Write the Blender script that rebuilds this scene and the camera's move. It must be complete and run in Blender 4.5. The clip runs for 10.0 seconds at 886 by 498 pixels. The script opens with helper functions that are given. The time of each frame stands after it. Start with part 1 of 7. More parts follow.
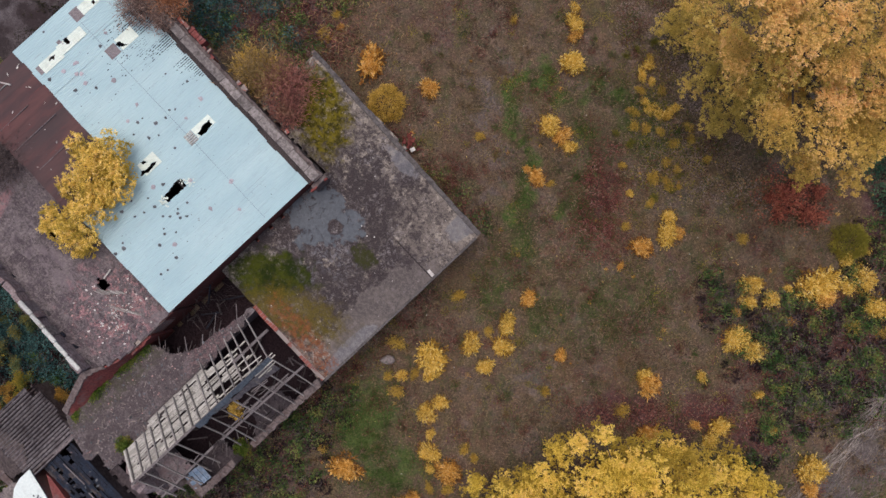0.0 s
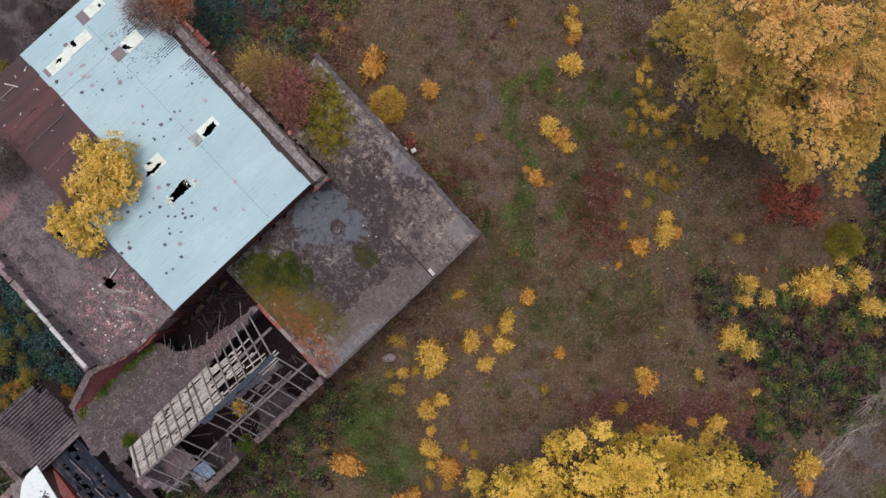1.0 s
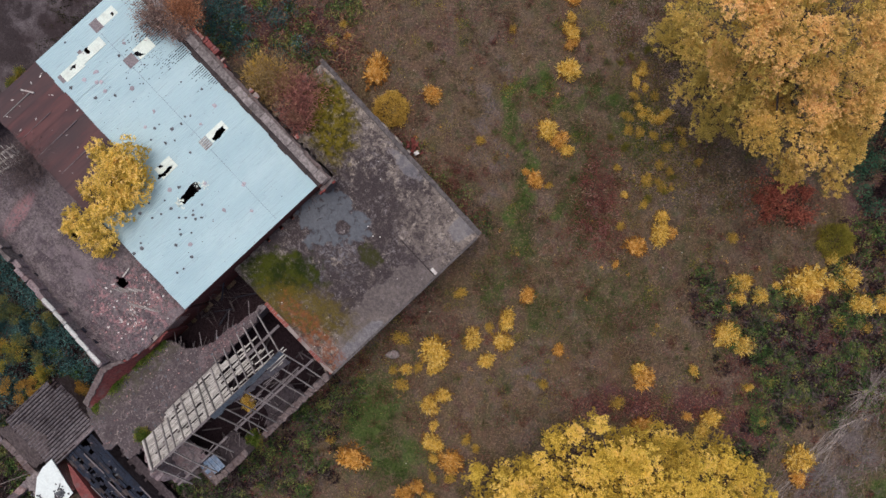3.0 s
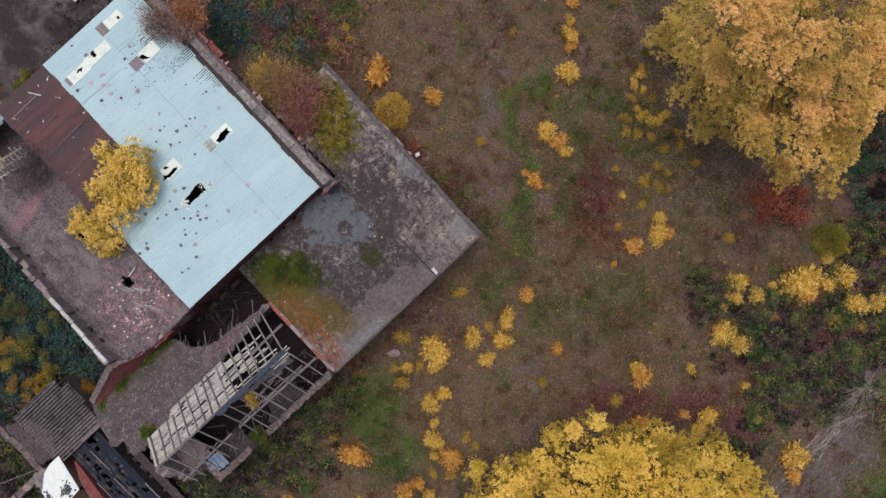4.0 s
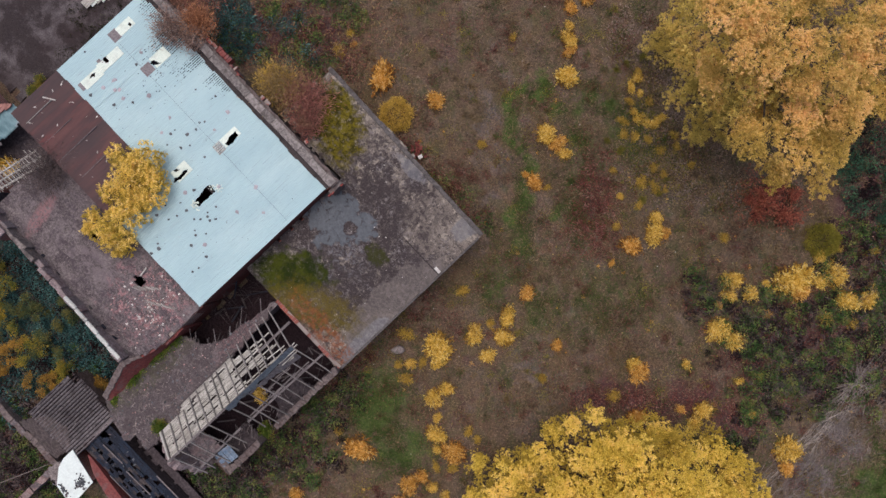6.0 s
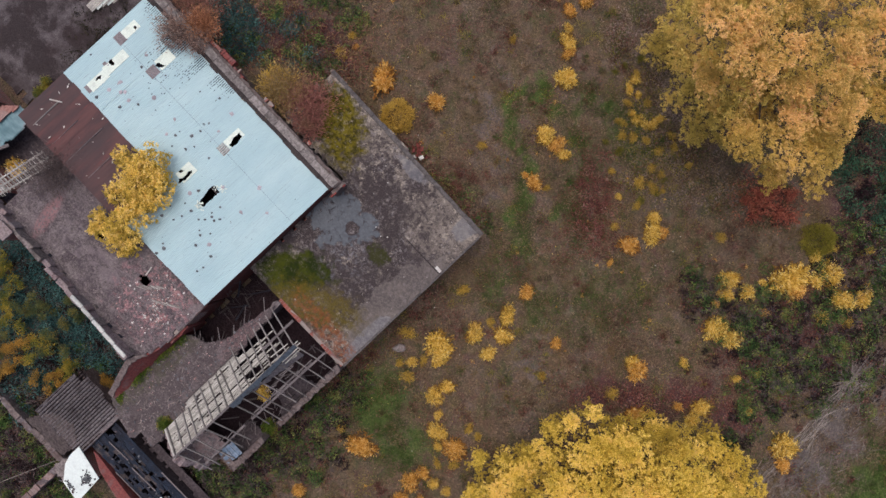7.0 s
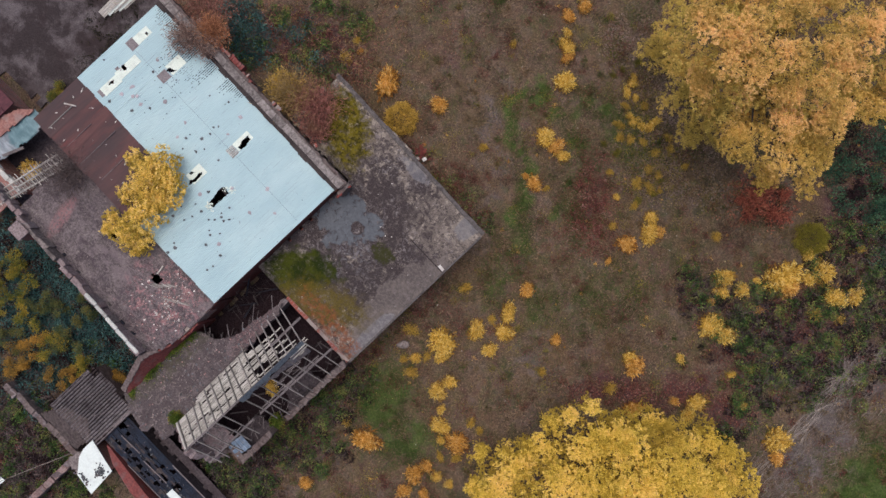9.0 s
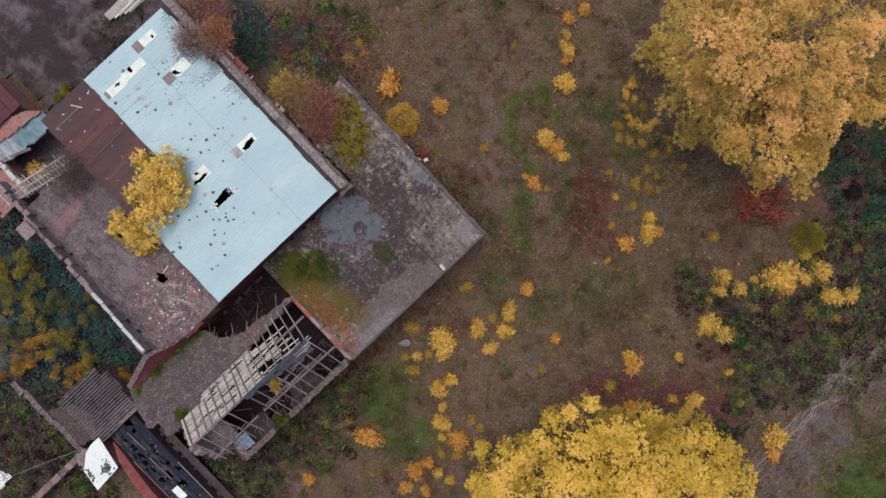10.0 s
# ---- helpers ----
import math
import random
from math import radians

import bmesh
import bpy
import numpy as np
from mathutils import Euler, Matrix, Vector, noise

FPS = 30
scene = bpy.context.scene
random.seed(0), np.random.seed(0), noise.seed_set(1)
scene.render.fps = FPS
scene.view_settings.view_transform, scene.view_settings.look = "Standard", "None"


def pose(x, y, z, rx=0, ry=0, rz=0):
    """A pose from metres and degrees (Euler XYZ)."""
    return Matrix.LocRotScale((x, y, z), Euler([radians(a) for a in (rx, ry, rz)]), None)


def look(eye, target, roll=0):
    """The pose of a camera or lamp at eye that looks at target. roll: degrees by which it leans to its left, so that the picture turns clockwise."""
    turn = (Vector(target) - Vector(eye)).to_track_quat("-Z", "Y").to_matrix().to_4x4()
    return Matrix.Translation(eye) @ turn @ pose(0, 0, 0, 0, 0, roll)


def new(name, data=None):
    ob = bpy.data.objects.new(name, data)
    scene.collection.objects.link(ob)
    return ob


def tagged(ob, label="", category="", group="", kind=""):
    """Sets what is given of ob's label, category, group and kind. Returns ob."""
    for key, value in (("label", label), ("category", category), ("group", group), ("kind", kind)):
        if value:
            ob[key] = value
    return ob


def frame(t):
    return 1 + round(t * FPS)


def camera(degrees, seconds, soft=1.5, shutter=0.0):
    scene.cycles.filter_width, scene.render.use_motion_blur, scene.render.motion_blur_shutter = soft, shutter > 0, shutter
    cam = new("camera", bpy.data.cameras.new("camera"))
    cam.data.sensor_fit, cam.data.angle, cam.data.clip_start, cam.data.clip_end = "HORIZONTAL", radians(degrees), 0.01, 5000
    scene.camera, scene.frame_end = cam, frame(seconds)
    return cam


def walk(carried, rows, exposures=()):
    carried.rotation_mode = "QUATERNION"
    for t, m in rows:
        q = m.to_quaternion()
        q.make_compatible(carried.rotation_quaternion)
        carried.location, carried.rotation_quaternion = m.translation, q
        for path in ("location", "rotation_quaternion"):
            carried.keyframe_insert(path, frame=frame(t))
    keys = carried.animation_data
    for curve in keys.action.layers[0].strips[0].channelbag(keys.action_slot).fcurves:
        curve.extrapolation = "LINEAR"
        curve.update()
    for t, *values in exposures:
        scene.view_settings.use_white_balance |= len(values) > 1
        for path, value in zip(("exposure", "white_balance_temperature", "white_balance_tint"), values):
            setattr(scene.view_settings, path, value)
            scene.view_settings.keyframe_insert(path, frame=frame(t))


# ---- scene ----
cam = camera(66.2, 10.0)
METRES, EYE, TILT, LEAN, TURN = 7.2, 48.0, -90.0, 0.0, 0.0
ROWS = [
    (0.0, 0.0, 0.0, 0.0, 0.0, 0.0, -0.0),
    (0.5, 0.0031, -0.0476, -0.0028, 0.0, -0.01, 0.01),
    (1.0, -0.0021, -0.0995, -0.0041, 0.03, -0.02, 0.02),
    (1.5, -0.0028, -0.1477, -0.0035, 0.07, -0.04, 0.03),
    (2.0, -0.0034, -0.198, -0.0028, 0.09, -0.04, 0.05),
    (2.5, -0.0051, -0.2469, -0.0027, 0.13, -0.04, 0.08),
    (4.0, -0.008, -0.3985, 0.0032, 0.2, -0.08, 0.11),
    (4.5, -0.0122, -0.4468, 0.0067, 0.22, -0.12, 0.12),
    (5.0, -0.0174, -0.4989, 0.0131, 0.25, -0.19, 0.13),
    (5.5, -0.0229, -0.5455, 0.0195, 0.25, -0.24, 0.15),
    (7.0, -0.0263, -0.6923, 0.0279, 0.31, -0.33, 0.18),
    (7.5, -0.0281, -0.7406, 0.027, 0.34, -0.34, 0.19),
    (8.0, -0.0303, -0.7937, 0.0272, 0.38, -0.36, 0.21),
    (8.5, -0.0322, -0.8416, 0.0279, 0.39, -0.38, 0.22),
    (9.0, -0.0379, -0.8951, 0.0287, 0.43, -0.4, 0.24),
    (9.5, -0.0424, -0.9439, 0.0299, 0.47, -0.42, 0.25),
    (10.0, -0.0456, -0.996, 0.0301, 0.47, -0.45, 0.27),
]
walk(cam, [(t, pose(0, 0, EYE, TILT, LEAN, TURN) @ pose(METRES * x, METRES * y, METRES * z, 90 + pitch, roll, yaw)) for t, x, y, z, yaw, pitch, roll in ROWS])


# ---- light ----
world = bpy.data.worlds.new("sky")
scene.world = world
world.use_nodes = True
wn, wl = world.node_tree.nodes, world.node_tree.links
sky = wn.new("ShaderNodeTexSky")
sky.sky_type, sky.sun_disc = "NISHITA", False
SUN_ELEV, SUN_ROT = radians(76), radians(-35)
sky.sun_elevation, sky.sun_rotation = SUN_ELEV, SUN_ROT
sky.ozone_density, sky.dust_density, sky.air_density = 0.3, 4.0, 0.7
wl.new(sky.outputs[0], wn["Background"].inputs[0])
wn["Background"].inputs[1].default_value = 0.15
lamp = bpy.data.lights.new("sun", "SUN")
lamp.energy, lamp.angle, lamp.color = 1.35, radians(60), (1.0, 0.945, 0.93)
sun = new("sun", lamp)
sun.matrix_basis = look((60 * math.sin(SUN_ROT), 60 * math.cos(SUN_ROT), 60 * math.tan(SUN_ELEV)), (0, 0, 0))
scene.view_settings.exposure = 0.40


# ---- materials ----
class Nodes:
    """A small writer of node materials."""

    def __init__(self, name):
        self.mat = bpy.data.materials.new(name)
        self.mat.use_nodes = True
        self.t = self.mat.node_tree
        self.bsdf = self.t.nodes["Principled BSDF"]
        self.pos = self.t.nodes.new("ShaderNodeTexCoord").outputs["Object"]

    def link(self, a, b):
        self.t.links.new(a, b)

    def put(self, socket, v):
        if hasattr(v, "is_linked"):
            self.link(v, socket)
        elif isinstance(v, tuple) and len(v) == 3 and socket.type == "RGBA":
            socket.default_value = (*v, 1)
        else:
            socket.default_value = v

    def noise(self, scale, detail=4, rough=0.6, stretch=None, distort=0.0):
        n = self.t.nodes.new("ShaderNodeTexNoise")
        n.inputs["Scale"].default_value, n.inputs["Detail"].default_value = scale, detail
        n.inputs["Roughness"].default_value, n.inputs["Distortion"].default_value = rough, distort
        if stretch:
            m = self.t.nodes.new("ShaderNodeMapping")
            m.inputs["Scale"].default_value = stretch
            self.link(self.pos, m.inputs[0])
            self.link(m.outputs[0], n.inputs[0])
        else:
            self.link(self.pos, n.inputs[0])
        return n.outputs[0]

    def step(self, v, lo, hi):
        n = self.t.nodes.new("ShaderNodeMapRange")
        n.interpolation_type = "SMOOTHSTEP"
        self.put(n.inputs[0], v)
        n.inputs[1].default_value, n.inputs[2].default_value = lo, hi
        return n.outputs[0]

    def math(self, op, a, b=0.0):
        n = self.t.nodes.new("ShaderNodeMath")
        n.operation = op
        self.put(n.inputs[0], a)
        self.put(n.inputs[1], b)
        return n.outputs[0]

    def mix(self, f, a, b):
        n = self.t.nodes.new("ShaderNodeMix")
        n.data_type = "RGBA"
        self.put(n.inputs[0], f)
        self.put(n.inputs[6], a)
        self.put(n.inputs[7], b)
        return n.outputs[2]

    def island(self):
        return self.t.nodes.new("ShaderNodeNewGeometry").outputs["Random Per Island"]

    def each(self):
        return self.t.nodes.new("ShaderNodeObjectInfo").outputs["Random"]

    def ramp(self, v, *stops):
        n = self.t.nodes.new("ShaderNodeValToRGB")
        e = n.color_ramp.elements
        while len(e) < len(stops):
            e.new(0.5)
        for s, (at, c) in zip(e, stops):
            s.position, s.color = at, (*c, 1)
        self.put(n.inputs[0], v)
        return n.outputs[0]

    def blob(self, x, y, rx, ry, turn=0.0, ragged=0.5, soft=0.25, scale=1.2):
        """A patch with a ragged edge round a place of the surface."""
        m = self.t.nodes.new("ShaderNodeMapping")
        m.vector_type = "TEXTURE"
        m.inputs["Location"].default_value = (x, y, 0)
        m.inputs["Rotation"].default_value = (0, 0, radians(turn))
        m.inputs["Scale"].default_value = (rx, ry, 1000)
        self.link(self.pos, m.inputs[0])
        d = self.t.nodes.new("ShaderNodeVectorMath")
        d.operation = "LENGTH"
        self.link(m.outputs[0], d.inputs[0])
        n = self.noise(scale, 5, 0.65)
        v = self.math("ADD", d.outputs["Value"], self.math("MULTIPLY", self.math("SUBTRACT", n, 0.5), 2 * ragged))
        return self.step(v, 1.0 + soft, 1.0 - soft)

    def done(self, colour, rough=0.85, bump=None, depth=0.02, metal=0.0, spec=0.12):
        b = self.bsdf
        self.put(b.inputs["Base Color"], colour)
        self.put(b.inputs["Roughness"], rough)
        self.put(b.inputs["Metallic"], metal)
        b.inputs["Specular IOR Level"].default_value = spec
        if bump is not None:
            n = self.t.nodes.new("ShaderNodeBump")
            n.inputs["Strength"].default_value, n.inputs["Distance"].default_value = 0.8, depth
            self.put(n.inputs["Height"], bump)
            self.link(n.outputs[0], b.inputs["Normal"])
        return self.mat


def weathered(name, dark, light, stain, grain=9.0, patch=0.7, rough=0.85, depth=0.02, by="each", vary=0.35, stretch=None, metal=0.0, amount=0.5):
    """A worn surface: grain, broad stains and a shade of its own for each piece."""
    n = Nodes(name)
    fine, broad = n.noise(grain, 5, 0.65, stretch), n.noise(patch, 5, 0.6, None, 0.4)
    c = n.mix(n.step(fine, 0.3, 0.7), dark, light)
    c = n.mix(n.math("MULTIPLY", n.step(broad, 0.48, 0.68), amount), c, stain)
    r = n.each() if by == "each" else n.island()
    k = n.math("ADD", n.math("MULTIPLY", r, 2 * vary), 1 - vary)
    m = n.t.nodes.new("ShaderNodeVectorMath")
    m.operation = "SCALE"
    n.link(c, m.inputs[0])
    n.link(k, m.inputs["Scale"])
    return n.done(m.outputs[0], rough, fine, depth, metal)


def leafy(name, *stops, rough=0.6, clump=0.35, wide=0.6):
    """Leaves that differ leaf by leaf and clump by clump."""
    n = Nodes(name)
    v = n.math("ADD", n.math("MULTIPLY", n.island(), 1 - wide), n.math("MULTIPLY", n.step(n.noise(clump, 3, 0.6), 0.3, 0.7), wide))
    c = n.ramp(v, *[(i / (len(stops) - 1), s) for i, s in enumerate(stops)])
    m = n.done(c, rough, spec=0.12)
    mixer, glow = n.t.nodes.new("ShaderNodeMixShader"), n.t.nodes.new("ShaderNodeBsdfTranslucent")
    mixer.inputs[0].default_value = 0.45
    n.link(c, glow.inputs[0])
    n.link(n.bsdf.outputs[0], mixer.inputs[1])
    n.link(glow.outputs[0], mixer.inputs[2])
    n.link(mixer.outputs[0], n.t.nodes["Material Output"].inputs[0])
    return m


def tin_paint():
    n = Nodes("pale_blue_tin")
    fine, broad = n.noise(14, 5, 0.6), n.noise(0.5, 4, 0.6, (1, 0.4, 1))
    c = n.mix(n.step(broad, 0.35, 0.7), (0.262, 0.372, 0.398), (0.318, 0.428, 0.445))
    c = n.mix(n.math("MULTIPLY", n.each(), 0.6), c, (0.292, 0.412, 0.436))
    blotch = n.noise(2.2, 6, 0.75)
    c = n.mix(n.math("MULTIPLY", n.step(blotch, 0.5, 0.72), 0.30), c, (0.225, 0.300, 0.330))
    # run-off lines along the waves
    streak = n.noise(4.0, 4, 0.7, (3.2, 0.09, 1))
    c = n.mix(n.math("MULTIPLY", n.step(streak, 0.57, 0.72), 0.38), c, (0.210, 0.238, 0.252))
    line = n.noise(6.0, 2, 0.5, (3.0, 0.05, 1))
    c = n.mix(n.math("MULTIPLY", n.step(line, 0.66, 0.72), 0.5), c, (0.168, 0.189, 0.203))
    specks = n.noise(5.0, 3, 0.6)
    c = n.mix(n.step(specks, 0.71, 0.75), c, (0.112, 0.105, 0.105))
    rusty = n.noise(1.3, 5, 0.7)
    c = n.mix(n.math("MULTIPLY", n.step(rusty, 0.66, 0.76), 0.45), c, (0.294, 0.252, 0.238))
    return n.done(c, n.math("ADD", n.math("MULTIPLY", fine, 0.2), 0.45), fine, 0.004, 0.0, 0.4)


def rusty_sheet():
    n = Nodes("rusty_brown_metal")
    fine, broad = n.noise(12, 5, 0.65), n.noise(0.8, 5, 0.6, (1.4, 0.35, 1))
    c = n.mix(n.step(broad, 0.35, 0.68), (0.052, 0.030, 0.032), (0.092, 0.041, 0.040))
    c = n.mix(n.step(n.noise(1.7, 5, 0.7, (2, 0.25, 1)), 0.55, 0.75), c, (0.123, 0.035, 0.035))
    c = n.mix(n.math("MULTIPLY", n.each(), 0.5), c, (0.043, 0.035, 0.037))
    return n.done(c, 0.6, fine, 0.006)


def tar_roof():
    n = Nodes("mossy_tar_roof")
    fine, mid, broad = n.noise(6.5, 7, 0.78), n.noise(2.2, 5, 0.65), n.noise(0.45, 4, 0.6)
    c = n.mix(n.step(fine, 0.32, 0.7), (0.038, 0.031, 0.033), (0.168, 0.139, 0.142))
    c = n.mix(n.math("MULTIPLY", n.step(mid, 0.45, 0.6), 0.7), c, (0.063, 0.048, 0.058))
    c = n.mix(n.math("MULTIPLY", n.step(n.noise(1.1, 6, 0.75, None, 0.3), 0.5, 0.64), 0.65), c, n.mix(n.step(fine, 0.3, 0.7), (0.132, 0.108, 0.110), (0.230, 0.200, 0.192)))
    c = n.mix(n.math("MULTIPLY", n.step(broad, 0.5, 0.68), 0.5), c, (0.177, 0.144, 0.150))
    c = n.mix(n.math("MULTIPLY", n.step(n.noise(5, 4, 0.7), 0.6, 0.72), 0.5), c, (0.089, 0.093, 0.059))
    # dark wet felt and pale grit in streaks down the fall of the roof
    wet = n.noise(0.9, 6, 0.72, (0.8, 1.5, 1), 0.6)
    c = n.mix(n.math("MULTIPLY", n.step(wet, 0.50, 0.60), 0.7), c, n.mix(n.step(fine, 0.35, 0.7), (0.030, 0.023, 0.027), (0.086, 0.066, 0.074)))
    grit = n.math("MULTIPLY", n.step(n.noise(3.4, 8, 0.8, None, 0.5), 0.53, 0.62), n.step(n.noise(0.6, 4, 0.6), 0.42, 0.55))
    c = n.mix(n.math("MULTIPLY", grit, 0.7), c, n.mix(n.step(fine, 0.35, 0.65), (0.125, 0.104, 0.104), (0.260, 0.222, 0.212)))
    pink = n.math("MULTIPLY", n.blob(12.9, 20.5, 2.7, 2.6, 20, 0.9, 0.4, 1.6), n.step(n.noise(1.7, 7, 0.8, None, 0.5), 0.50, 0.57))
    c = n.mix(n.math("MULTIPLY", pink, 0.8), c, n.mix(n.step(fine, 0.35, 0.65), (0.165, 0.075, 0.080), (0.360, 0.200, 0.205)))
    streak = n.math("MULTIPLY", n.blob(22.6, 21.8, 0.5, 1.8, 12, 0.5, 0.3, 2.5), n.step(n.noise(5.0, 4, 0.7), 0.4, 0.55))
    c = n.mix(n.math("MULTIPLY", streak, 0.7), c, (0.213, 0.111, 0.114))
    return n.done(c, 0.95, n.math("ADD", fine, mid), 0.05)


def slab_concrete():
    n = Nodes("lichened_concrete")
    fine, mid, broad = n.noise(15, 6, 0.75), n.noise(1.7, 7, 0.82, None, 0.15), n.noise(0.33, 4, 0.6)
    grit = n.noise(5.5, 6, 0.78, None, 0.15)
    c = n.mix(n.step(fine, 0.3, 0.72), (0.100, 0.083, 0.073), (0.201, 0.168, 0.142))
    c = n.mix(n.math("MULTIPLY", n.step(grit, 0.46, 0.62), 0.4), c, (0.065, 0.053, 0.054))
    # dark lichen crust, thickest in the middle of the roof
    field = n.math("ADD", n.math("MULTIPLY", n.blob(6.2, 7.2, 6.6, 6.2, 20, 0.35, 0.6, 0.5), 0.13), n.math("MULTIPLY", n.math("SUBTRACT", grit, 0.5), 0.34))
    crust = n.step(n.math("ADD", n.math("ADD", n.math("MULTIPLY", mid, 0.5), n.math("MULTIPLY", n.noise(0.75, 5, 0.7, None, 0.2), 0.5)), field), 0.49, 0.59)
    c = n.mix(n.math("MULTIPLY", crust, 0.93), c, n.mix(n.step(fine, 0.35, 0.7), (0.015, 0.0115, 0.013), (0.055, 0.043, 0.045)))
    # brown and grey mottling all over
    mottle = n.noise(2.3, 8, 0.78, None, 0.5)
    c = n.mix(n.math("MULTIPLY", n.step(mottle, 0.515, 0.57), 0.75), c, n.mix(n.step(fine, 0.35, 0.7), (0.024, 0.018, 0.019), (0.062, 0.048, 0.048)))
    c = n.mix(n.math("MULTIPLY", n.step(mottle, 0.47, 0.41), 0.5), c, n.mix(n.step(fine, 0.35, 0.65), (0.095, 0.079, 0.074), (0.180, 0.150, 0.134)))
    # silver lichen on the crust
    silver = n.math("MULTIPLY", n.step(n.noise(3.1, 8, 0.8, None, 0.6), 0.525, 0.575), n.step(n.noise(0.55, 4, 0.6), 0.44, 0.56))
    c = n.mix(n.math("MULTIPLY", silver, 0.75), c, n.mix(n.step(fine, 0.35, 0.65), (0.105, 0.092, 0.096), (0.215, 0.190, 0.186)))
    bluish = n.math("MAXIMUM", n.blob(5.7, 8.2, 1.9, 1.1, 10, 0.9, 0.4, 1.0), n.blob(6.2, 10.2, 1.0, 0.7, 0, 0.8, 0.3, 1.5))
    c = n.mix(n.math("MULTIPLY", bluish, n.math("MULTIPLY", n.step(n.noise(2.6, 8, 0.8, None, 0.8), 0.50, 0.58), 0.55)), c, (0.150, 0.145, 0.158))
    pale = n.math("MULTIPLY", n.step(n.noise(1.6, 8, 0.8, None, 0.35), 0.515, 0.57), n.math("SUBTRACT", 1.0, crust))
    c = n.mix(n.math("MULTIPLY", pale, 0.72), c, (0.32, 0.272, 0.226))
    c = n.mix(n.math("MULTIPLY", n.step(broad, 0.5, 0.66), 0.25), c, (0.045, 0.036, 0.040))
    # paler lichen over the corner panel
    panel = n.math("MULTIPLY", n.blob(2.6, 2.2, 2.6, 2.3, 0, 0.3, 0.2, 1.0), n.step(n.noise(2.0, 7, 0.78, None, 0.4), 0.42, 0.56))
    c = n.mix(n.math("MULTIPLY", panel, 0.4), c, n.mix(n.step(fine, 0.35, 0.65), (0.150, 0.125, 0.108), (0.270, 0.228, 0.195)))
    # smoother strip along the south-east edge, past the open joint
    strip = n.blob(0.5, 8.4, 1.95, 4.9, 0, 0.55, 0.05, 1.5)
    c = n.mix(n.math("MULTIPLY", strip, 0.7), c, n.mix(n.step(grit, 0.42, 0.62), (0.080, 0.067, 0.064), (0.150, 0.127, 0.117)))
    # bare bluish concrete at the corner and along the edge
    bare = n.math("MAXIMUM", n.blob(0.4, 11.4, 0.55, 2.3, 0, 0.4, 0.08, 1.6), n.math("MAXIMUM", n.blob(1.2, 0.5, 0.75, 1.3, 0, 0.45, 0.1, 1.6), n.blob(7.0, 0.5, 1.3, 0.45, 0, 0.6, 0.15, 1.6)))
    c = n.mix(n.math("MULTIPLY", bare, 0.55), c, n.mix(n.step(grit, 0.4, 0.65), (0.110, 0.108, 0.120), (0.200, 0.195, 0.205)))
    # standing damp
    damp = n.math("MAXIMUM", n.blob(8.1, 7.0, 1.9, 1.9, 20, 1.0, 0.08, 1.1), n.blob(6.5, 5.9, 1.2, 1.0, 0, 1.0, 0.08, 1.3))
    damp = n.math("MULTIPLY", damp, n.math("SUBTRACT", 1.0, n.blob(6.9, 6.7, 0.55, 0.5, 0, 0.5, 0.1, 1.6)))
    damp = n.math("MULTIPLY", damp, n.step(n.noise(2.4, 6, 0.75, None, 0.4), 0.32, 0.46))
    c = n.mix(n.math("MULTIPLY", damp, 0.9), c, n.mix(n.step(grit, 0.35, 0.7), (0.054, 0.062, 0.074), (0.084, 0.092, 0.105)))
    # moss, yellow-green to rust-red
    tuft = n.noise(4.5, 6, 0.8)
    moss = n.math("MULTIPLY", n.blob(7.5, 12.0, 2.7, 1.6, 45, 1.0, 0.3, 1.6), n.step(tuft, 0.28, 0.48))
    mcol = n.mix(n.step(n.noise(1.1, 6, 0.72), 0.4, 0.62), (0.012, 0.018, 0.002), (0.034, 0.040, 0.004))
    c = n.mix(moss, c, mcol)
    gold = n.math("MULTIPLY", n.blob(4.6, 12.5, 1.5, 3.4, -62, 0.9, 0.4, 1.6), n.step(tuft, 0.36, 0.52))
    c = n.mix(n.math("MULTIPLY", gold, 0.85), c, n.mix(n.step(fine, 0.35, 0.65), (0.040, 0.034, 0.006), (0.120, 0.085, 0.014)))
    rust = n.math("MAXIMUM", n.blob(3.2, 13.2, 3.0, 0.8, -4, 0.9, 0.4, 1.6), n.blob(0.6, 13.3, 0.9, 0.75, 0, 0.6, 0.3, 1.8))
    c = n.mix(n.math("MULTIPLY", rust, n.math("MULTIPLY", n.step(n.noise(2.6, 7, 0.78), 0.42, 0.57), 0.75)), c, n.mix(n.step(n.noise(4.0, 6, 0.75), 0.35, 0.65), (0.105, 0.030, 0.012), (0.215, 0.075, 0.030)))
    up = n.math("MULTIPLY", n.blob(13.1, 2.1, 3.0, 1.75, -33, 1.2, 0.3, 1.5), n.step(tuft, 0.33, 0.48))
    c = n.mix(up, c, n.mix(n.step(n.noise(2.5, 7, 0.78), 0.42, 0.58), (0.026, 0.022, 0.003), (0.100, 0.078, 0.007)))
    low = n.math("MULTIPLY", n.blob(4.2, 6.6, 0.85, 0.7, 0, 1.2, 0.2, 2.2), n.math("MULTIPLY", n.step(tuft, 0.38, 0.5), 0.85))
    c = n.mix(low, c, (0.026, 0.028, 0.006))
    rough = n.math("SUBTRACT", 0.92, n.math("MULTIPLY", damp, 0.45))
    return n.done(c, rough, n.math("MULTIPLY", n.math("ADD", fine, grit), n.math("SUBTRACT", 1.0, n.math("MULTIPLY", damp, 0.9))), 0.035)


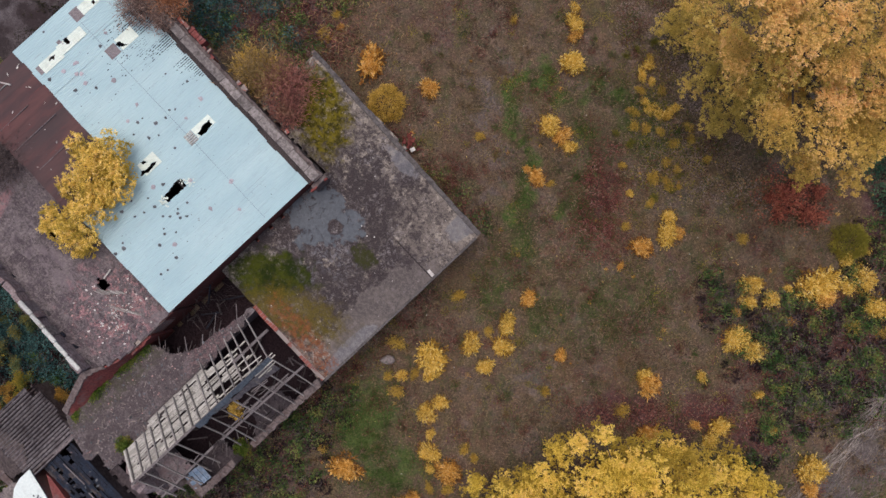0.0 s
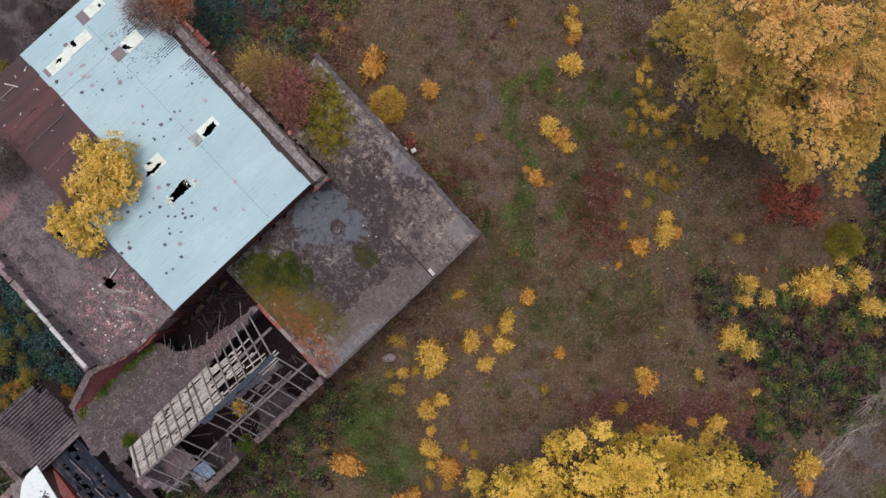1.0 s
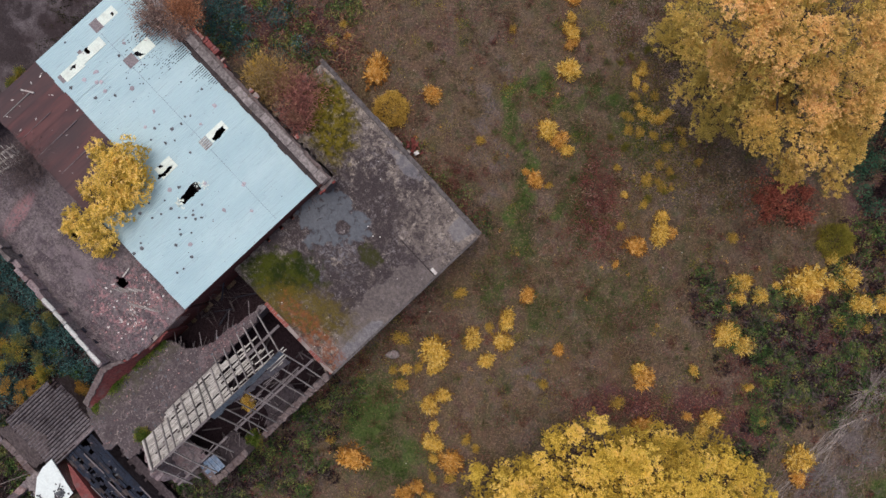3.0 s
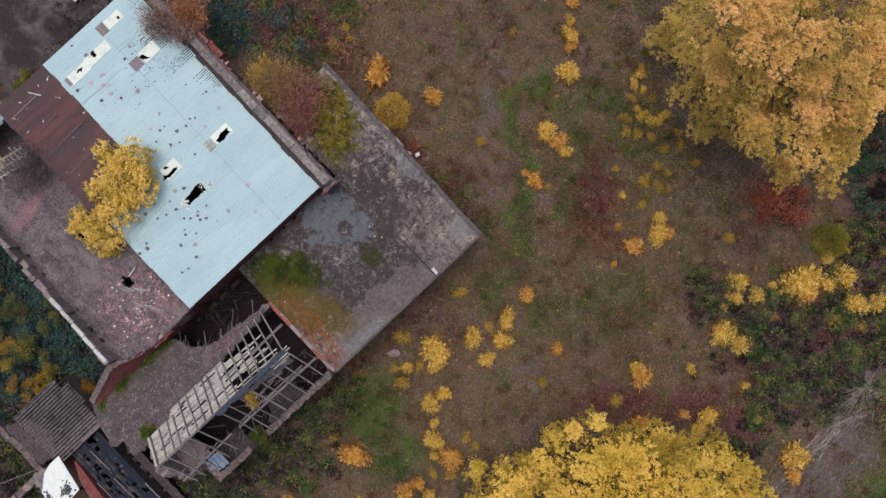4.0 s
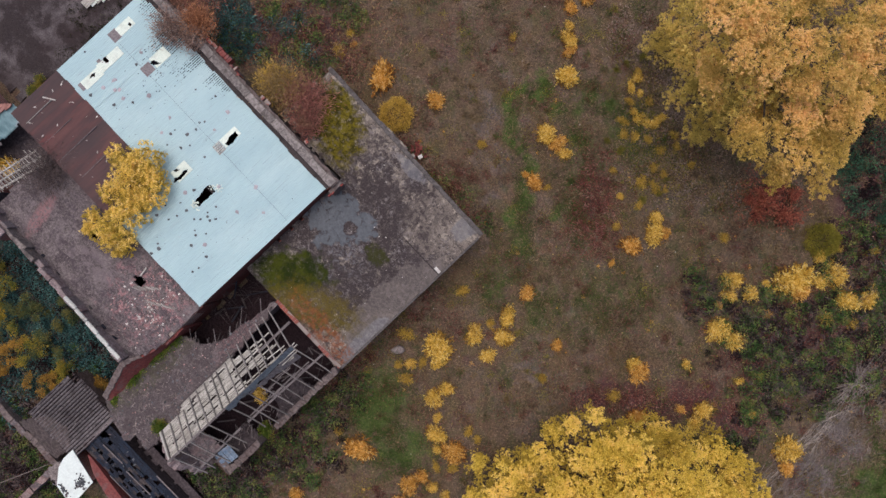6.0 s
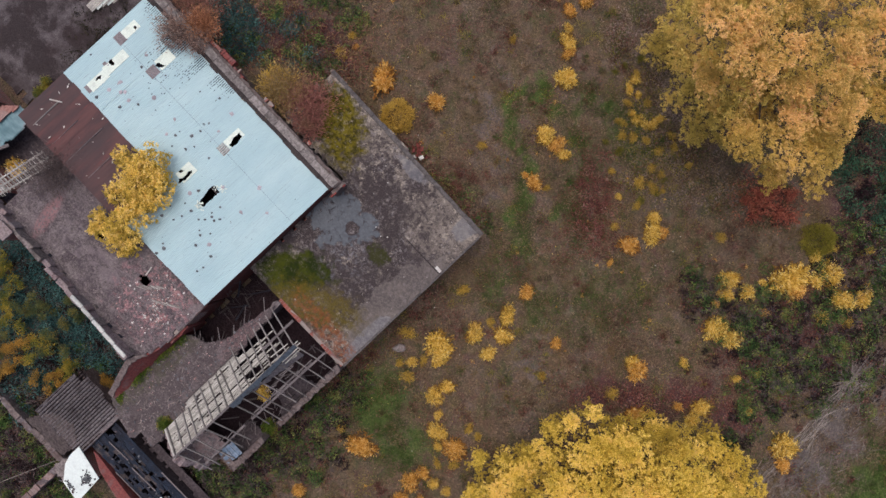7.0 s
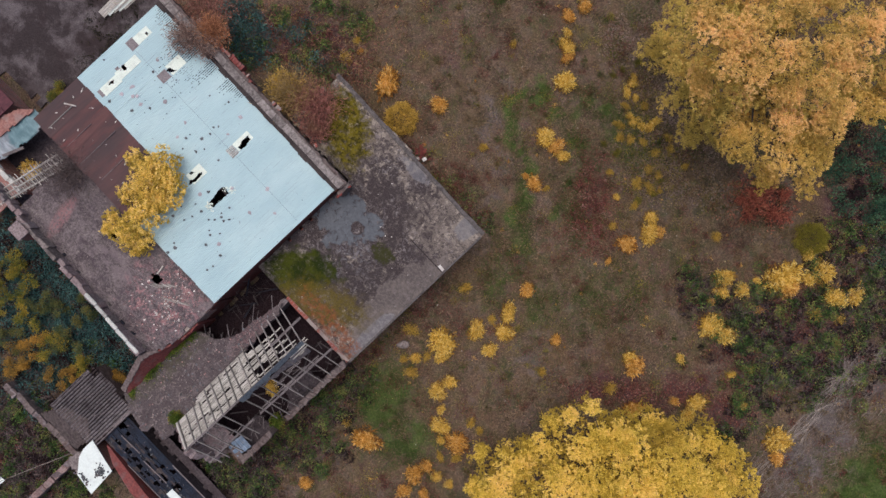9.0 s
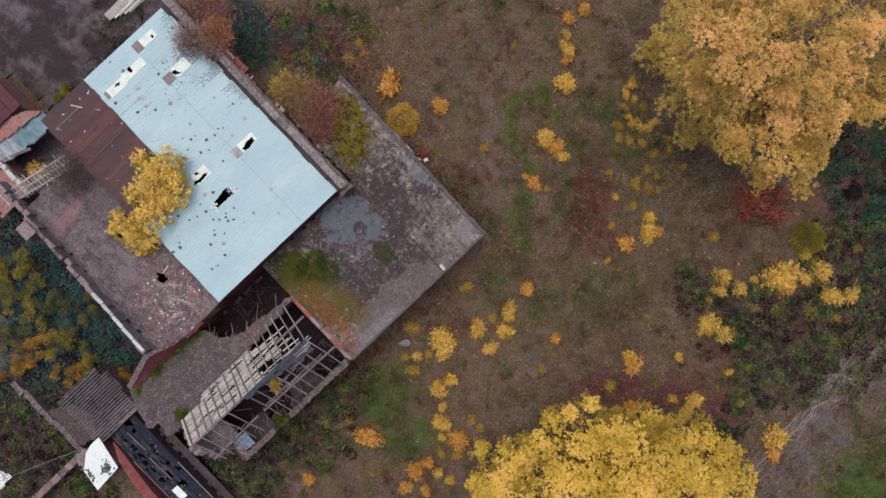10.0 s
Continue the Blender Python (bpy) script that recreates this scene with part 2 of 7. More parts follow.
def brickwork():
    n = Nodes("old_red_brick")
    b = n.t.nodes.new("ShaderNodeTexBrick")
    m = n.t.nodes.new("ShaderNodeMapping")
    m.inputs["Rotation"].default_value = (radians(90), 0, 0)
    n.link(n.pos, m.inputs[0])
    n.link(m.outputs[0], b.inputs[0])
    for key, v in (("Scale", 1.0), ("Mortar Size", 0.012), ("Brick Width", 0.26), ("Row Height", 0.077)):
        b.inputs[key].default_value = v
    b.inputs["Color1"].default_value, b.inputs["Color2"].default_value = (0.28, 0.075, 0.055, 1), (0.20, 0.07, 0.06, 1)
    b.inputs["Mortar"].default_value = (0.25, 0.21, 0.19, 1)
    fine, broad = n.noise(14, 5, 0.65), n.noise(0.9, 5, 0.65)
    c = n.mix(n.math("MULTIPLY", n.step(broad, 0.45, 0.65), 0.5), b.outputs[0], (0.119, 0.091, 0.084))
    c = n.mix(n.math("MULTIPLY", n.step(fine, 0.55, 0.75), 0.4), c, (0.231, 0.119, 0.098))
    return n.done(c, 0.92, n.math("ADD", fine, b.outputs[1]), 0.015)


def ground_cover():
    n = Nodes("autumn_ground")
    a = n.t.nodes.new("ShaderNodeAttribute")
    a.attribute_name = "cover"
    s = n.t.nodes.new("ShaderNodeSeparateColor")
    n.link(a.outputs[0], s.inputs[0])
    green, grey, red = s.outputs[0], s.outputs[1], s.outputs[2]
    fine, mid = n.noise(8, 7, 0.8, None, 0.5), n.noise(1.4, 7, 0.75, None, 0.8)
    f = n.step(fine, 0.37, 0.63)
    c = n.mix(f, (0.040, 0.028, 0.021), (0.162, 0.112, 0.078))

    def field(scale, lo, hi, amount, dark, light, seed):
        v = n.noise(scale, 6, 0.7, (1.0 + 0.03 * seed, 1.0 - 0.02 * seed, 1 + seed), 0.7)
        return n.mix(n.math("MULTIPLY", n.step(v, lo, hi), amount), c, n.mix(f, dark, light))

    c = field(0.28, 0.44, 0.60, 0.8, (0.040, 0.031, 0.014), (0.135, 0.100, 0.053), 1)
    c = field(0.40, 0.47, 0.62, 0.75, (0.050, 0.029, 0.019), (0.168, 0.104, 0.066), 2)
    c = field(0.50, 0.50, 0.63, 0.32, (0.060, 0.045, 0.045), (0.215, 0.172, 0.158), 3)
    c = field(0.75, 0.50, 0.66, 0.7, (0.018, 0.027, 0.011), (0.075, 0.082, 0.034), 4)
    c = field(1.1, 0.54, 0.66, 0.65, (0.036, 0.015, 0.016), (0.120, 0.056, 0.052), 5)
    c = field(2.0, 0.56, 0.68, 0.70, (0.012, 0.009, 0.009), (0.042, 0.032, 0.028), 6)
    c = field(2.6, 0.57, 0.68, 0.70, (0.098, 0.066, 0.042), (0.258, 0.188, 0.142), 7)
    rag = n.math("MULTIPLY", n.math("SUBTRACT", mid, 0.5), 1.5)
    c = n.mix(n.math("MULTIPLY", n.step(n.math("ADD", green, rag), 0.2, 0.7), 0.85), c, n.mix(f, (0.018, 0.046, 0.008), (0.084, 0.124, 0.028)))
    c = n.mix(n.math("MULTIPLY", n.step(n.math("ADD", grey, rag), 0.3, 0.85), 0.75), c, n.mix(f, (0.063, 0.051, 0.054), (0.181, 0.153, 0.156)))
    c = n.mix(n.math("MULTIPLY", n.step(n.math("ADD", red, rag), 0.3, 0.85), 0.8), c, n.mix(f, (0.032, 0.013, 0.018), (0.120, 0.052, 0.055)))
    tiny = n.noise(22, 4, 0.75)
    c = n.mix(n.math("MULTIPLY", n.step(tiny, 0.62, 0.70), 0.65), c, (0.235, 0.177, 0.141))
    c = n.mix(n.math("MULTIPLY", n.step(tiny, 0.38, 0.30), 0.6), c, (0.015, 0.011, 0.011))
    return n.done(c, 0.95, n.math("ADD", fine, n.math("MULTIPLY", mid, 1.5)), 0.12, 0.0, 0.15)


def asphalt_yard():
    n = Nodes("cracked_dark_yard")
    fine, mid, broad = n.noise(12, 6, 0.75), n.noise(0.42, 7, 0.72, None, 0.2), n.noise(0.35, 4, 0.6)
    c = n.mix(n.step(fine, 0.3, 0.7), (0.018, 0.013, 0.014), (0.043, 0.034, 0.035))
    c = n.mix(n.math("MULTIPLY", n.step(mid, 0.44, 0.64), 0.85), c, n.mix(n.step(fine, 0.3, 0.7), (0.060, 0.050, 0.054), (0.135, 0.116, 0.120)))
    c = n.mix(n.math("MULTIPLY", n.step(broad, 0.5, 0.65), 0.5), c, (0.027, 0.018, 0.019))
    return n.done(c, 0.9, n.math("ADD", fine, mid), 0.04)


def tarp_cloth():
    n = Nodes("blue_tarpaulin")
    fine, fold = n.noise(6, 5, 0.65), n.noise(1.4, 5, 0.6, (0.5, 1.6, 1))
    c = n.mix(n.step(fold, 0.35, 0.65), (0.135, 0.160, 0.185), (0.290, 0.320, 0.345))
    teal = n.blob(30.4, 19.9, 1.0, 2.0, 25, 0.35, 0.1, 1.5)
    c = n.mix(n.math("MULTIPLY", teal, 0.85), c, n.mix(n.step(fold, 0.35, 0.65), (0.062, 0.135, 0.155), (0.120, 0.215, 0.240)))
    c = n.mix(n.math("MULTIPLY", n.step(n.noise(2.6, 6, 0.7), 0.60, 0.68), 0.7), c, (0.085, 0.070, 0.072))
    return n.done(c, 0.6, n.math("ADD", fine, n.math("MULTIPLY", fold, 3.0)), 0.05, 0.0, 0.3)


def rubble_roof():
    n = Nodes("rubble_roof")
    fine, mid, broad = n.noise(9, 6, 0.75), n.noise(1.3, 7, 0.78, None, 0.3), n.noise(0.4, 4, 0.6)
    c = n.mix(n.step(fine, 0.3, 0.7), (0.042, 0.032, 0.034), (0.098, 0.080, 0.082))
    c = n.mix(n.math("MULTIPLY", n.step(mid, 0.47, 0.6), 0.75), c, n.mix(n.step(fine, 0.35, 0.65), (0.075, 0.059, 0.061), (0.155, 0.130, 0.130)))
    c = n.mix(n.math("MULTIPLY", n.step(broad, 0.5, 0.62), 0.55), c, n.mix(n.step(fine, 0.35, 0.65), (0.036, 0.026, 0.028), (0.075, 0.060, 0.061)))
    pink = n.math("MULTIPLY", n.blob(7.0, 17.6, 0.9, 2.2, 10, 0.7, 0.4, 1.5), n.step(n.noise(4.5, 5, 0.7), 0.45, 0.58))
    c = n.mix(n.math("MULTIPLY", pink, 0.4), c, (0.18, 0.095, 0.098))
    green = n.math("MULTIPLY", n.blob(9.2, 24.5, 0.8, 4.2, -4, 0.8, 0.4, 1.5), n.step(n.noise(3.5, 5, 0.7), 0.42, 0.56))
    c = n.mix(n.math("MULTIPLY", green, 0.45), c, (0.045, 0.050, 0.018))
    return n.done(c, 0.95, n.math("ADD", fine, mid), 0.06)


TIN = tin_paint()
RUSTY = rusty_sheet()
TAR = tar_roof()
SLAB = slab_concrete()
BRICK = brickwork()
GROUND = ground_cover()
YARD = asphalt_yard()
PINKFLAKE = weathered("faded_pink_felt", (0.22, 0.20, 0.215), (0.33, 0.29, 0.31), (0.20, 0.23, 0.25), 9, 2.0, 0.9, 0.004, "each", 0.25)
GREYPATCH = weathered("grey_brown_patch", (0.14, 0.12, 0.125), (0.22, 0.19, 0.195), (0.10, 0.075, 0.07), 8, 1.5, 0.85, 0.01, "each", 0.06)
EDGE = weathered("grey_roof_edge", (0.052, 0.045, 0.045), (0.112, 0.099, 0.096), (0.036, 0.030, 0.029), 6, 1.0, 0.9, 0.02, "each", 0.08)
PLASTIC = weathered("milky_plastic_sheet", (0.47, 0.53, 0.47), (0.58, 0.62, 0.55), (0.315, 0.329, 0.294), 10, 1.5, 0.5, 0.004, "each", 0.06, None, 0.0, 0.4)
COPING = weathered("coping_concrete", (0.080, 0.067, 0.064), (0.205, 0.172, 0.165), (0.045, 0.037, 0.036), 6, 1.6, 0.92, 0.02, "each", 0.2, None, 0.0, 0.65)
GREYSLAB = weathered("pale_grey_coping", (0.100, 0.086, 0.082), (0.235, 0.205, 0.196), (0.060, 0.048, 0.046), 6, 1.6, 0.92, 0.02, "each", 0.22, None, 0.0, 0.6)
RENDERED = weathered("stained_render", (0.098, 0.081, 0.082), (0.189, 0.161, 0.165), (0.070, 0.038, 0.039), 7, 0.9, 0.93, 0.02, "each", 0.15)
GREYWOOD = weathered("grey_weathered_wood", (0.070, 0.059, 0.059), (0.168, 0.147, 0.149), (0.049, 0.038, 0.039), 22, 1.5, 0.9, 0.006, "each", 0.3)
PALEWOOD = weathered("pale_bleached_boards", (0.231, 0.217, 0.196), (0.392, 0.371, 0.343), (0.140, 0.119, 0.105), 20, 1.6, 0.85, 0.005, "each", 0.28)
DARKWOOD = weathered("rotten_dark_wood", (0.025, 0.020, 0.020), (0.077, 0.063, 0.063), (0.014, 0.013, 0.015), 16, 1.2, 0.92, 0.01, "each", 0.4)
CHARRED = weathered("blackened_boards", (0.007, 0.008, 0.012), (0.027, 0.028, 0.040), (0.021, 0.015, 0.016), 12, 1.4, 0.8, 0.01, "each", 0.4)
BLUEBLACK = weathered("blue_black_boards", (0.007, 0.010, 0.018), (0.020, 0.026, 0.041), (0.017, 0.013, 0.015), 9, 1.2, 0.75, 0.01, "each", 0.22)
DIRT = weathered("brown_dirt", (0.038, 0.029, 0.029), (0.105, 0.082, 0.080), (0.050, 0.044, 0.034), 5, 1.4, 0.95, 0.06, "each", 0.05)
OLDRED = weathered("patchy_red_paint", (0.110, 0.032, 0.031), (0.200, 0.062, 0.056), (0.140, 0.100, 0.098), 7, 1.3, 0.88, 0.02, "each", 0.05, None, 0.0, 0.6)
RAMP = weathered("mauve_brown_debris", (0.030, 0.024, 0.027), (0.078, 0.063, 0.068), (0.036, 0.026, 0.028), 6, 0.8, 0.93, 0.03, "each", 0.05)
FELT = weathered("blue_grey_felt", (0.085, 0.105, 0.135), (0.165, 0.195, 0.235), (0.10, 0.085, 0.08), 8, 1.6, 0.8, 0.01, "each", 0.1)
MAUVEFELT = weathered("mauve_grey_felt", (0.085, 0.075, 0.085), (0.180, 0.160, 0.172), (0.110, 0.120, 0.145), 6, 1.4, 0.88, 0.015, "each", 0.05)
ASBESTOS = weathered("grey_fibre_cement", (0.062, 0.054, 0.056), (0.175, 0.152, 0.156), (0.040, 0.031, 0.032), 7, 1.2, 0.93, 0.012, "each", 0.22, None, 0.0, 0.75)
WHITESHEET = weathered("white_painted_sheet", (0.50, 0.55, 0.53), (0.60, 0.64, 0.61), (0.12, 0.11, 0.10), 8, 1.6, 0.55, 0.006, "each", 0.03, None, 0.0, 0.15)
TARP = tarp_cloth()
SALMON = weathered("faded_salmon_render", (0.170, 0.078, 0.066), (0.300, 0.155, 0.135), (0.230, 0.200, 0.190), 6, 1.1, 0.9, 0.015, "each", 0.06)
REDROOF = weathered("faded_red_roof_metal", (0.045, 0.016, 0.022), (0.088, 0.030, 0.037), (0.040, 0.026, 0.030), 8, 0.8, 0.6, 0.006, "each", 0.1, (1, 0.3, 1))
RAFTERWOOD = weathered("silver_grey_rafter", (0.125, 0.110, 0.104), (0.27, 0.245, 0.23), (0.075, 0.060, 0.058), 20, 1.5, 0.9, 0.006, "each", 0.28)
BROKENCAP = weathered("broken_brick_and_mortar", (0.105, 0.060, 0.056), (0.215, 0.155, 0.145), (0.165, 0.145, 0.138), 7, 1.6, 0.93, 0.03, "each", 0.22)
WALLTOP = weathered("crumbling_wall_top", (0.070, 0.054, 0.052), (0.150, 0.120, 0.114), (0.066, 0.040, 0.038), 6, 1.1, 0.93, 0.03, "each", 0.08)
PLASTER = weathered("fallen_plaster", (0.11, 0.084, 0.086), (0.25, 0.20, 0.20), (0.13, 0.075, 0.076), 7, 1.2, 0.93, 0.03, "each", 0.05)
BLUEPAINT = weathered("flaking_blue_paint", (0.085, 0.125, 0.18), (0.19, 0.24, 0.31), (0.24, 0.225, 0.22), 6, 2.2, 0.7, 0.01, "each", 0.05)
REDPAINT = weathered("red_oxide_paint", (0.119, 0.028, 0.028), (0.189, 0.052, 0.042), (0.084, 0.042, 0.038), 8, 0.9, 0.8, 0.01, "each", 0.1)
FRAGMENT = weathered("dark_roof_fragments", (0.038, 0.043, 0.049), (0.112, 0.115, 0.122), (0.119, 0.056, 0.052), 9, 2.0, 0.9, 0.004, "island", 0.5)
REDBITS = weathered("broken_brick", (0.180, 0.085, 0.078), (0.330, 0.210, 0.198), (0.230, 0.205, 0.195), 9, 1.5, 0.92, 0.01, "island", 0.45)
PALEBITS = weathered("pale_litter", (0.350, 0.329, 0.308), (0.525, 0.504, 0.476), (0.294, 0.210, 0.189), 8, 1.5, 0.8, 0.005, "island", 0.35)
WHITEPIPE = weathered("white_gutter", (0.29, 0.285, 0.27), (0.45, 0.45, 0.425), (0.16, 0.135, 0.12), 9, 1.5, 0.6, 0.004, "each", 0.12, None, 0.0, 0.7)
BARK = weathered("bark", (0.038, 0.030, 0.025), (0.105, 0.084, 0.070), (0.063, 0.059, 0.042), 14, 1.5, 0.95, 0.02, "each", 0.15)
# debris colour taken down to near black to hold shade
SHADEDSOIL = weathered("shade_dark_debris", (0.007, 0.004, 0.005), (0.026, 0.016, 0.019), (0.014, 0.007, 0.009), 8, 1.0, 0.95, 0.08, "each", 0.1)
TWIG = weathered("bare_grey_twigs", (0.119, 0.098, 0.087), (0.231, 0.199, 0.178), (0.084, 0.063, 0.056), 9, 1.0, 0.95, 0.01, "island", 0.4)
STRAW = weathered("bleached_dead_wood", (0.170, 0.142, 0.126), (0.330, 0.285, 0.255), (0.110, 0.085, 0.075), 9, 1.0, 0.95, 0.01, "island", 0.4)
RUSSETTWIG = weathered("russet_twigs", (0.155, 0.060, 0.052), (0.320, 0.140, 0.110), (0.180, 0.120, 0.068), 6, 0.6, 0.95, 0.01, "island", 0.4)
TAWNYTWIG = weathered("tawny_twigs", (0.170, 0.120, 0.050), (0.360, 0.245, 0.110), (0.230, 0.125, 0.070), 6, 0.6, 0.95, 0.01, "island", 0.4)
BRICKTOP = weathered("red_brick_course", (0.055, 0.020, 0.019), (0.125, 0.042, 0.036), (0.070, 0.052, 0.050), 9, 1.2, 0.93, 0.02, "each", 0.2)
RUSTTWIG = weathered("rust_orange_twigs", (0.220, 0.090, 0.048), (0.430, 0.200, 0.105), (0.200, 0.130, 0.075), 6, 0.6, 0.95, 0.01, "island", 0.4)
BROWNTWIG = weathered("brown_twigs", (0.135, 0.090, 0.076), (0.290, 0.205, 0.172), (0.18, 0.095, 0.068), 6, 0.6, 0.95, 0.01, "island", 0.4)
MAUVETWIG = weathered("brown_mauve_twigs", (0.059, 0.043, 0.042), (0.119, 0.091, 0.087), (0.084, 0.056, 0.049), 6, 0.6, 0.95, 0.01, "island", 0.4)

YELLOW = leafy("yellow_leaves", (0.16, 0.09, 0.025), (0.52, 0.32, 0.05), (0.84, 0.57, 0.11), (0.95, 0.77, 0.27), (0.97, 0.88, 0.54), clump=4.0, wide=0.5)
LEMON = leafy("lemon_leaves", (0.30, 0.20, 0.032), (0.58, 0.43, 0.065), (0.80, 0.60, 0.12), (0.92, 0.68, 0.20), (0.94, 0.70, 0.28), clump=0.45, wide=0.5)
HAZEL = leafy("hazel_leaves", (0.24, 0.165, 0.035), (0.54, 0.39, 0.07), (0.82, 0.58, 0.13), (0.93, 0.70, 0.24), (0.96, 0.77, 0.38), clump=1.2, wide=0.35)
GOLD = leafy("gold_brown_leaves", (0.24, 0.175, 0.048), (0.46, 0.32, 0.085), (0.70, 0.46, 0.15), (0.86, 0.56, 0.23), (0.91, 0.61, 0.31), clump=0.42, wide=0.58)
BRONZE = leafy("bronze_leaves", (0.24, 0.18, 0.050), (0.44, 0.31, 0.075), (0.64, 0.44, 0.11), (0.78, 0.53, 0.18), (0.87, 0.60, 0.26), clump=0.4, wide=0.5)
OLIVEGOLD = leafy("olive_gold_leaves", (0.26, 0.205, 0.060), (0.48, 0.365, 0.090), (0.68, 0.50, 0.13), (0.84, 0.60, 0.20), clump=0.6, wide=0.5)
ORANGE = leafy("orange_leaves", (0.17, 0.07, 0.02), (0.50, 0.23, 0.04), (0.76, 0.43, 0.09), (0.92, 0.64, 0.23), (0.95, 0.80, 0.48), clump=4.0, wide=0.5)
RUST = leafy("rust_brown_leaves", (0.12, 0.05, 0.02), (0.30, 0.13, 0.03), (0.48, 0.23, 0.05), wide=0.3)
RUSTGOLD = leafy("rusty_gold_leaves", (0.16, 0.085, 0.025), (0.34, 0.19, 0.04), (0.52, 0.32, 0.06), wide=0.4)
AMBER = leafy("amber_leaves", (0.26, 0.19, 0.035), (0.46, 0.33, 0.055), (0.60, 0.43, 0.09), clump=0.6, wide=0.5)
OLIVE = leafy("olive_leaves", (0.15, 0.14, 0.024), (0.29, 0.25, 0.042), (0.46, 0.37, 0.072))
MOSSY = leafy("dull_olive_leaves", (0.050, 0.062, 0.016), (0.130, 0.130, 0.028), (0.260, 0.225, 0.040), (0.420, 0.320, 0.055), clump=1.4, wide=0.4)
HONEY = leafy("honey_leaves", (0.24, 0.16, 0.035), (0.48, 0.32, 0.06), (0.68, 0.46, 0.11), (0.80, 0.58, 0.18), clump=2.0, wide=0.4)
GREEN = leafy("bramble_leaves", (0.040, 0.020, 0.018), (0.024, 0.050, 0.020), (0.062, 0.125, 0.036), (0.130, 0.200, 0.055), (0.300, 0.310, 0.100), (0.200, 0.110, 0.045), clump=1.3, wide=0.65)
DARKGREEN = leafy("dark_green_ivy_leaves", (0.012, 0.028, 0.021), (0.036, 0.088, 0.058), (0.076, 0.160, 0.090), (0.145, 0.230, 0.115), clump=0.9, wide=0.5)
TEAL = leafy("dark_ivy_leaves", (0.012, 0.028, 0.032), (0.040, 0.098, 0.098), (0.085, 0.185, 0.175), (0.150, 0.255, 0.225), clump=0.9, wide=0.5)
IVYGOLD = leafy("yellow_green_sapling_leaves", (0.045, 0.080, 0.035), (0.130, 0.145, 0.035), (0.320, 0.250, 0.040), (0.500, 0.330, 0.060), clump=0.7, wide=0.55)
IVYGREEN = leafy("olive_sapling_leaves", (0.035, 0.070, 0.050), (0.080, 0.110, 0.050), (0.160, 0.155, 0.050), (0.280, 0.205, 0.065), clump=0.9, wide=0.5)
IVYRUST = leafy("rusty_sapling_leaves", (0.060, 0.065, 0.030), (0.200, 0.130, 0.040), (0.420, 0.235, 0.045), (0.560, 0.330, 0.085), clump=0.8, wide=0.5)
RED = leafy("red_leaves", (0.11, 0.034, 0.030), (0.32, 0.092, 0.062), (0.48, 0.170, 0.105), (0.56, 0.26, 0.14), clump=1.2, wide=0.4)
RUSSET = leafy("russet_leaves", (0.020, 0.010, 0.011), (0.105, 0.033, 0.030), (0.22, 0.080, 0.062), (0.38, 0.24, 0.20), clump=1.2, wide=0.35)
DOCK = leafy("wine_red_dock_leaves", (0.055, 0.022, 0.022), (0.170, 0.055, 0.048), (0.310, 0.120, 0.095), (0.460, 0.310, 0.270), clump=1.1, wide=0.4)
DARKMOSS = leafy("dark_moss", (0.010, 0.011, 0.007), (0.028, 0.027, 0.012), (0.050, 0.043, 0.018), clump=1.0, wide=0.5)
UNDERSHADE = leafy("dark_shade_leaves", (0.012, 0.010, 0.012), (0.030, 0.018, 0.020), (0.055, 0.030, 0.032), clump=1.2, wide=0.5)
LEAFMOULD = leafy("mauve_brown_fallen_leaves", (0.085, 0.062, 0.058), (0.230, 0.170, 0.155), (0.360, 0.275, 0.240), (0.300, 0.190, 0.110), clump=0.7, wide=0.4)
LITTER = leafy("dry_grass_and_litter", (0.040, 0.027, 0.022), (0.140, 0.100, 0.072), (0.32, 0.228, 0.150), (0.155, 0.118, 0.050), (0.21, 0.105, 0.055), clump=0.45, wide=0.5)
WEED = leafy("rank_green_weeds", (0.030, 0.055, 0.010), (0.075, 0.130, 0.020), (0.170, 0.210, 0.040), (0.26, 0.23, 0.05), clump=0.9, wide=0.5)
GRASS = leafy("green_grass", (0.020, 0.044, 0.009), (0.055, 0.098, 0.020), (0.130, 0.155, 0.042), wide=0.4)

# ---- helpers of this scene ----
# the buildings' own axes: x is q (north-west), y is p (south-west), the origin is the east corner of the concrete roof
TURN_B = 133.3
BF = pose(2.47, 0.98, 0, 0, 0, TURN_B)
HERE = Matrix.Identity(4)


def mesh_of(name, bm, material, smooth=False):
    me = bpy.data.meshes.new(name)
    bm.to_mesh(me)
    bm.free()
    me.materials.append(material)
    if smooth:
        for f in me.polygons:
            f.use_smooth = True
    return me


def thing(name, label, category, at=(0, 0, 0), frame_m=BF, group="", kind=""):
    ob = new(name)
    ob.empty_display_size = 0.3
    ob.matrix_basis = frame_m @ Matrix.Translation(at)
    return tagged(ob, label, category, group, kind)


def part(name, bm, material, parent, label="", frame_m=BF, smooth=False):
    """One mesh under a thing or a part; bm holds places in the frame frame_m."""
    me = bm if isinstance(bm, bpy.types.Mesh) else mesh_of(name, bm, material, smooth)
    ob = new(name, me)
    ob.parent = parent
    if parent.parent is None:
        ob.matrix_parent_inverse = parent.matrix_basis.inverted()
        ob.matrix_basis = frame_m
    else:
        ob.matrix_basis = Matrix.Identity(4)
    return tagged(ob, label)


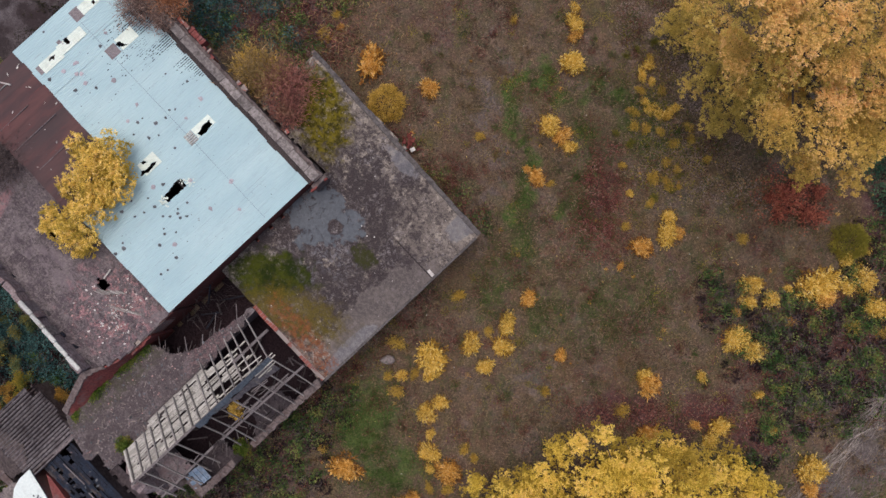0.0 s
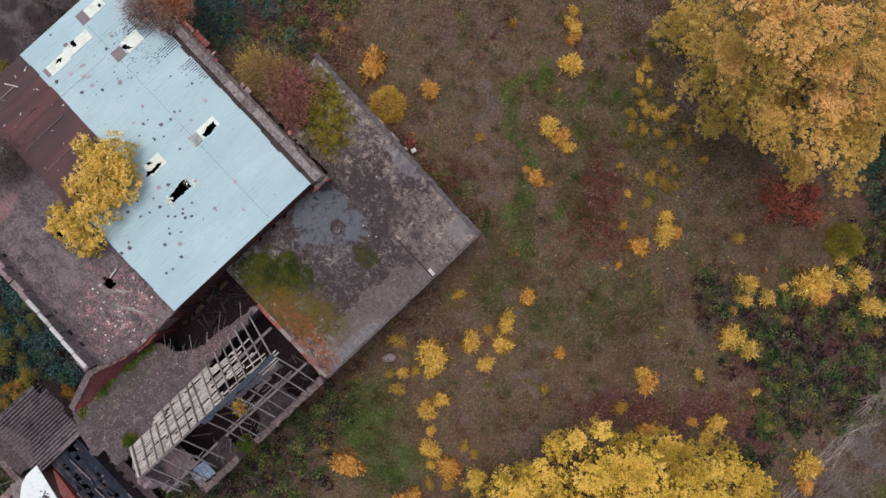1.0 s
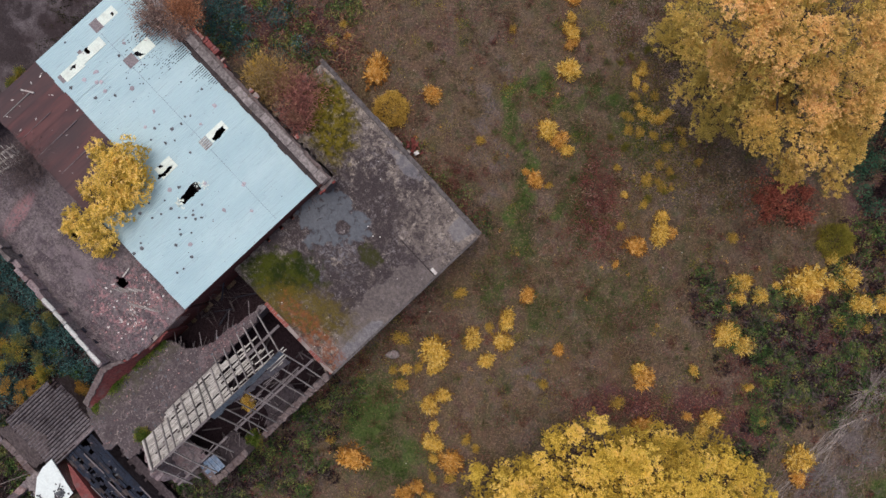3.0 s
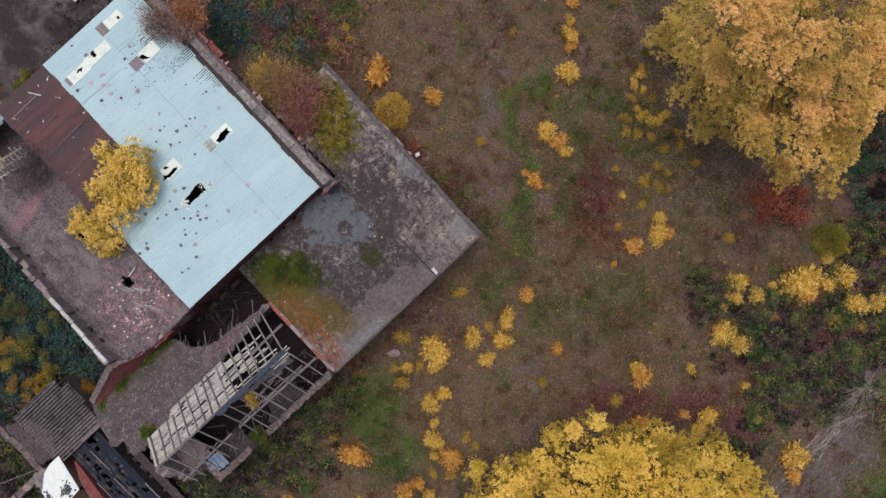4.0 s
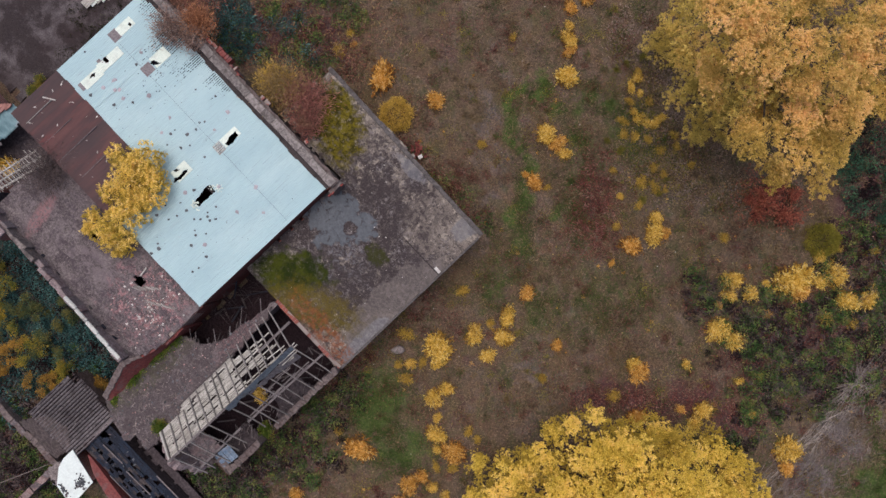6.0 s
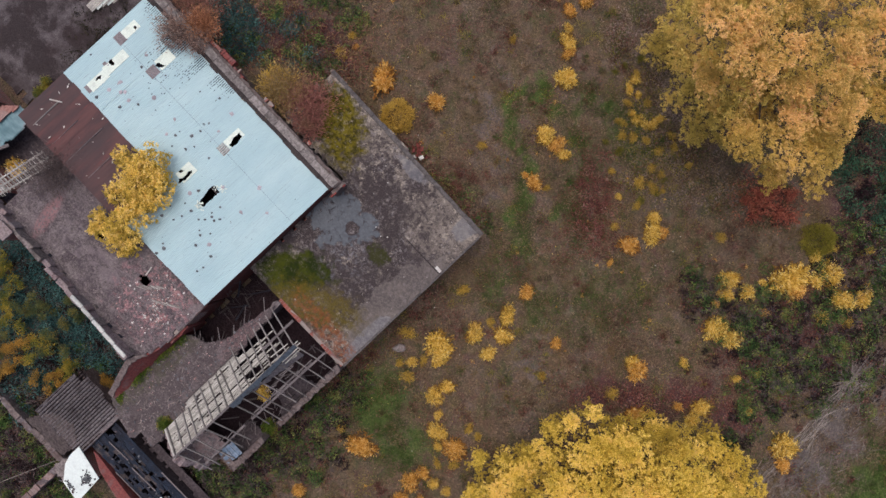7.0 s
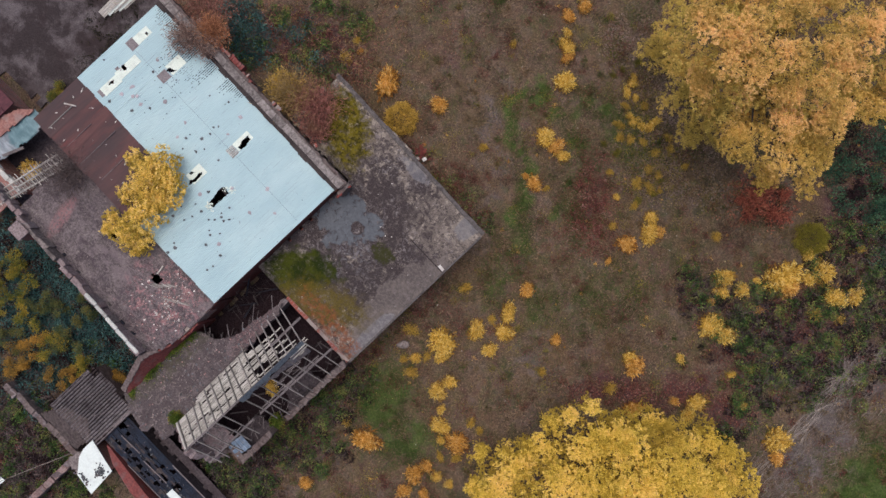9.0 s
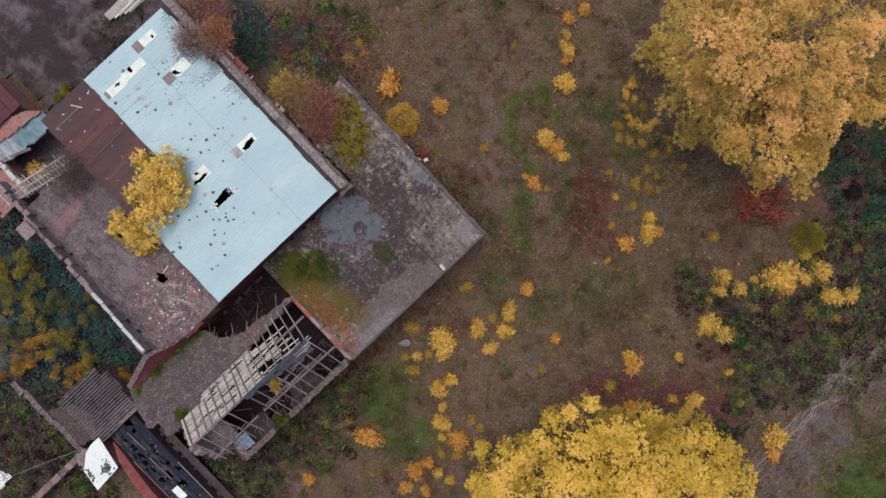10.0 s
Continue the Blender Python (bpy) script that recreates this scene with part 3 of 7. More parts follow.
def single(name, bm, material, label, category, frame_m=BF, kind="", group="", smooth=False):
    me = bm if isinstance(bm, bpy.types.Mesh) else mesh_of(name, bm, material, smooth)
    ob = new(name, me)
    ob.matrix_basis = frame_m
    return tagged(ob, label, category, group, kind)


def block(bm, p0, p1, q0, q1, z0, z1, bevel=0.0, jitter=0.0):
    """A box in building axes, its edges broken by bevel."""
    r = bmesh.ops.create_cube(bm, size=1.0)
    vs = r["verts"]
    for v in vs:
        v.co = Vector(((q0 + q1) / 2 + v.co.x * (q1 - q0), (p0 + p1) / 2 + v.co.y * (p1 - p0), (z0 + z1) / 2 + v.co.z * (z1 - z0)))
        if jitter:
            v.co += Vector([random.uniform(-jitter, jitter) for _ in range(3)])
    if bevel:
        es = list({e for v in vs for e in v.link_edges})
        bmesh.ops.bevel(bm, geom=es, offset=bevel, segments=1, affect="EDGES")
    return bm


def box(*a, **k):
    return block(bmesh.new(), *a, **k)


def beam(bm, a, b, w, h, up=(0, 0, 1)):
    """A squared timber from a to b (p, q, z), w wide and h deep."""
    a, b = Vector((a[1], a[0], a[2])), Vector((b[1], b[0], b[2]))
    d = (b - a).normalized()
    s = d.cross(Vector(up)).normalized() * w / 2
    u = s.cross(d).normalized() * h / 2
    ring = [[bm.verts.new(c + x * s + y * u) for x, y in ((-1, -1), (1, -1), (1, 1), (-1, 1))] for c in (a, b)]
    for i in range(4):
        bm.faces.new((ring[0][i], ring[0][(i + 1) % 4], ring[1][(i + 1) % 4], ring[1][i]))
    bm.faces.new(ring[0][::-1])
    bm.faces.new(ring[1])
    return bm


def one_beam(*a):
    bm = beam(bmesh.new(), *a)
    bmesh.ops.recalc_face_normals(bm, faces=bm.faces)
    return bm


def slab_of(points, z0, z1, top=None):
    """A prism over a polygon of (p, q); top gives the upper height at a place."""
    bm = bmesh.new()
    lo = [bm.verts.new((q, p, z0)) for p, q in points]
    hi = [bm.verts.new((q, p, top(p, q) if top else z1)) for p, q in points]
    n = len(points)
    bm.faces.new(lo)
    bm.faces.new(hi)
    for i in range(n):
        bm.faces.new((lo[i], lo[(i + 1) % n], hi[(i + 1) % n], hi[i]))
    bmesh.ops.recalc_face_normals(bm, faces=bm.faces)
    return bm


def inside(p, q, poly):
    hit = False
    for (a, b), (c, d) in zip(poly, poly[1:] + poly[:1]):
        if (b > q) != (d > q) and p < (c - a) * (q - b) / (d - b) + a:
            hit = not hit
    return hit


def rough_sheet(poly, step, height, thick=0.15, holes=()):
    """A lumpy roof deck over a polygon, with ragged holes; height gives z at (p, q)."""
    bm = bmesh.new()
    ps, qs = [a for a, _ in poly], [b for _, b in poly]
    grid = {}
    n, m = int((max(ps) - min(ps)) / step) + 2, int((max(qs) - min(qs)) / step) + 2
    for i in range(n):
        for j in range(m):
            p, q = min(ps) + i * step, min(qs) + j * step
            grid[i, j] = (p, q)
    made = {}

    def vert(i, j):
        if (i, j) not in made:
            p, q = grid[i, j]
            jp, jq = 0.3 * step * noise.noise(Vector((p * 7, q * 7, 1))), 0.3 * step * noise.noise(Vector((p * 7, q * 7, 5)))
            made[i, j] = bm.verts.new((q + jq, p + jp, height(p, q)))
        return made[i, j]

    for i in range(n - 1):
        for j in range(m - 1):
            p, q = grid[i, j][0] + step / 2, grid[i, j][1] + step / 2
            w = 0.22 * noise.noise(Vector((p * 2.3, q * 2.3, 4.0)))
            if inside(p + w, q + w, poly) and not any(math.hypot((p - a) / ra, (q - b) / rb) + 0.5 * noise.noise(Vector((p * 3, q * 3, 1))) < 1 for a, b, ra, rb in holes):
                bm.faces.new([vert(i, j), vert(i, j + 1), vert(i + 1, j + 1), vert(i + 1, j)])
    bmesh.ops.recalc_face_normals(bm, faces=bm.faces)
    up = sum(f.normal.z for f in bm.faces)
    if up < 0:
        bmesh.ops.reverse_faces(bm, faces=bm.faces)
    bmesh.ops.solidify(bm, geom=bm.faces, thickness=thick)
    return bm


def quads(name, centre, ahead, side, length, width, material, fold=0.25):
    """Many small leaves or blades at once: one diamond-shaped quad each."""
    c, a, s = np.asarray(centre, float), np.asarray(ahead, float), np.asarray(side, float)
    a = a / np.linalg.norm(a, axis=1, keepdims=True)
    s = s - (s * a).sum(1, keepdims=True) * a
    s = s / (np.linalg.norm(s, axis=1, keepdims=True) + 1e-9)
    u = np.cross(a, s)
    l, w = np.broadcast_to(length, len(c))[:, None], np.broadcast_to(width, len(c))[:, None]
    v = np.stack([c - a * l / 2, c + s * w / 2 + u * w * fold, c + a * l / 2, c - s * w / 2 + u * w * fold], 1).reshape(-1, 3)
    me = bpy.data.meshes.new(name)
    me.from_pydata(v.tolist(), [], np.arange(len(v)).reshape(-1, 4).tolist())
    me.materials.append(material)
    return me


def unit(rng, n):
    v = rng.normal(size=(n, 3))
    return v / np.linalg.norm(v, axis=1, keepdims=True)


def billow_leaves(rng, billows, spray=0.2, cover=1.0, per=14, deep=1.0):
    """Leaf places and directions: each billow (x, y, z, r) of a crown is a heap of smaller domes, set all over with tufts of leaves."""
    cs, ns = [], []
    for x, y, z, r in billows:
        d = unit(rng, 8)
        d[:, 2] = np.abs(d[:, 2])
        domes = np.array([x, y, z - 0.35 * r]) + d * np.array([0.62, 0.62, 0.45]) * r * rng.uniform(0.7, 1.1, (8, 1))
        sizes = rng.uniform(0.30, 0.56, 8) * r
        for o, k in zip(domes, sizes):
            m = max(4, int(cover * 2.3 * k * k / (spray * spray)))
            e = unit(rng, m)
            e[:, 2] = np.where(e[:, 2] < -0.3, -e[:, 2], e[:, 2])
            heads = o + e * k * deep * rng.uniform(0.72, 1.12, (m, 1)) * (1, 1, 0.85)
            size = spray * rng.uniform(0.55, 1.3, m)
            i = np.repeat(np.arange(m), per)
            f = unit(rng, len(i)) + 0.5 * e[i]
            f /= np.linalg.norm(f, axis=1, keepdims=True)
            cs.append(heads[i] + f * (size[i] * rng.random(len(i)) ** 0.6)[:, None] * (1, 1, 0.7))
            ns.append(f + 0.3 * e[i])
    return np.concatenate(cs), np.concatenate(ns)


def ragged_wall(p0, p1, q0, q1, top, step=0.3):
    """A ruined wall whose crown follows top(p, q) unevenly."""
    bm = bmesh.new()
    along_p = p1 - p0 > q1 - q0
    n = max(2, int((p1 - p0 if along_p else q1 - q0) / step))
    rings = []
    for i in range(n + 1):
        f = i / n
        if along_p:
            p = p0 + (p1 - p0) * f
            a, b = (p, q0), (p, q1)
        else:
            q = q0 + (q1 - q0) * f
            a, b = (p0, q), (p1, q)
        za, zb = top(*a) + random.uniform(-0.14, 0.14), top(*b) + random.uniform(-0.14, 0.14)
        j = [random.uniform(-0.07, 0.07) for _ in range(4)]
        rings.append([bm.verts.new((a[1], a[0], -0.1)), bm.verts.new((a[1] + j[0], a[0] + j[1], za)), bm.verts.new((b[1] + j[2], b[0] + j[3], zb)), bm.verts.new((b[1], b[0], -0.1))])
    for r, s in zip(rings, rings[1:]):
        for k in range(3):
            bm.faces.new((r[k], r[k + 1], s[k + 1], s[k]))
    bm.faces.new(rings[0])
    bm.faces.new(rings[-1][::-1])
    bmesh.ops.recalc_face_normals(bm, faces=bm.faces)
    return bm


# ---- ground ----
# green turf, bare grey soil and red-brown litter lie in patches (x, y, rx, ry, strength)
TURF = [(10.9, 11.5, 0.7, 1.4, 0.8), (12.4, 10.6, 1.0, 0.6, 0.8), (10.2, 8.2, 0.6, 0.6, 0.7), (5.2, 10.8, 0.6, 2.4, 0.95), (5.4, 6.8, 0.6, 2.6, 0.95), (5.8, 2.8, 0.8, 2.4, 0.9), (5.5, -0.5, 1.2, 2.0, 0.5), (7.0, 12.1, 0.9, 1.5, 0.95), (9.4, 11.0, 1.2, 0.7, 0.8), (9.8, 8.6, 0.6, 0.9, 0.8), (8.6, 3.1, 0.6, 0.8, 0.6), (18.8, 4.4, 0.7, 0.6, 0.7), (7.0, -5.0, 1.2, 3.0, 0.45), (-5.6, -11.8, 2.6, 3.4, 0.8), (-3.5, -15.5, 3.0, 2.4, 0.6),
        (35.0, -20.0, 6.0, 5.0, 0.7), (38.0, -15.0, 3.0, 4.0, 0.6), (14.5, 8.5, 2.2, 3.5, 0.45), (3.5, -3.0, 1.4, 2.5, 0.4), (-24.0, 17.0, 2.6, 1.6, 0.6), (10.0, 4.0, 1.2, 4.0, 0.4), (12.0, -4.0, 4.5, 3.0, 0.3)]
BARE = [(3.6, 9.0, 1.3, 7.0, 0.6), (3.0, 3.5, 1.0, 2.5, 0.5), (9.5, -4.5, 2.0, 2.0, 0.4), (6.0, -10.0, 3.0, 2.0, 0.55), (27.0, -17.5, 2.2, 3.2, 0.9), (30.5, -14.0, 2.4, 3.0, 0.9), (34.5, -10.5, 2.4, 2.6, 0.9), (24.0, -22.0, 2.5, 3.0, 0.9),
        (3.0, 15.0, 3.0, 3.0, 0.35), (19.5, 4.5, 2.5, 1.5, 0.5), (1.0, 9.5, 1.6, 2.2, 0.35)]
ROT = [(-36.5, -15.0, 5.0, 4.5, 0.9), (-32.0, -18.0, 3.5, 3.0, 0.8), (28.5, -7.5, 7.0, 4.2, 0.85), (33.5, 3.0, 5.0, 8.0, 0.9), (-12.0, 16.5, 6.0, 3.0, 0.85), (-12.0, -14.5, 5.0, 2.5, 0.7), (11.2, 3.4, 2.0, 4.0, 0.55), (-1.0, 15.0, 3.5, 3.0, 0.45), (13.5, -11.6, 5.0, 1.7, 1.0), (18.5, -12.0, 4.0, 1.7, 1.0), (22.5, -13.2, 2.6, 1.6, 0.9), (25.0, 3.2, 1.8, 1.6, 0.6), (-28.0, 13.5, 3.0, 1.5, 0.7), (-4.0, -7.5, 2.0, 1.2, 0.5), (13.0, -8.0, 3.0, 2.0, 0.4), (23.5, -4.0, 2.5, 2.0, 0.4)]


def patch_value(x, y, patches):
    x, y = x + 0.7 * np.sin(y * 0.8) + 0.5 * np.sin(y * 2.1 + x * 0.6), y + 0.6 * np.sin(x * 0.9) + 0.4 * np.sin(x * 2.3 + y)
    v = np.zeros_like(x)
    for cx, cy, rx, ry, k in patches:
        v = np.maximum(v, k * np.clip(1.35 - 1.0 * np.hypot((x - cx) / rx, (y - cy) / ry), 0, 1))
    return v


def far_near(lo, hi, step):
    out = [-900, -500, -300, -180, -110, -75]
    return np.array([v for v in out if v < lo] + list(np.arange(lo, hi + 0.01, step)) + [-v for v in out[::-1] if -v > hi])


def ground_height(x, y):
    return 0.10 * np.sin(x * 0.31 + 1) * np.sin(y * 0.27) + 0.05 * np.sin(x * 1.1 + y * 0.7) * np.sin(y * 1.3 - x * 0.4) - 0.08


def build_ground():
    xs, ys = far_near(-52, 52, 0.5), far_near(-36, 36, 0.5)
    gx, gy = np.meshgrid(xs, ys, indexing="ij")
    gz = ground_height(gx, gy)
    n, m = gx.shape
    v = np.stack([gx, gy, gz], -1).reshape(-1, 3)
    i, j = np.meshgrid(np.arange(n - 1), np.arange(m - 1), indexing="ij")
    k = (i * m + j).reshape(-1)
    me = bpy.data.meshes.new("ground")
    me.from_pydata(v.tolist(), [], np.stack([k, k + m, k + m + 1, k + 1], 1).tolist())
    a = me.color_attributes.new("cover", "FLOAT_COLOR", "POINT")
    x, y = v[:, 0], v[:, 1]
    a.data.foreach_set("color", np.stack([patch_value(x, y, TURF), patch_value(x, y, BARE), patch_value(x, y, ROT), np.ones_like(x)], 1).reshape(-1))
    me.materials.append(GROUND)
    for f in me.polygons:
        f.use_smooth = True
    tagged(new("ground", me), "autumn meadow ground of dead grass, moss and leaf litter", "ground", kind="structure")


build_ground()


def low_floor(name, label, poly, z, material, step=0.4):
    single(name, rough_sheet(poly, step, lambda p, q: z + 0.10 * noise.noise(Vector((p * 1.3, q * 1.3, 2))), 0.1), material, label, "floor", kind="structure")


low_floor("yard", "dark cracked asphalt yard with pale worn patches", [(5.5, 29.3), (5.5, 44), (27.0, 44), (27.0, 36.0), (18.4, 36.0), (18.4, 29.3)], 0.06, YARD, 0.6)
# the near-black floors carry the shade of the interiors in their colour
low_floor("floor_ruin", "debris on the ruin's floor, darkened for the shade inside", [(14.3, 0.3), (26.3, 0.3), (26.3, 6.7), (14.3, 6.7)], 0.12, SHADEDSOIL)
low_floor("floor_bay", "debris in the collapsed bay, darkened for the shade inside", [(14.2, 6.9), (18.8, 6.9), (28.6, 6.9), (28.6, 9.9), (14.2, 9.9)], 0.15, SHADEDSOIL)
low_floor("floor_court", "dark soil of the small courtyard", [(18.3, 25.5), (25.0, 25.5), (25.0, 31.0), (18.3, 31.0)], 0.12, RAMP)
low_floor("floor_passage", "soil of the passage beside the burnt shed, darkened for shade", [(28.9, 0.2), (32.5, -2.0), (32.5, 9.0), (28.8, 9.0), (28.8, 6.5), (26.9, 6.5), (26.9, 2.8), (28.2, 1.6)], 0.10, SHADEDSOIL, 0.15)
low_floor("floor_hall", "earth floor of the hall, darkened for the shade inside", [(5.9, 10.2), (24.0, 10.2), (24.0, 25.0), (17.6, 28.5), (5.9, 28.5)], 0.10, SHADEDSOIL, 0.8)


# ---- concrete-roofed block ----
def wall_part(owner, p0, p1, q0, q1, z1, material, z0=-0.1):
    return part("wall", box(p0, p1, q0, q1, z0, z1), material, owner)


def concrete_block():
    t = thing("garage_block", "low brick block under a stained flat concrete roof", "building", (7, 7, 0))
    for a in ((0.3, 0.65, 0.3, 16.0), (0.65, 13.9, 0.3, 0.65), (13.55, 13.9, 0.65, 9.7), (0.65, 4.7, 15.65, 16.0), (5.6, 13.55, 9.5, 9.85)):
        wall_part(t, *a, 2.72, BRICK)
    main = [(-0.02, -0.02), (14.2, -0.02), (14.2, 9.95), (4.75, 9.95), (4.75, 16.3), (-0.36, 16.3)]
    part("roof", rough_sheet(main, 0.25, lambda p, q: 3.0 + 0.012 * noise.noise(Vector((p * 0.8, q * 0.8, 0))), 0.26), SLAB, t, "flat concrete roof with moss, lichen and a damp patch")
    # a slightly proud corner panel with an open joint
    part("joint", box(4.28, 4.36, 0.1, 3.5, 2.98, 3.025, 0.004, 0.012), DARKWOOD, t, "open dark joint in the concrete")
    part("screed_patch", box(4.05, 4.27, 0.12, 0.62, 2.98, 3.03, 0.006, 0.02), PALEBITS, t, "pale mortar patch at the joint")
    # edge upstand along the north-east side
    for k in range(11):
        q0 = 0.05 + k * 1.48
        part("edge_strip", box(-0.08 - 0.021 * q0, 0.24 - 0.021 * q0, q0, q0 + 1.477, 2.9, 3.06 + random.uniform(-0.004, 0.004), bevel=0.03, jitter=0.018), EDGE, t)
    for k in range(9):
        p0 = 0.4 + k * 1.53
        part("edge_strip", box(p0, p0 + 1.526, -0.07, 0.1, 2.86, 3.045 + random.uniform(-0.006, 0.006), bevel=0.015, jitter=0.01), EDGE, t)
    for k in range(6):
        q0 = 0.1 + k * 1.12
        part("brick_edge", box(14.02, 14.3, q0, q0 + 1.1, 2.9, 3.08 + random.uniform(-0.02, 0.03), bevel=0.015, jitter=0.02), BRICK, t, "rust-red brick edging")


concrete_block()


# ---- hall with the pale tin roof ----
def tin_z(p, q):
    return 4.48 + (p - 5.9) * 0.032


def ragged_in(p, q, poly, amp=0.07):
    w = noise.noise(Vector((p * 4.1, q * 4.1, 2.0))) * amp
    w2 = noise.noise(Vector((p * 4.1, q * 4.1, 9.0))) * amp
    return inside(p + w, q + w2, poly)


OPENINGS = [
    [(13.27, 15.58), (11.79, 15.79), (11.57, 15.71), (11.56, 15.11), (13.17, 15.14)],
    [(8.84, 17.10), (8.31, 17.23), (7.90, 17.24), (7.63, 17.22), (7.71, 16.95), (8.21, 16.79), (8.72, 16.81)],
    [(12.77, 18.18), (12.47, 18.13), (12.34, 17.89), (12.67, 17.97)],
    [(13.29, 17.57), (13.03, 17.73), (12.72, 17.62), (12.22, 17.66), (11.89, 17.57), (12.16, 17.48), (12.69, 17.41), (13.11, 17.46)],
    [(10.91, 27.31), (10.64, 27.28), (10.75, 26.87), (11.02, 26.95)],
    [(12.54, 26.89), (12.25, 27.02), (11.89, 27.02), (12.21, 26.75)],
    [(8.80, 24.83), (8.38, 24.83), (8.35, 24.63), (8.16, 24.27), (8.61, 24.47)],
    [(8.04, 27.87), (7.84, 27.90), (7.86, 27.69), (8.04, 27.69)],
]


def sheet_bm(p0, p1, q0, q1, height, pitch=0.15, amp=0.009, openings=(), amp_ragged=0.07):
    """A corrugated sheet with its waves along p."""
    bm = bmesh.new()
    near = [o for o in openings if min(a for a, _ in o) < p1 + 0.1 and max(a for a, _ in o) > p0 - 0.1 and min(b for _, b in o) < q1 + 0.1 and max(b for _, b in o) > q0 - 0.1]
    cols = max(4, int(round((q1 - q0) / (pitch / 4))))
    rows = int((p1 - p0) / 0.06) if near else 3
    vs = []
    for i in range(rows + 1):
        p = p0 + (p1 - p0) * i / rows
        vs.append([])
        for j in range(cols + 1):
            q = q0 + (q1 - q0) * j / cols
            vs[-1].append(bm.verts.new((q, p, height(p, q) + amp * math.sin(2 * math.pi * q / pitch))))
    for i in range(rows):
        for j in range(cols):
            p, q = p0 + (p1 - p0) * (i + 0.5) / rows, q0 + (q1 - q0) * (j + 0.5) / cols
            if not any(ragged_in(p, q, o, amp_ragged) for o in near):
                bm.faces.new((vs[i][j], vs[i][j + 1], vs[i + 1][j + 1], vs[i + 1][j]))
    bmesh.ops.delete(bm, geom=[v for v in bm.verts if not v.link_faces], context="VERTS")
    return bm


def tin_hall():
    t = thing("workshop", "brick workshop hall under a pale blue corrugated tin roof", "building", (12, 19, 0))
    for a in ((5.58, 5.88, 9.86, 28.9), (17.6, 17.95, 10.2, 28.9), (5.88, 17.95, 28.55, 28.9)):
        wall_part(t, *a, 4.3, BRICK)
    part("wall", box(5.88, 17.6, 10.04, 10.36, -0.1, 4.4), BRICKTOP, t, "dark brick end wall")
    base = bmesh.new()
    for k in range(9):
        p = 6.1 + k * 1.42
        block(base, p, p + 0.1, 10.1, 28.7, tin_z(p, 0) - 0.2, tin_z(p, 0) - 0.06)
    roof = part("roof", base, DARKWOOD, t, "corrugated roof on timber purlins")
    lanes = [10.0 + 0.945 * k for k in range(21)]
    for row, (p0, p1) in enumerate(((5.90, 9.48), (9.36, 13.80), (13.68, 17.9))):
        for q0, q1 in zip(lanes, lanes[1:]):
            lift = 0.012 * (2 - row) + random.uniform(-0.006, 0.010)
            tilt = random.uniform(-0.004, 0.004)
            rusty = row == 2 and q0 > 18.3
            end = p1 + random.uniform(-0.05, 0.05) + (0.35 if rusty else 0)
            hz = lambda p, q, lift=lift, tilt=tilt, p0=p0: tin_z(p, q) + lift + tilt * (p - p0) + (-0.03 if rusty else 0)
            start = p0 + (random.uniform(-0.06, 0.08) if row == 0 else 0.0)
            bm = sheet_bm(start, end, q0 - 0.03, min(q1 + 0.04, 28.9), hz, 0.15 if not rusty else 0.30, 0.0115 if not rusty else 0.008, OPENINGS if not rusty else ())
            part("sheet", bm, RUSTY if rusty else TIN, roof, "rusty brown sheet" if rusty else "")
    # added strip that draws the dark line of the overlap
    part("lap_seal", box(9.355, 9.368, 10.2, 27.4, tin_z(9.4, 0) + 0.02, tin_z(9.4, 0) + 0.048, 0, 0.003), FELT, roof, "thin grey strip added to draw the line of the sheet lap")
    # milky sheets let in beside the tin ones
    for p0, p1, q0, q1 in ((7.50, 8.96, 16.84, 17.55), (11.68, 13.00, 17.30, 18.20), (9.60, 11.62, 26.55, 27.27), (11.59, 13.21, 26.42, 27.15), (7.27, 8.62, 24.23, 25.08), (7.57, 8.91, 27.57, 28.25)):
        bm = sheet_bm(p0, p1, q0, q1, lambda p, q: tin_z(p, q) + 0.05, 0.15, 0.010, OPENINGS, 0.10)
        part("roof_light", bm, PLASTIC, roof, "milky plastic roof light with a broken hole")
    # bare ends of the roof lights, patched
    for p0, p1, q0, q1 in ((9.00, 9.63, 16.75, 17.55),):
        part("patch_sheet", sheet_bm(p0, p1, q0, q1, lambda p, q: tin_z(p, q) + 0.06, 0.15, 0.045), WHITEPIPE, roof, "grey-white ribbed patch sheet")
    for p0, p1, q0, q1 in ((8.76, 9.55, 24.23, 25.01), (8.86, 9.56, 27.52, 28.34), (13.11, 13.48, 26.54, 27.14), (11.11, 11.39, 27.17, 27.48)):
        part("patch_sheet", sheet_bm(p0, p1, q0, q1, lambda p, q: tin_z(p, q) + 0.04, 0.15, 0.012), GREYPATCH, roof, "brownish-grey patch sheet")
    # rust-coloured cover strips along the seams of the brown part
    for q in (20.3, 22.2, 24.1, 25.7, 27.6):
        part("seam_strip", box(14.0 + random.uniform(0, 1.5), 17.9, q, q + 0.035, 4.66, 4.84 if q < 27 else 4.87, 0, 0.004), RENDERED if q < 27 else PALEWOOD, roof)


tin_hall()


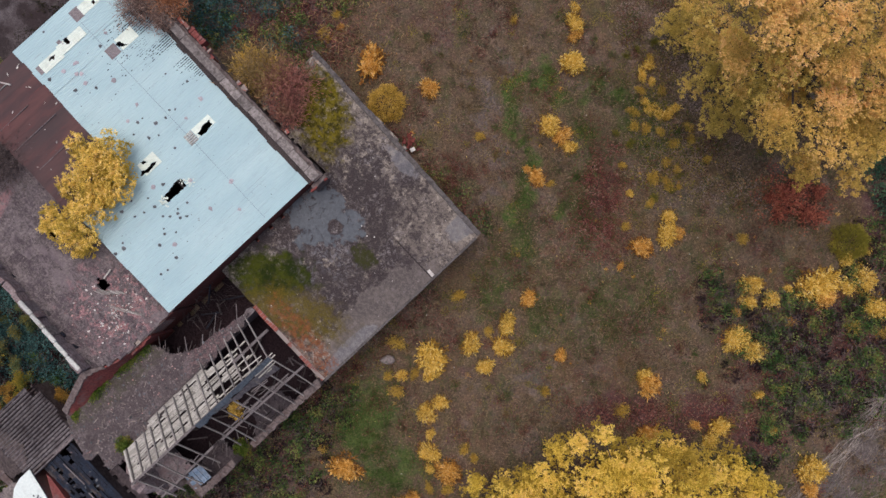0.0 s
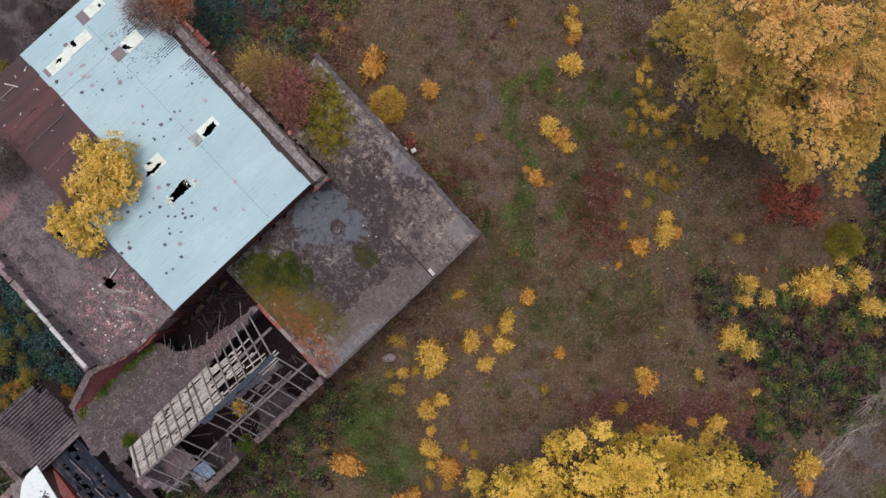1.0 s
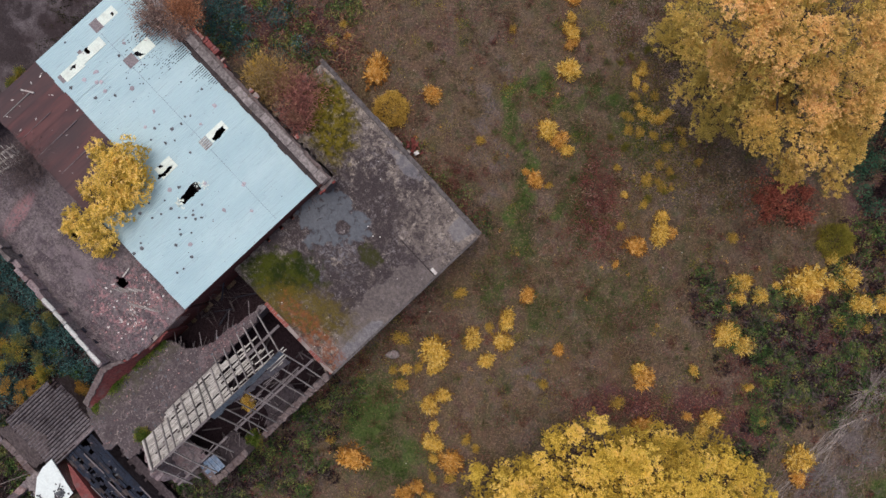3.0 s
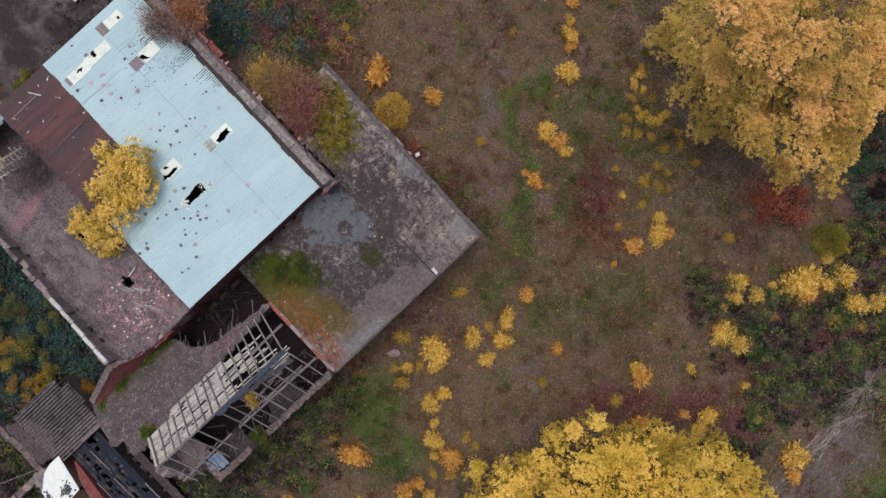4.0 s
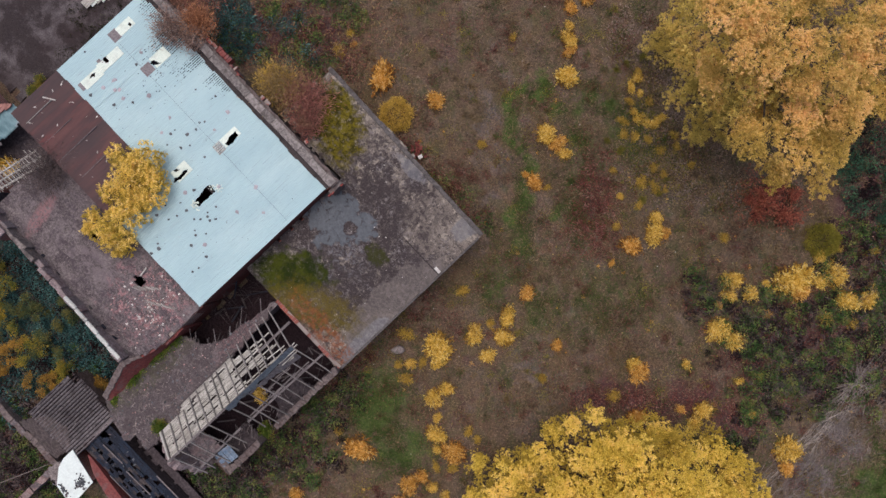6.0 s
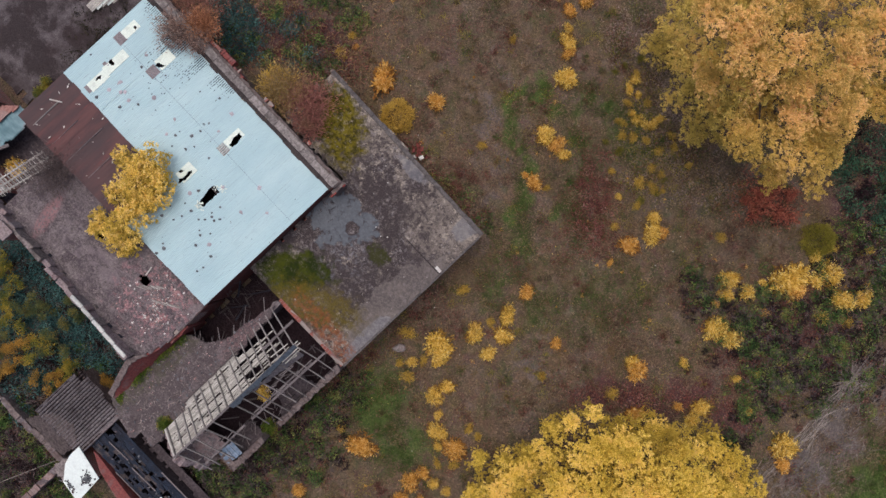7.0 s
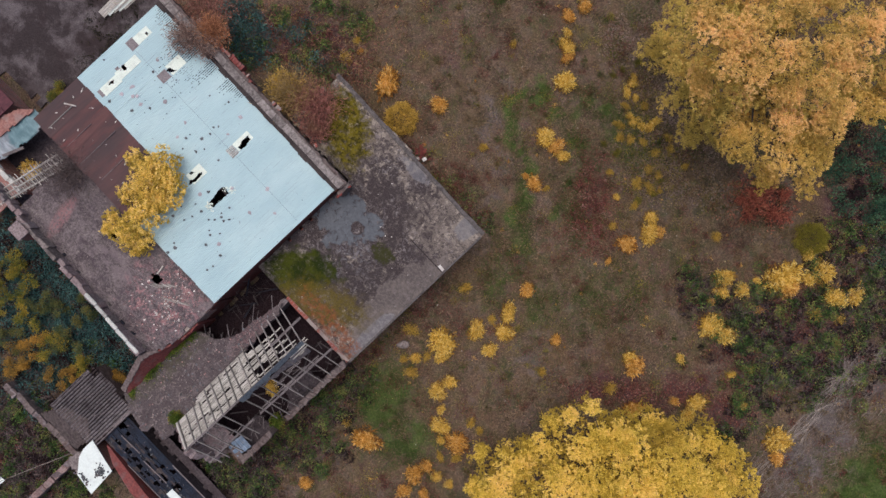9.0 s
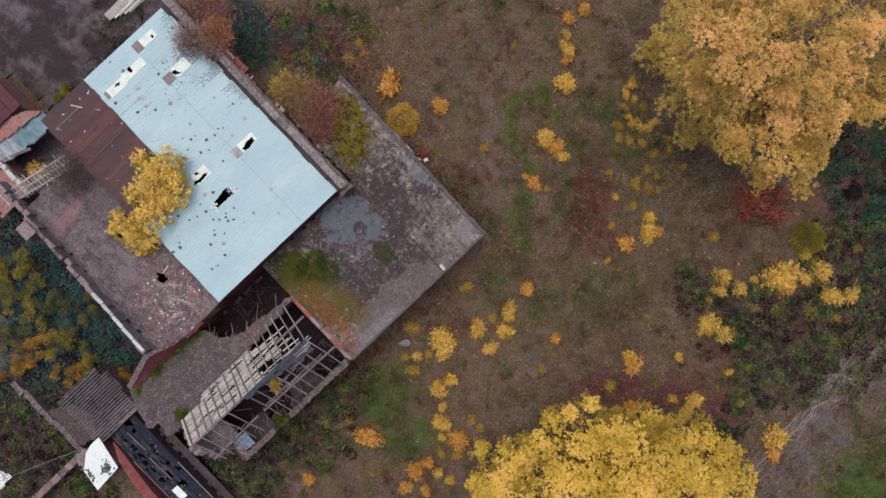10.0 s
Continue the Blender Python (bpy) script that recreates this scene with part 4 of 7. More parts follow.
def parapet():
    t = thing("parapet_wall", "brick parapet wall with broken concrete coping", "wall", (5, 19, 0))
    part("wall", ragged_wall(4.80, 5.52, 9.6, 29.3, lambda p, q: 4.88, 0.3), WALLTOP, t)
    part("gutter", box(5.57, 5.98, 9.9, 29.0, 4.3, 4.44, 0.01, 0.01), DARKWOOD, t, "dark silted gutter behind the parapet")
    q = 9.75
    while q < 29.2:
        l = random.uniform(0.7, 1.9)
        dz, wide = random.uniform(-0.015, 0.015), random.uniform(-0.05, 0.05)
        if not (15.8 < q < 16.3 or 22.1 < q < 22.5):
            part("coping_slab", box(4.98 + wide, 5.54 + random.uniform(-0.03, 0.03), q, q + l - 0.012, 4.98, 5.07 + dz, 0.02, 0.018), GREYSLAB, t)
        q += l
    for q in (13.1, 16.9, 17.4, 20.2, 22.3, 22.7):
        a = 4.5 + random.uniform(-0.08, 0.12)
        part("broken_brick", box(a, a + random.uniform(0.2, 0.34), q, q + random.uniform(0.18, 0.5), 4.5, 4.86 + random.uniform(-0.1, 0.08), 0.02, 0.05), BRICK, t, "bare red bricks broken out of the parapet")
    for a, b, q, l, z in ((4.38, 4.80, 21.05, 1.3, 4.62), (4.70, 4.97, 19.8, 1.2, 4.72)):
        for k in range(int(l / 0.26)):
            part("brick", box(a + random.uniform(-0.04, 0.04), b, q + k * 0.26, q + k * 0.26 + 0.25, 3.9, z + random.uniform(-0.06, 0.03), 0.012, 0.02), OLDRED, t, "bare red bricks broken out of the parapet")
    part("end_block", box(4.78, 5.85, 9.38, 9.72, 2.9, 4.6, 0.03, 0.04), WALLTOP, t, "broken end pier of rendered brick")
    for a, b in ((5.6, 9.3), (5.85, 9.34), (4.75, 9.28)):
        part("brick", box(a, a + 0.24, b, b + 0.13, 4.52, 4.66 + 0.02 * a, 0.01, 0.015), REDPAINT, t)
    part("end_cap", box(4.7, 5.2, 9.4, 9.7, 4.6, 4.72, 0.03, 0.03), COPING, t, "pale stone end cap")


parapet()


# ---- wing with the tar roof ----
def tar_z(p, q):
    return 4.15 + 0.05 * noise.noise(Vector((p * 0.9, q * 0.9, 3))) + 0.02 * noise.noise(Vector((p * 3.1, q * 3.1, 3)))


def tar_wing():
    t = thing("side_wing", "long brick wing with a mossy tar roof and fallen brick", "building", (21, 18, 0))
    for a in ((18.0, 22.0, 10.0, 10.45), (23.9, 24.25, 11.05, 25.0), (18.0, 24.1, 25.0, 25.3)):
        wall_part(t, *a, 4.0, BRICK)
    part("roof", rough_sheet([(17.7, 10.05), (21.8, 10.06), (22.8, 10.2), (23.7, 10.48), (24.3, 10.85), (24.25, 25.2), (17.9, 25.6)], 0.22, tar_z, 0.2, [(20.0, 14.4, 0.28, 0.5), (20.1, 19.1, 0.35, 0.5)]), TAR, t, "sagging tar-felt roof with two holes")
    part("gable_wall", ragged_wall(20.2, 21.95, 9.80, 10.06, lambda p, q: 3.75 + 0.06 * noise.noise(Vector((p * 2, q, 1))), 0.25), OLDRED, t, "patchy red-painted gable wall")
    part("gable_wall", box(18.0, 20.2, 10.0, 10.2, 0, 4.0, 0.02, 0.02), BRICKTOP, t, "dark brick gable wall")
    # parapet and gutter on the outer side; the wall runs slightly askew
    def out(q):
        return 24.68 - 0.045 * (q - 10.7)

    q = 11.0
    while q < 26.8:
        l = random.uniform(0.25, 1.1)
        low = random.uniform(-0.35, 0.05) if random.random() < 0.4 else random.uniform(-0.05, 0.05)
        a, b = out(q) - 0.38 + random.uniform(-0.12, 0.08), out(q) - 0.06 + random.uniform(-0.05, 0.03)
        part("parapet_stone", box(a, b, q, q + l + 0.01, 3.95, 5.2 + low, 0.03, 0.05), random.choice((PLASTER, COPING, PLASTER, RENDERED)), t)
        q += l
    for k in range(5):
        q = 11.15 + k * 1.15
        part("gutter", box(out(q) - 0.46, out(q) - 0.18, q, q + 1.13, 5.2, 5.34, 0.05, 0.02), WHITEPIPE, t, "white weathered gutter lying along the parapet")
    for k, q in enumerate((11.2, 12.5, 13.6, 15.3, 18.6, 20.3)):
        a = out(q) - 0.62 + random.uniform(-0.08, 0.06)
        part("roof_edge", box(a, a + random.uniform(0.06, 0.16), q, q + random.uniform(0.2, 0.4), 4.15, 4.28 + random.uniform(0, 0.08), 0.02, 0.07), CHARRED if k % 3 else EDGE, t, "curled dark roofing felt edge")
    part("chimney", box(24.04, 24.86, 22.98, 24.02, -0.1, 5.3), BRICK, t)
    part("chimney_cap", box(23.95, 24.93, 22.88, 24.12, 5.3, 5.46, 0.03, 0.02), PLASTER, t, "flat beige chimney cap")


tar_wing()


# the painted wall that sweeps out of the gable and steps down: p, inner foot, inner top, outer top, height
SWEEP = [(21.9, 9.80, 10.00, 10.08, 3.95), (22.8, 9.80, 10.10, 10.24, 4.02), (23.6, 9.82, 10.34, 10.46, 4.2), (24.2, 9.85, 10.60, 10.84, 4.5), (24.7, 9.86, 10.66, 11.02, 4.62), (25.4, 9.84, 10.56, 10.93, 4.3), (26.2, 9.80, 10.42, 10.80, 3.9), (27.2, 9.76, 10.24, 10.62, 3.4), (28.1, 9.74, 10.10, 10.48, 3.0)]


def lofted(rings):
    bm = bmesh.new()
    rows = [[bm.verts.new(v) for v in ring] for ring in rings]
    n = len(rows[0])
    for r, t in zip(rows, rows[1:]):
        for k in range(n):
            bm.faces.new((r[k], r[(k + 1) % n], t[(k + 1) % n], t[k]))
    bm.faces.new(rows[0])
    bm.faces.new(rows[-1][::-1])
    bmesh.ops.recalc_face_normals(bm, faces=bm.faces)
    return bm


def sloping_wall():
    fine = []
    for a, b in zip(SWEEP, SWEEP[1:]):
        fine += [tuple(u + (v - u) * f for u, v in zip(a, b)) for f in (0, 0.25, 0.5, 0.75)]
    fine.append(SWEEP[-1])
    rings, caps = [], []
    for p, foot, top, out, z in fine:
        z += random.uniform(-0.04, 0.04)
        foot += random.uniform(-0.03, 0.03)
        rings.append([(foot, p, -0.1), (foot, p, min(2.75, z - 0.2)), (top, p, z), (out, p, z), (out, p, -0.1)])
        if p > 23.5:
            w = random.uniform(-0.05, 0.04)
            caps.append([(top - 0.05 + w, p, z - 0.06), (top - 0.03 + w, p, z + 0.07), (out + 0.03, p, z + 0.09), (out + 0.06, p, z - 0.06)])
    single("boundary_wall", lofted(rings), OLDRED, "red-painted brick wall stepping down beside the yard", "wall")
    single("wall_coping", lofted(caps), WALLTOP, "grey mortar coping on the sloping brick wall", "coping")


sloping_wall()


# bare white laths of the stripped roof end
def lath_roof():
    t = thing("stripped_roof", "stripped roof end of whitish laths on thin purlins", "roof frame", (22, 26, 4))
    for q, slope in ((24.95, 0.24), (25.5, 0.22), (26.05, 0.20)):
        part("purlin", one_beam((18.9, q, 4.32), (24.7, q + slope * 5.8, 4.34), 0.09, 0.12), PALEWOOD, t)
    for k in range(40):
        p = 18.95 + k * 0.145 + random.uniform(-0.03, 0.03)
        a, b = 24.7 + 0.24 * (p - 19) + random.uniform(-0.15, 0.2), 26.3 + 0.19 * (p - 19) + random.uniform(-0.35, 0.3)
        part("lath", one_beam((p, a, 4.41), (p + random.uniform(-0.06, 0.06), b, 4.42), 0.05, 0.03), RAFTERWOOD if k % 2 else PALEWOOD, t)


lath_roof()


# ---- the burnt-out range with bare rafters ----
RIDGE_Q, RIDGE_Z = 3.45, 6.6
LEFT_Q, LEFT_Z, RIGHT_Q, RIGHT_Z = 6.75, 3.5, 0.25, 3.85


def left_at(s):
    return RIDGE_Q + (LEFT_Q - RIDGE_Q) * s, RIDGE_Z + (LEFT_Z - RIDGE_Z) * s


def right_at(s):
    return RIDGE_Q + (RIGHT_Q - RIDGE_Q) * s, RIDGE_Z + (RIGHT_Z - RIDGE_Z) * s


def long_top(p, q):
    return 3.72 + 0.16 * noise.noise(Vector((p * 3.7, q * 5, 3))) - (2.2 if 20.3 < p < 21.9 else 0) + 0.1 * noise.noise(Vector((p * 1.3, q, 0)))


def gable_top(p, q):
    s = (q - RIDGE_Q) / (LEFT_Q - RIDGE_Q) if q > RIDGE_Q else (RIDGE_Q - q) / (RIDGE_Q - RIGHT_Q)
    z = RIDGE_Z - (0.45 if q > RIDGE_Q else 0.15) + (3.6 - RIDGE_Z) * s
    if q < 2.4:
        z -= 0.5 + 0.5 * (2.4 - q)
    return z


def ruin():
    t = thing("ruined_range", "roofless ruined range with bare rafters and bleached roof boards", "ruin", (20, 3, 0))
    part("wall", ragged_wall(14.3, 25.1, -0.02, 0.42, long_top, 0.2), WALLTOP, t, "crumbling long wall")
    part("wall", ragged_wall(14.3, 26.2, 6.5, 6.9, lambda p, q: 3.35), RENDERED, t)
    part("gable_wall", ragged_wall(25.85, 26.45, 1.5, 6.9, gable_top, 0.2), PLASTER, t, "ragged plastered gable wall")
    part("return_wall", ragged_wall(24.7, 25.95, 1.3, 1.75, lambda p, q: 3.5 - 0.75 * max(0, 25.8 - p) + 0.3 * noise.noise(Vector((p * 3, q, 2))), 0.2), WALLTOP, t, "broken return wall")
    part("corner_wall", ragged_wall(24.6, 25.15, 0.0, 1.4, lambda p, q: 3.55 + 0.2 * noise.noise(Vector((p * 3, q * 4, 2))), 0.2), WALLTOP, t, "crumbling corner wall")
    part("attic_floor", rough_sheet([(24.3, 1.9), (26.0, 1.7), (26.0, 5.2), (25.2, 5.0), (24.8, 3.6), (24.2, 3.0)], 0.16, lambda p, q: 3.5 + max(0.0, p - 24.6) * 0.35 + 0.2 * noise.noise(Vector((p * 1.6, q * 1.6, 8))), 0.08), PLASTER, t, "fallen mauve-brown plaster on the attic floor")
    for k in range(30):
        p, q = random.uniform(24.3, 26.2), random.uniform(1.9, 3.9)
        part("lath", one_beam((p, q, 4.0), (p + random.uniform(-0.5, 0.5), q + random.uniform(-0.6, 0.6), 4.1), random.uniform(0.04, 0.09), 0.03), GREYWOOD, t)
    part("cross_wall", ragged_wall(13.95, 14.25, 0.3, 6.8, lambda p, q: 2.7), BRICK, t)
    part("ridge_beam", one_beam((14.6, RIDGE_Q, RIDGE_Z), (26.1, RIDGE_Q + 0.1, RIDGE_Z - 0.05), 0.14, 0.16), GREYWOOD, t)
    n = 17
    for k in range(n):
        p = 14.75 + k * 0.70 + random.uniform(-0.06, 0.06)
        lean = random.uniform(-0.14, 0.14)
        q1, z1 = left_at(1.0 if p < 19.2 else (0.76 if p < 23.6 else 0.63))
        part("rafter", one_beam((p, RIDGE_Q, RIDGE_Z + 0.03), (p + lean, q1, z1 + 0.03), random.uniform(0.055, 0.08), 0.12), RAFTERWOOD, t)
    n = 14
    for k in range(n):
        p = 14.8 + k * 0.84 + random.uniform(-0.10, 0.10)
        lean = random.uniform(-0.12, 0.12)
        if k != 8:
            e = 1.0 if random.random() < 0.75 and p < 20.5 else random.uniform(0.7, 0.95)
            q1, z1 = right_at(e)
            qm, zm = right_at(e * 0.5)
            sag, w = random.uniform(-0.07, 0.04), random.uniform(0.05, 0.07)
            bend = lean * 0.5 + random.uniform(-0.06, 0.06)
            bm = beam(bmesh.new(), (p, RIDGE_Q, RIDGE_Z + 0.03), (p - bend, qm, zm + 0.03 + sag), w, 0.11)
            beam(bm, (p - bend, qm + 0.02, zm + 0.04 + sag), (p - lean, q1, z1 + 0.03), w, 0.11)
            bmesh.ops.recalc_face_normals(bm, faces=bm.faces)
            part("rafter", bm, RAFTERWOOD, t)
    # bleached boards under the left-hand rafters
    rows = 25
    for r in range(rows):
        s = 0.03 + r * 0.031
        q, z = left_at(s)
        p = 14.9
        while p < 26.0:
            l = random.uniform(0.35, 1.6)
            full = min(1.0, max(0.0, (p - 15.2) / 4.0))
            if s > 0.62:
                full = full if 18.2 < p < 24.0 else 0
                stop = 24.2 + random.uniform(-0.3, 0.1)
            else:
                stop = 26.05
            if full and random.random() < 0.10 + 0.76 * full and p < stop - 0.2:
                a, b = p + 0.02, min(p + l, stop)
                part("roof_board", one_beam((a, q + random.uniform(-0.025, 0.025), z - 0.10), (b, q + random.uniform(-0.025, 0.025), z - 0.10 + random.uniform(-0.02, 0.02)), random.uniform(0.075, 0.112), 0.022, (0, 0.66, 0.7)), PALEWOOD, t)
            p += l
    # added dark strip as eave shadow line; pale wall plate at the open end
    part("eave_board", one_beam((18.6, left_at(0.80)[0], left_at(0.80)[1]), (24.1, left_at(0.78)[0], left_at(0.78)[1]), 0.08, 0.06), DARKWOOD, t, "dark strip for the shadow line along the roof edge")
    part("wall_plate", one_beam((14.2, 6.62, 3.45), (18.4, 6.45, 3.5), 0.28, 0.14), RENDERED, t, "pale mortar-smeared wall plate")
    part("verge_board", one_beam((26.05, RIDGE_Q, RIDGE_Z + 0.02), (26.1, left_at(0.64)[0], left_at(0.64)[1] + 0.02), 0.13, 0.05), PALEWOOD, t, "bleached verge board")
    # purlins
    q, z = right_at(0.56)
    part("purlin", one_beam((13.9, q, z + 0.1), (20.9, q + 0.15, z + 0.05), 0.15, 0.16), GREYWOOD, t)
    part("purlin", one_beam((14.9, q + 0.28, z + 0.22), (20.6, q + 0.36, z + 0.15), 0.09, 0.1), GREYWOOD, t)
    part("purlin", one_beam((21.6, q + 0.2, z - 0.1), (26.2, q + 0.1, z - 0.1), 0.14, 0.16), GREYWOOD, t)
    q, z = left_at(0.42)
    part("purlin", one_beam((13.95, q, z + 0.04), (17.0, q, z + 0.04), 0.17, 0.15), GREYWOOD, t)
    # strip of felt left along the ridge
    f = bmesh.new()
    vs = []
    for i in range(22):
        p = 14.7 + i * 0.29
        w = 0.07 * noise.noise(Vector((p * 1.7, 0, 0)))
        vs.append([f.verts.new((right_at(s)[0], p, right_at(s)[1] + 0.14 + 0.04 * noise.noise(Vector((p * 2, s * 9, 2))))) for s in (-0.02, 0.04 + 0.4 * w, 0.08 + 0.6 * w)])
    for a, b in zip(vs, vs[1:]):
        for k in range(2):
            f.faces.new((a[k], a[k + 1], b[k + 1], b[k]))
    bmesh.ops.solidify(f, geom=f.faces, thickness=0.02)
    part("ridge_felt", f, FELT, t, "blue-grey strip of torn felt along the ridge")
    # sagging sheathing left below the ridge
    f = bmesh.new()
    vs = []
    for i in range(24):
        p = 14.9 + i * 0.22
        end = 0.30 - 0.010 * i + 0.05 * noise.noise(Vector((p * 2.1, 3, 0)))
        vs.append([f.verts.new((right_at(s)[0], p, right_at(s)[1] + 0.10 + 0.05 * noise.noise(Vector((p * 1.5, s * 7, 4))))) for s in (0.09, 0.09 + (end - 0.09) * 0.4, 0.09 + (end - 0.09) * 0.7, end)])
    for a, b in zip(vs, vs[1:]):
        for k in range(3):
            f.faces.new((a[k], a[k + 1], b[k + 1], b[k]))
    bmesh.ops.solidify(f, geom=f.faces, thickness=0.025)
    part("sheathing", f, MAUVEFELT, t, "mauve-grey sagging roof sheathing")
    # remaining laths on the right-hand slope
    for k in range(18):
        s = random.choice((0.22, 0.3, 0.36, 0.42, 0.5))
        q, z = right_at(s + random.uniform(-0.03, 0.03))
        p = random.uniform(15.0, 18.2) if k < 13 else random.uniform(22.0, 25.5)
        part("lath", one_beam((p, q, z + 0.1), (p + random.uniform(0.5, 1.4), q + random.uniform(-0.12, 0.12), z + 0.1), 0.05, 0.03), GREYWOOD, t)
    for k in range(7):
        p = 14.1 + random.uniform(0.2, 1.2)
        q, z = left_at(random.uniform(0, 0.2)) if k % 2 else right_at(random.uniform(0, 0.2))
        part("lath", one_beam((p, q, z + 0.12), (p + 1.5, q + random.uniform(-0.15, 0.15), z + 0.1), 0.07, 0.03), PALEWOOD, t)
    for k in range(16):
        a = (random.uniform(14.6, 23.8), random.uniform(0.5, 3.0), random.uniform(2.2, 4.2))
        b = (a[0] + random.uniform(-1.6, 1.6), a[1] + random.uniform(-1.2, 1.2), a[2] + random.uniform(-1.2, 0.6))
        part("fallen_beam", one_beam(a, (min(26.0, max(14.4, b[0])), max(0.4, b[1]), b[2]), random.uniform(0.04, 0.10), 0.06), DARKWOOD, t)
    for k in range(4):
        p = 23.72 + 0.33 * k
        part("ceiling_panel", box(p, p + 0.30, 0.5 + 0.05 * k, 1.75 + random.uniform(-0.15, 0.1), 3.5, 3.56, 0.01, 0.03), BLUEPAINT, t, "flaking blue-white ceiling board")
    # plaster and laths slumped against the long wall
    for poly in ([(16.6, 0.4), (20.2, 0.4), (19.6, 1.7), (18.4, 2.1), (17.2, 1.6)], [(21.8, 0.4), (24.5, 0.4), (24.4, 1.9), (22.6, 2.0)]):
        part("slumped_plaster", rough_sheet(poly, 0.16, lambda p, q: 2.9 - 0.75 * q + 0.25 * noise.noise(Vector((p * 1.7, q * 1.7, 4))), 0.1), RAMP, t, "brown plaster and lath debris")
    for k in range(34):
        p, q = random.uniform(16.8, 24.3), random.uniform(0.5, 1.8)
        z = 3.05 - 0.75 * q
        part("lath", one_beam((p, q, z), (p + random.uniform(-0.5, 0.5), q + random.uniform(0.1, 0.7), z - 0.3), random.uniform(0.03, 0.06), 0.03), GREYWOOD, t)
    for k in range(16):
        a = (random.uniform(15, 25.5), random.uniform(0.7, 6), random.uniform(0.2, 0.8))
        b = (a[0] + random.uniform(-2.5, 2.5), min(6.2, max(0.6, a[1] + random.uniform(-2, 2))), random.uniform(0.1, 1.6))
        part("fallen_beam", one_beam(a, b, 0.12, 0.12), DARKWOOD, t)


ruin()


# sagging rubble-covered roof between the ruin and the wing
def valley_z(p, q):
    return 2.7 + max(0.0, 10.2 - q) * 0.30 + 0.12 * noise.noise(Vector((p * 0.8, q * 0.8, 7))) + 0.05 * noise.noise(Vector((p * 3, q * 3, 7)))


VALLEY = [(21.2, 10.05), (24.5, 10.05), (24.6, 10.6), (28.3, 10.35), (28.75, 9.1), (28.85, 6.8), (28.0, 6.65), (27.95, 5.4), (26.6, 5.15), (22.0, 5.6), (15.0, 6.35), (14.6, 6.7), (17.3, 7.25), (18.9, 7.3), (20.2, 8.2), (20.7, 9.2)]


VALLEYROOF = rubble_roof()


def valley_roof():
    t = thing("link_building", "low link building with a sagging rubble-strewn roof", "building", (24, 8, 0))
    part("roof", rough_sheet(VALLEY, 0.13, valley_z, 0.16), VALLEYROOF, t, "sagging roof deck under rubble and moss")
    for a in ((27.9, 28.2, 6.9, 9.5),):
        wall_part(t, *a, 2.6, BRICK)
    # splintered deck boards along the broken edge
    edge = [(15.2, 6.9), (17.3, 7.3), (18.9, 7.4), (20.2, 8.25), (20.7, 9.2)]
    for k in range(26):
        f = random.random() * 3.999
        (pa, qa), (pb, qb) = edge[int(f)], edge[int(f) + 1]
        p, q = pa + (pb - pa) * (f % 1), qa + (qb - qa) * (f % 1)
        d = random.uniform(0.05, 0.4) + (0.6 if k % 6 == 0 else 0)
        part("broken_board", one_beam((p + 0.25, q - 0.15, valley_z(p, q) - 0.02), (p - d * 0.6 + random.uniform(-0.25, 0.25), q + d, valley_z(p, q) - random.uniform(0.0, 0.5)), random.uniform(0.025, 0.06), 0.03), GREYWOOD if k % 3 == 0 else DARKWOOD, t)


valley_roof()


def fallen_timbers():
    for k in range(7):
        a = (random.uniform(14.5, 18.2), random.uniform(7.2, 9.7), random.uniform(0.3, 1.5))
        b = (a[0] + random.uniform(-2.0, 2.0), a[1] + random.uniform(-1.5, 1.5), random.uniform(0.2, 3.6))
        b = (min(18.3, max(14.5, b[0])), min(9.75, max(7.1, b[1])), b[2])
        single("fallen_timber", one_beam(a, b, random.uniform(0.06, 0.14), 0.1), CHARRED if k % 3 else DARKWOOD, "fallen roof timber leaning in the collapsed bay", "timber", group="fallen timbers")


fallen_timbers()


# ---- sheds and yard walls to the south-west ----
def corrugated_shed():
    t = thing("shed", "low brick shed under grey corrugated fibre-cement", "shed", (31, 11, 0))
    for a in ((28.85, 33.0, 9.2, 9.5), (32.7, 33.0, 9.5, 13.2), (28.9, 29.2, 10.1, 13.2), (29.2, 32.7, 12.9, 13.2)):
        wall_part(t, *a, 2.2, WALLTOP)
    frame_bm = bmesh.new()
    for k in range(4):
        block(frame_bm, 28.9 + k * 1.35, 29.0 + k * 1.35, 9.1, 13.3, 2.2, 2.32)
    roof = part("roof", frame_bm, DARKWOOD, t, "corrugated roof on purlins")
    q = 9.0
    while q < 13.3:
        end = 28.75 + random.uniform(-0.1, 0.2) + (0.35 if q > 12.4 else 0)
        part("sheet", sheet_bm(end, 33.2 + random.uniform(-0.1, 0.1), q, min(q + 0.93, 13.45), lambda p, qq: 2.42 + (p - 29) * 0.01, 0.235, 0.055), ASBESTOS, roof)
        q += 0.9
    part("eave_board", box(28.8, 33.1, 8.72, 9.02, 2.2, 2.42, 0.02, 0.02), RENDERED, t, "pale mortar eave strip")


corrugated_shed()


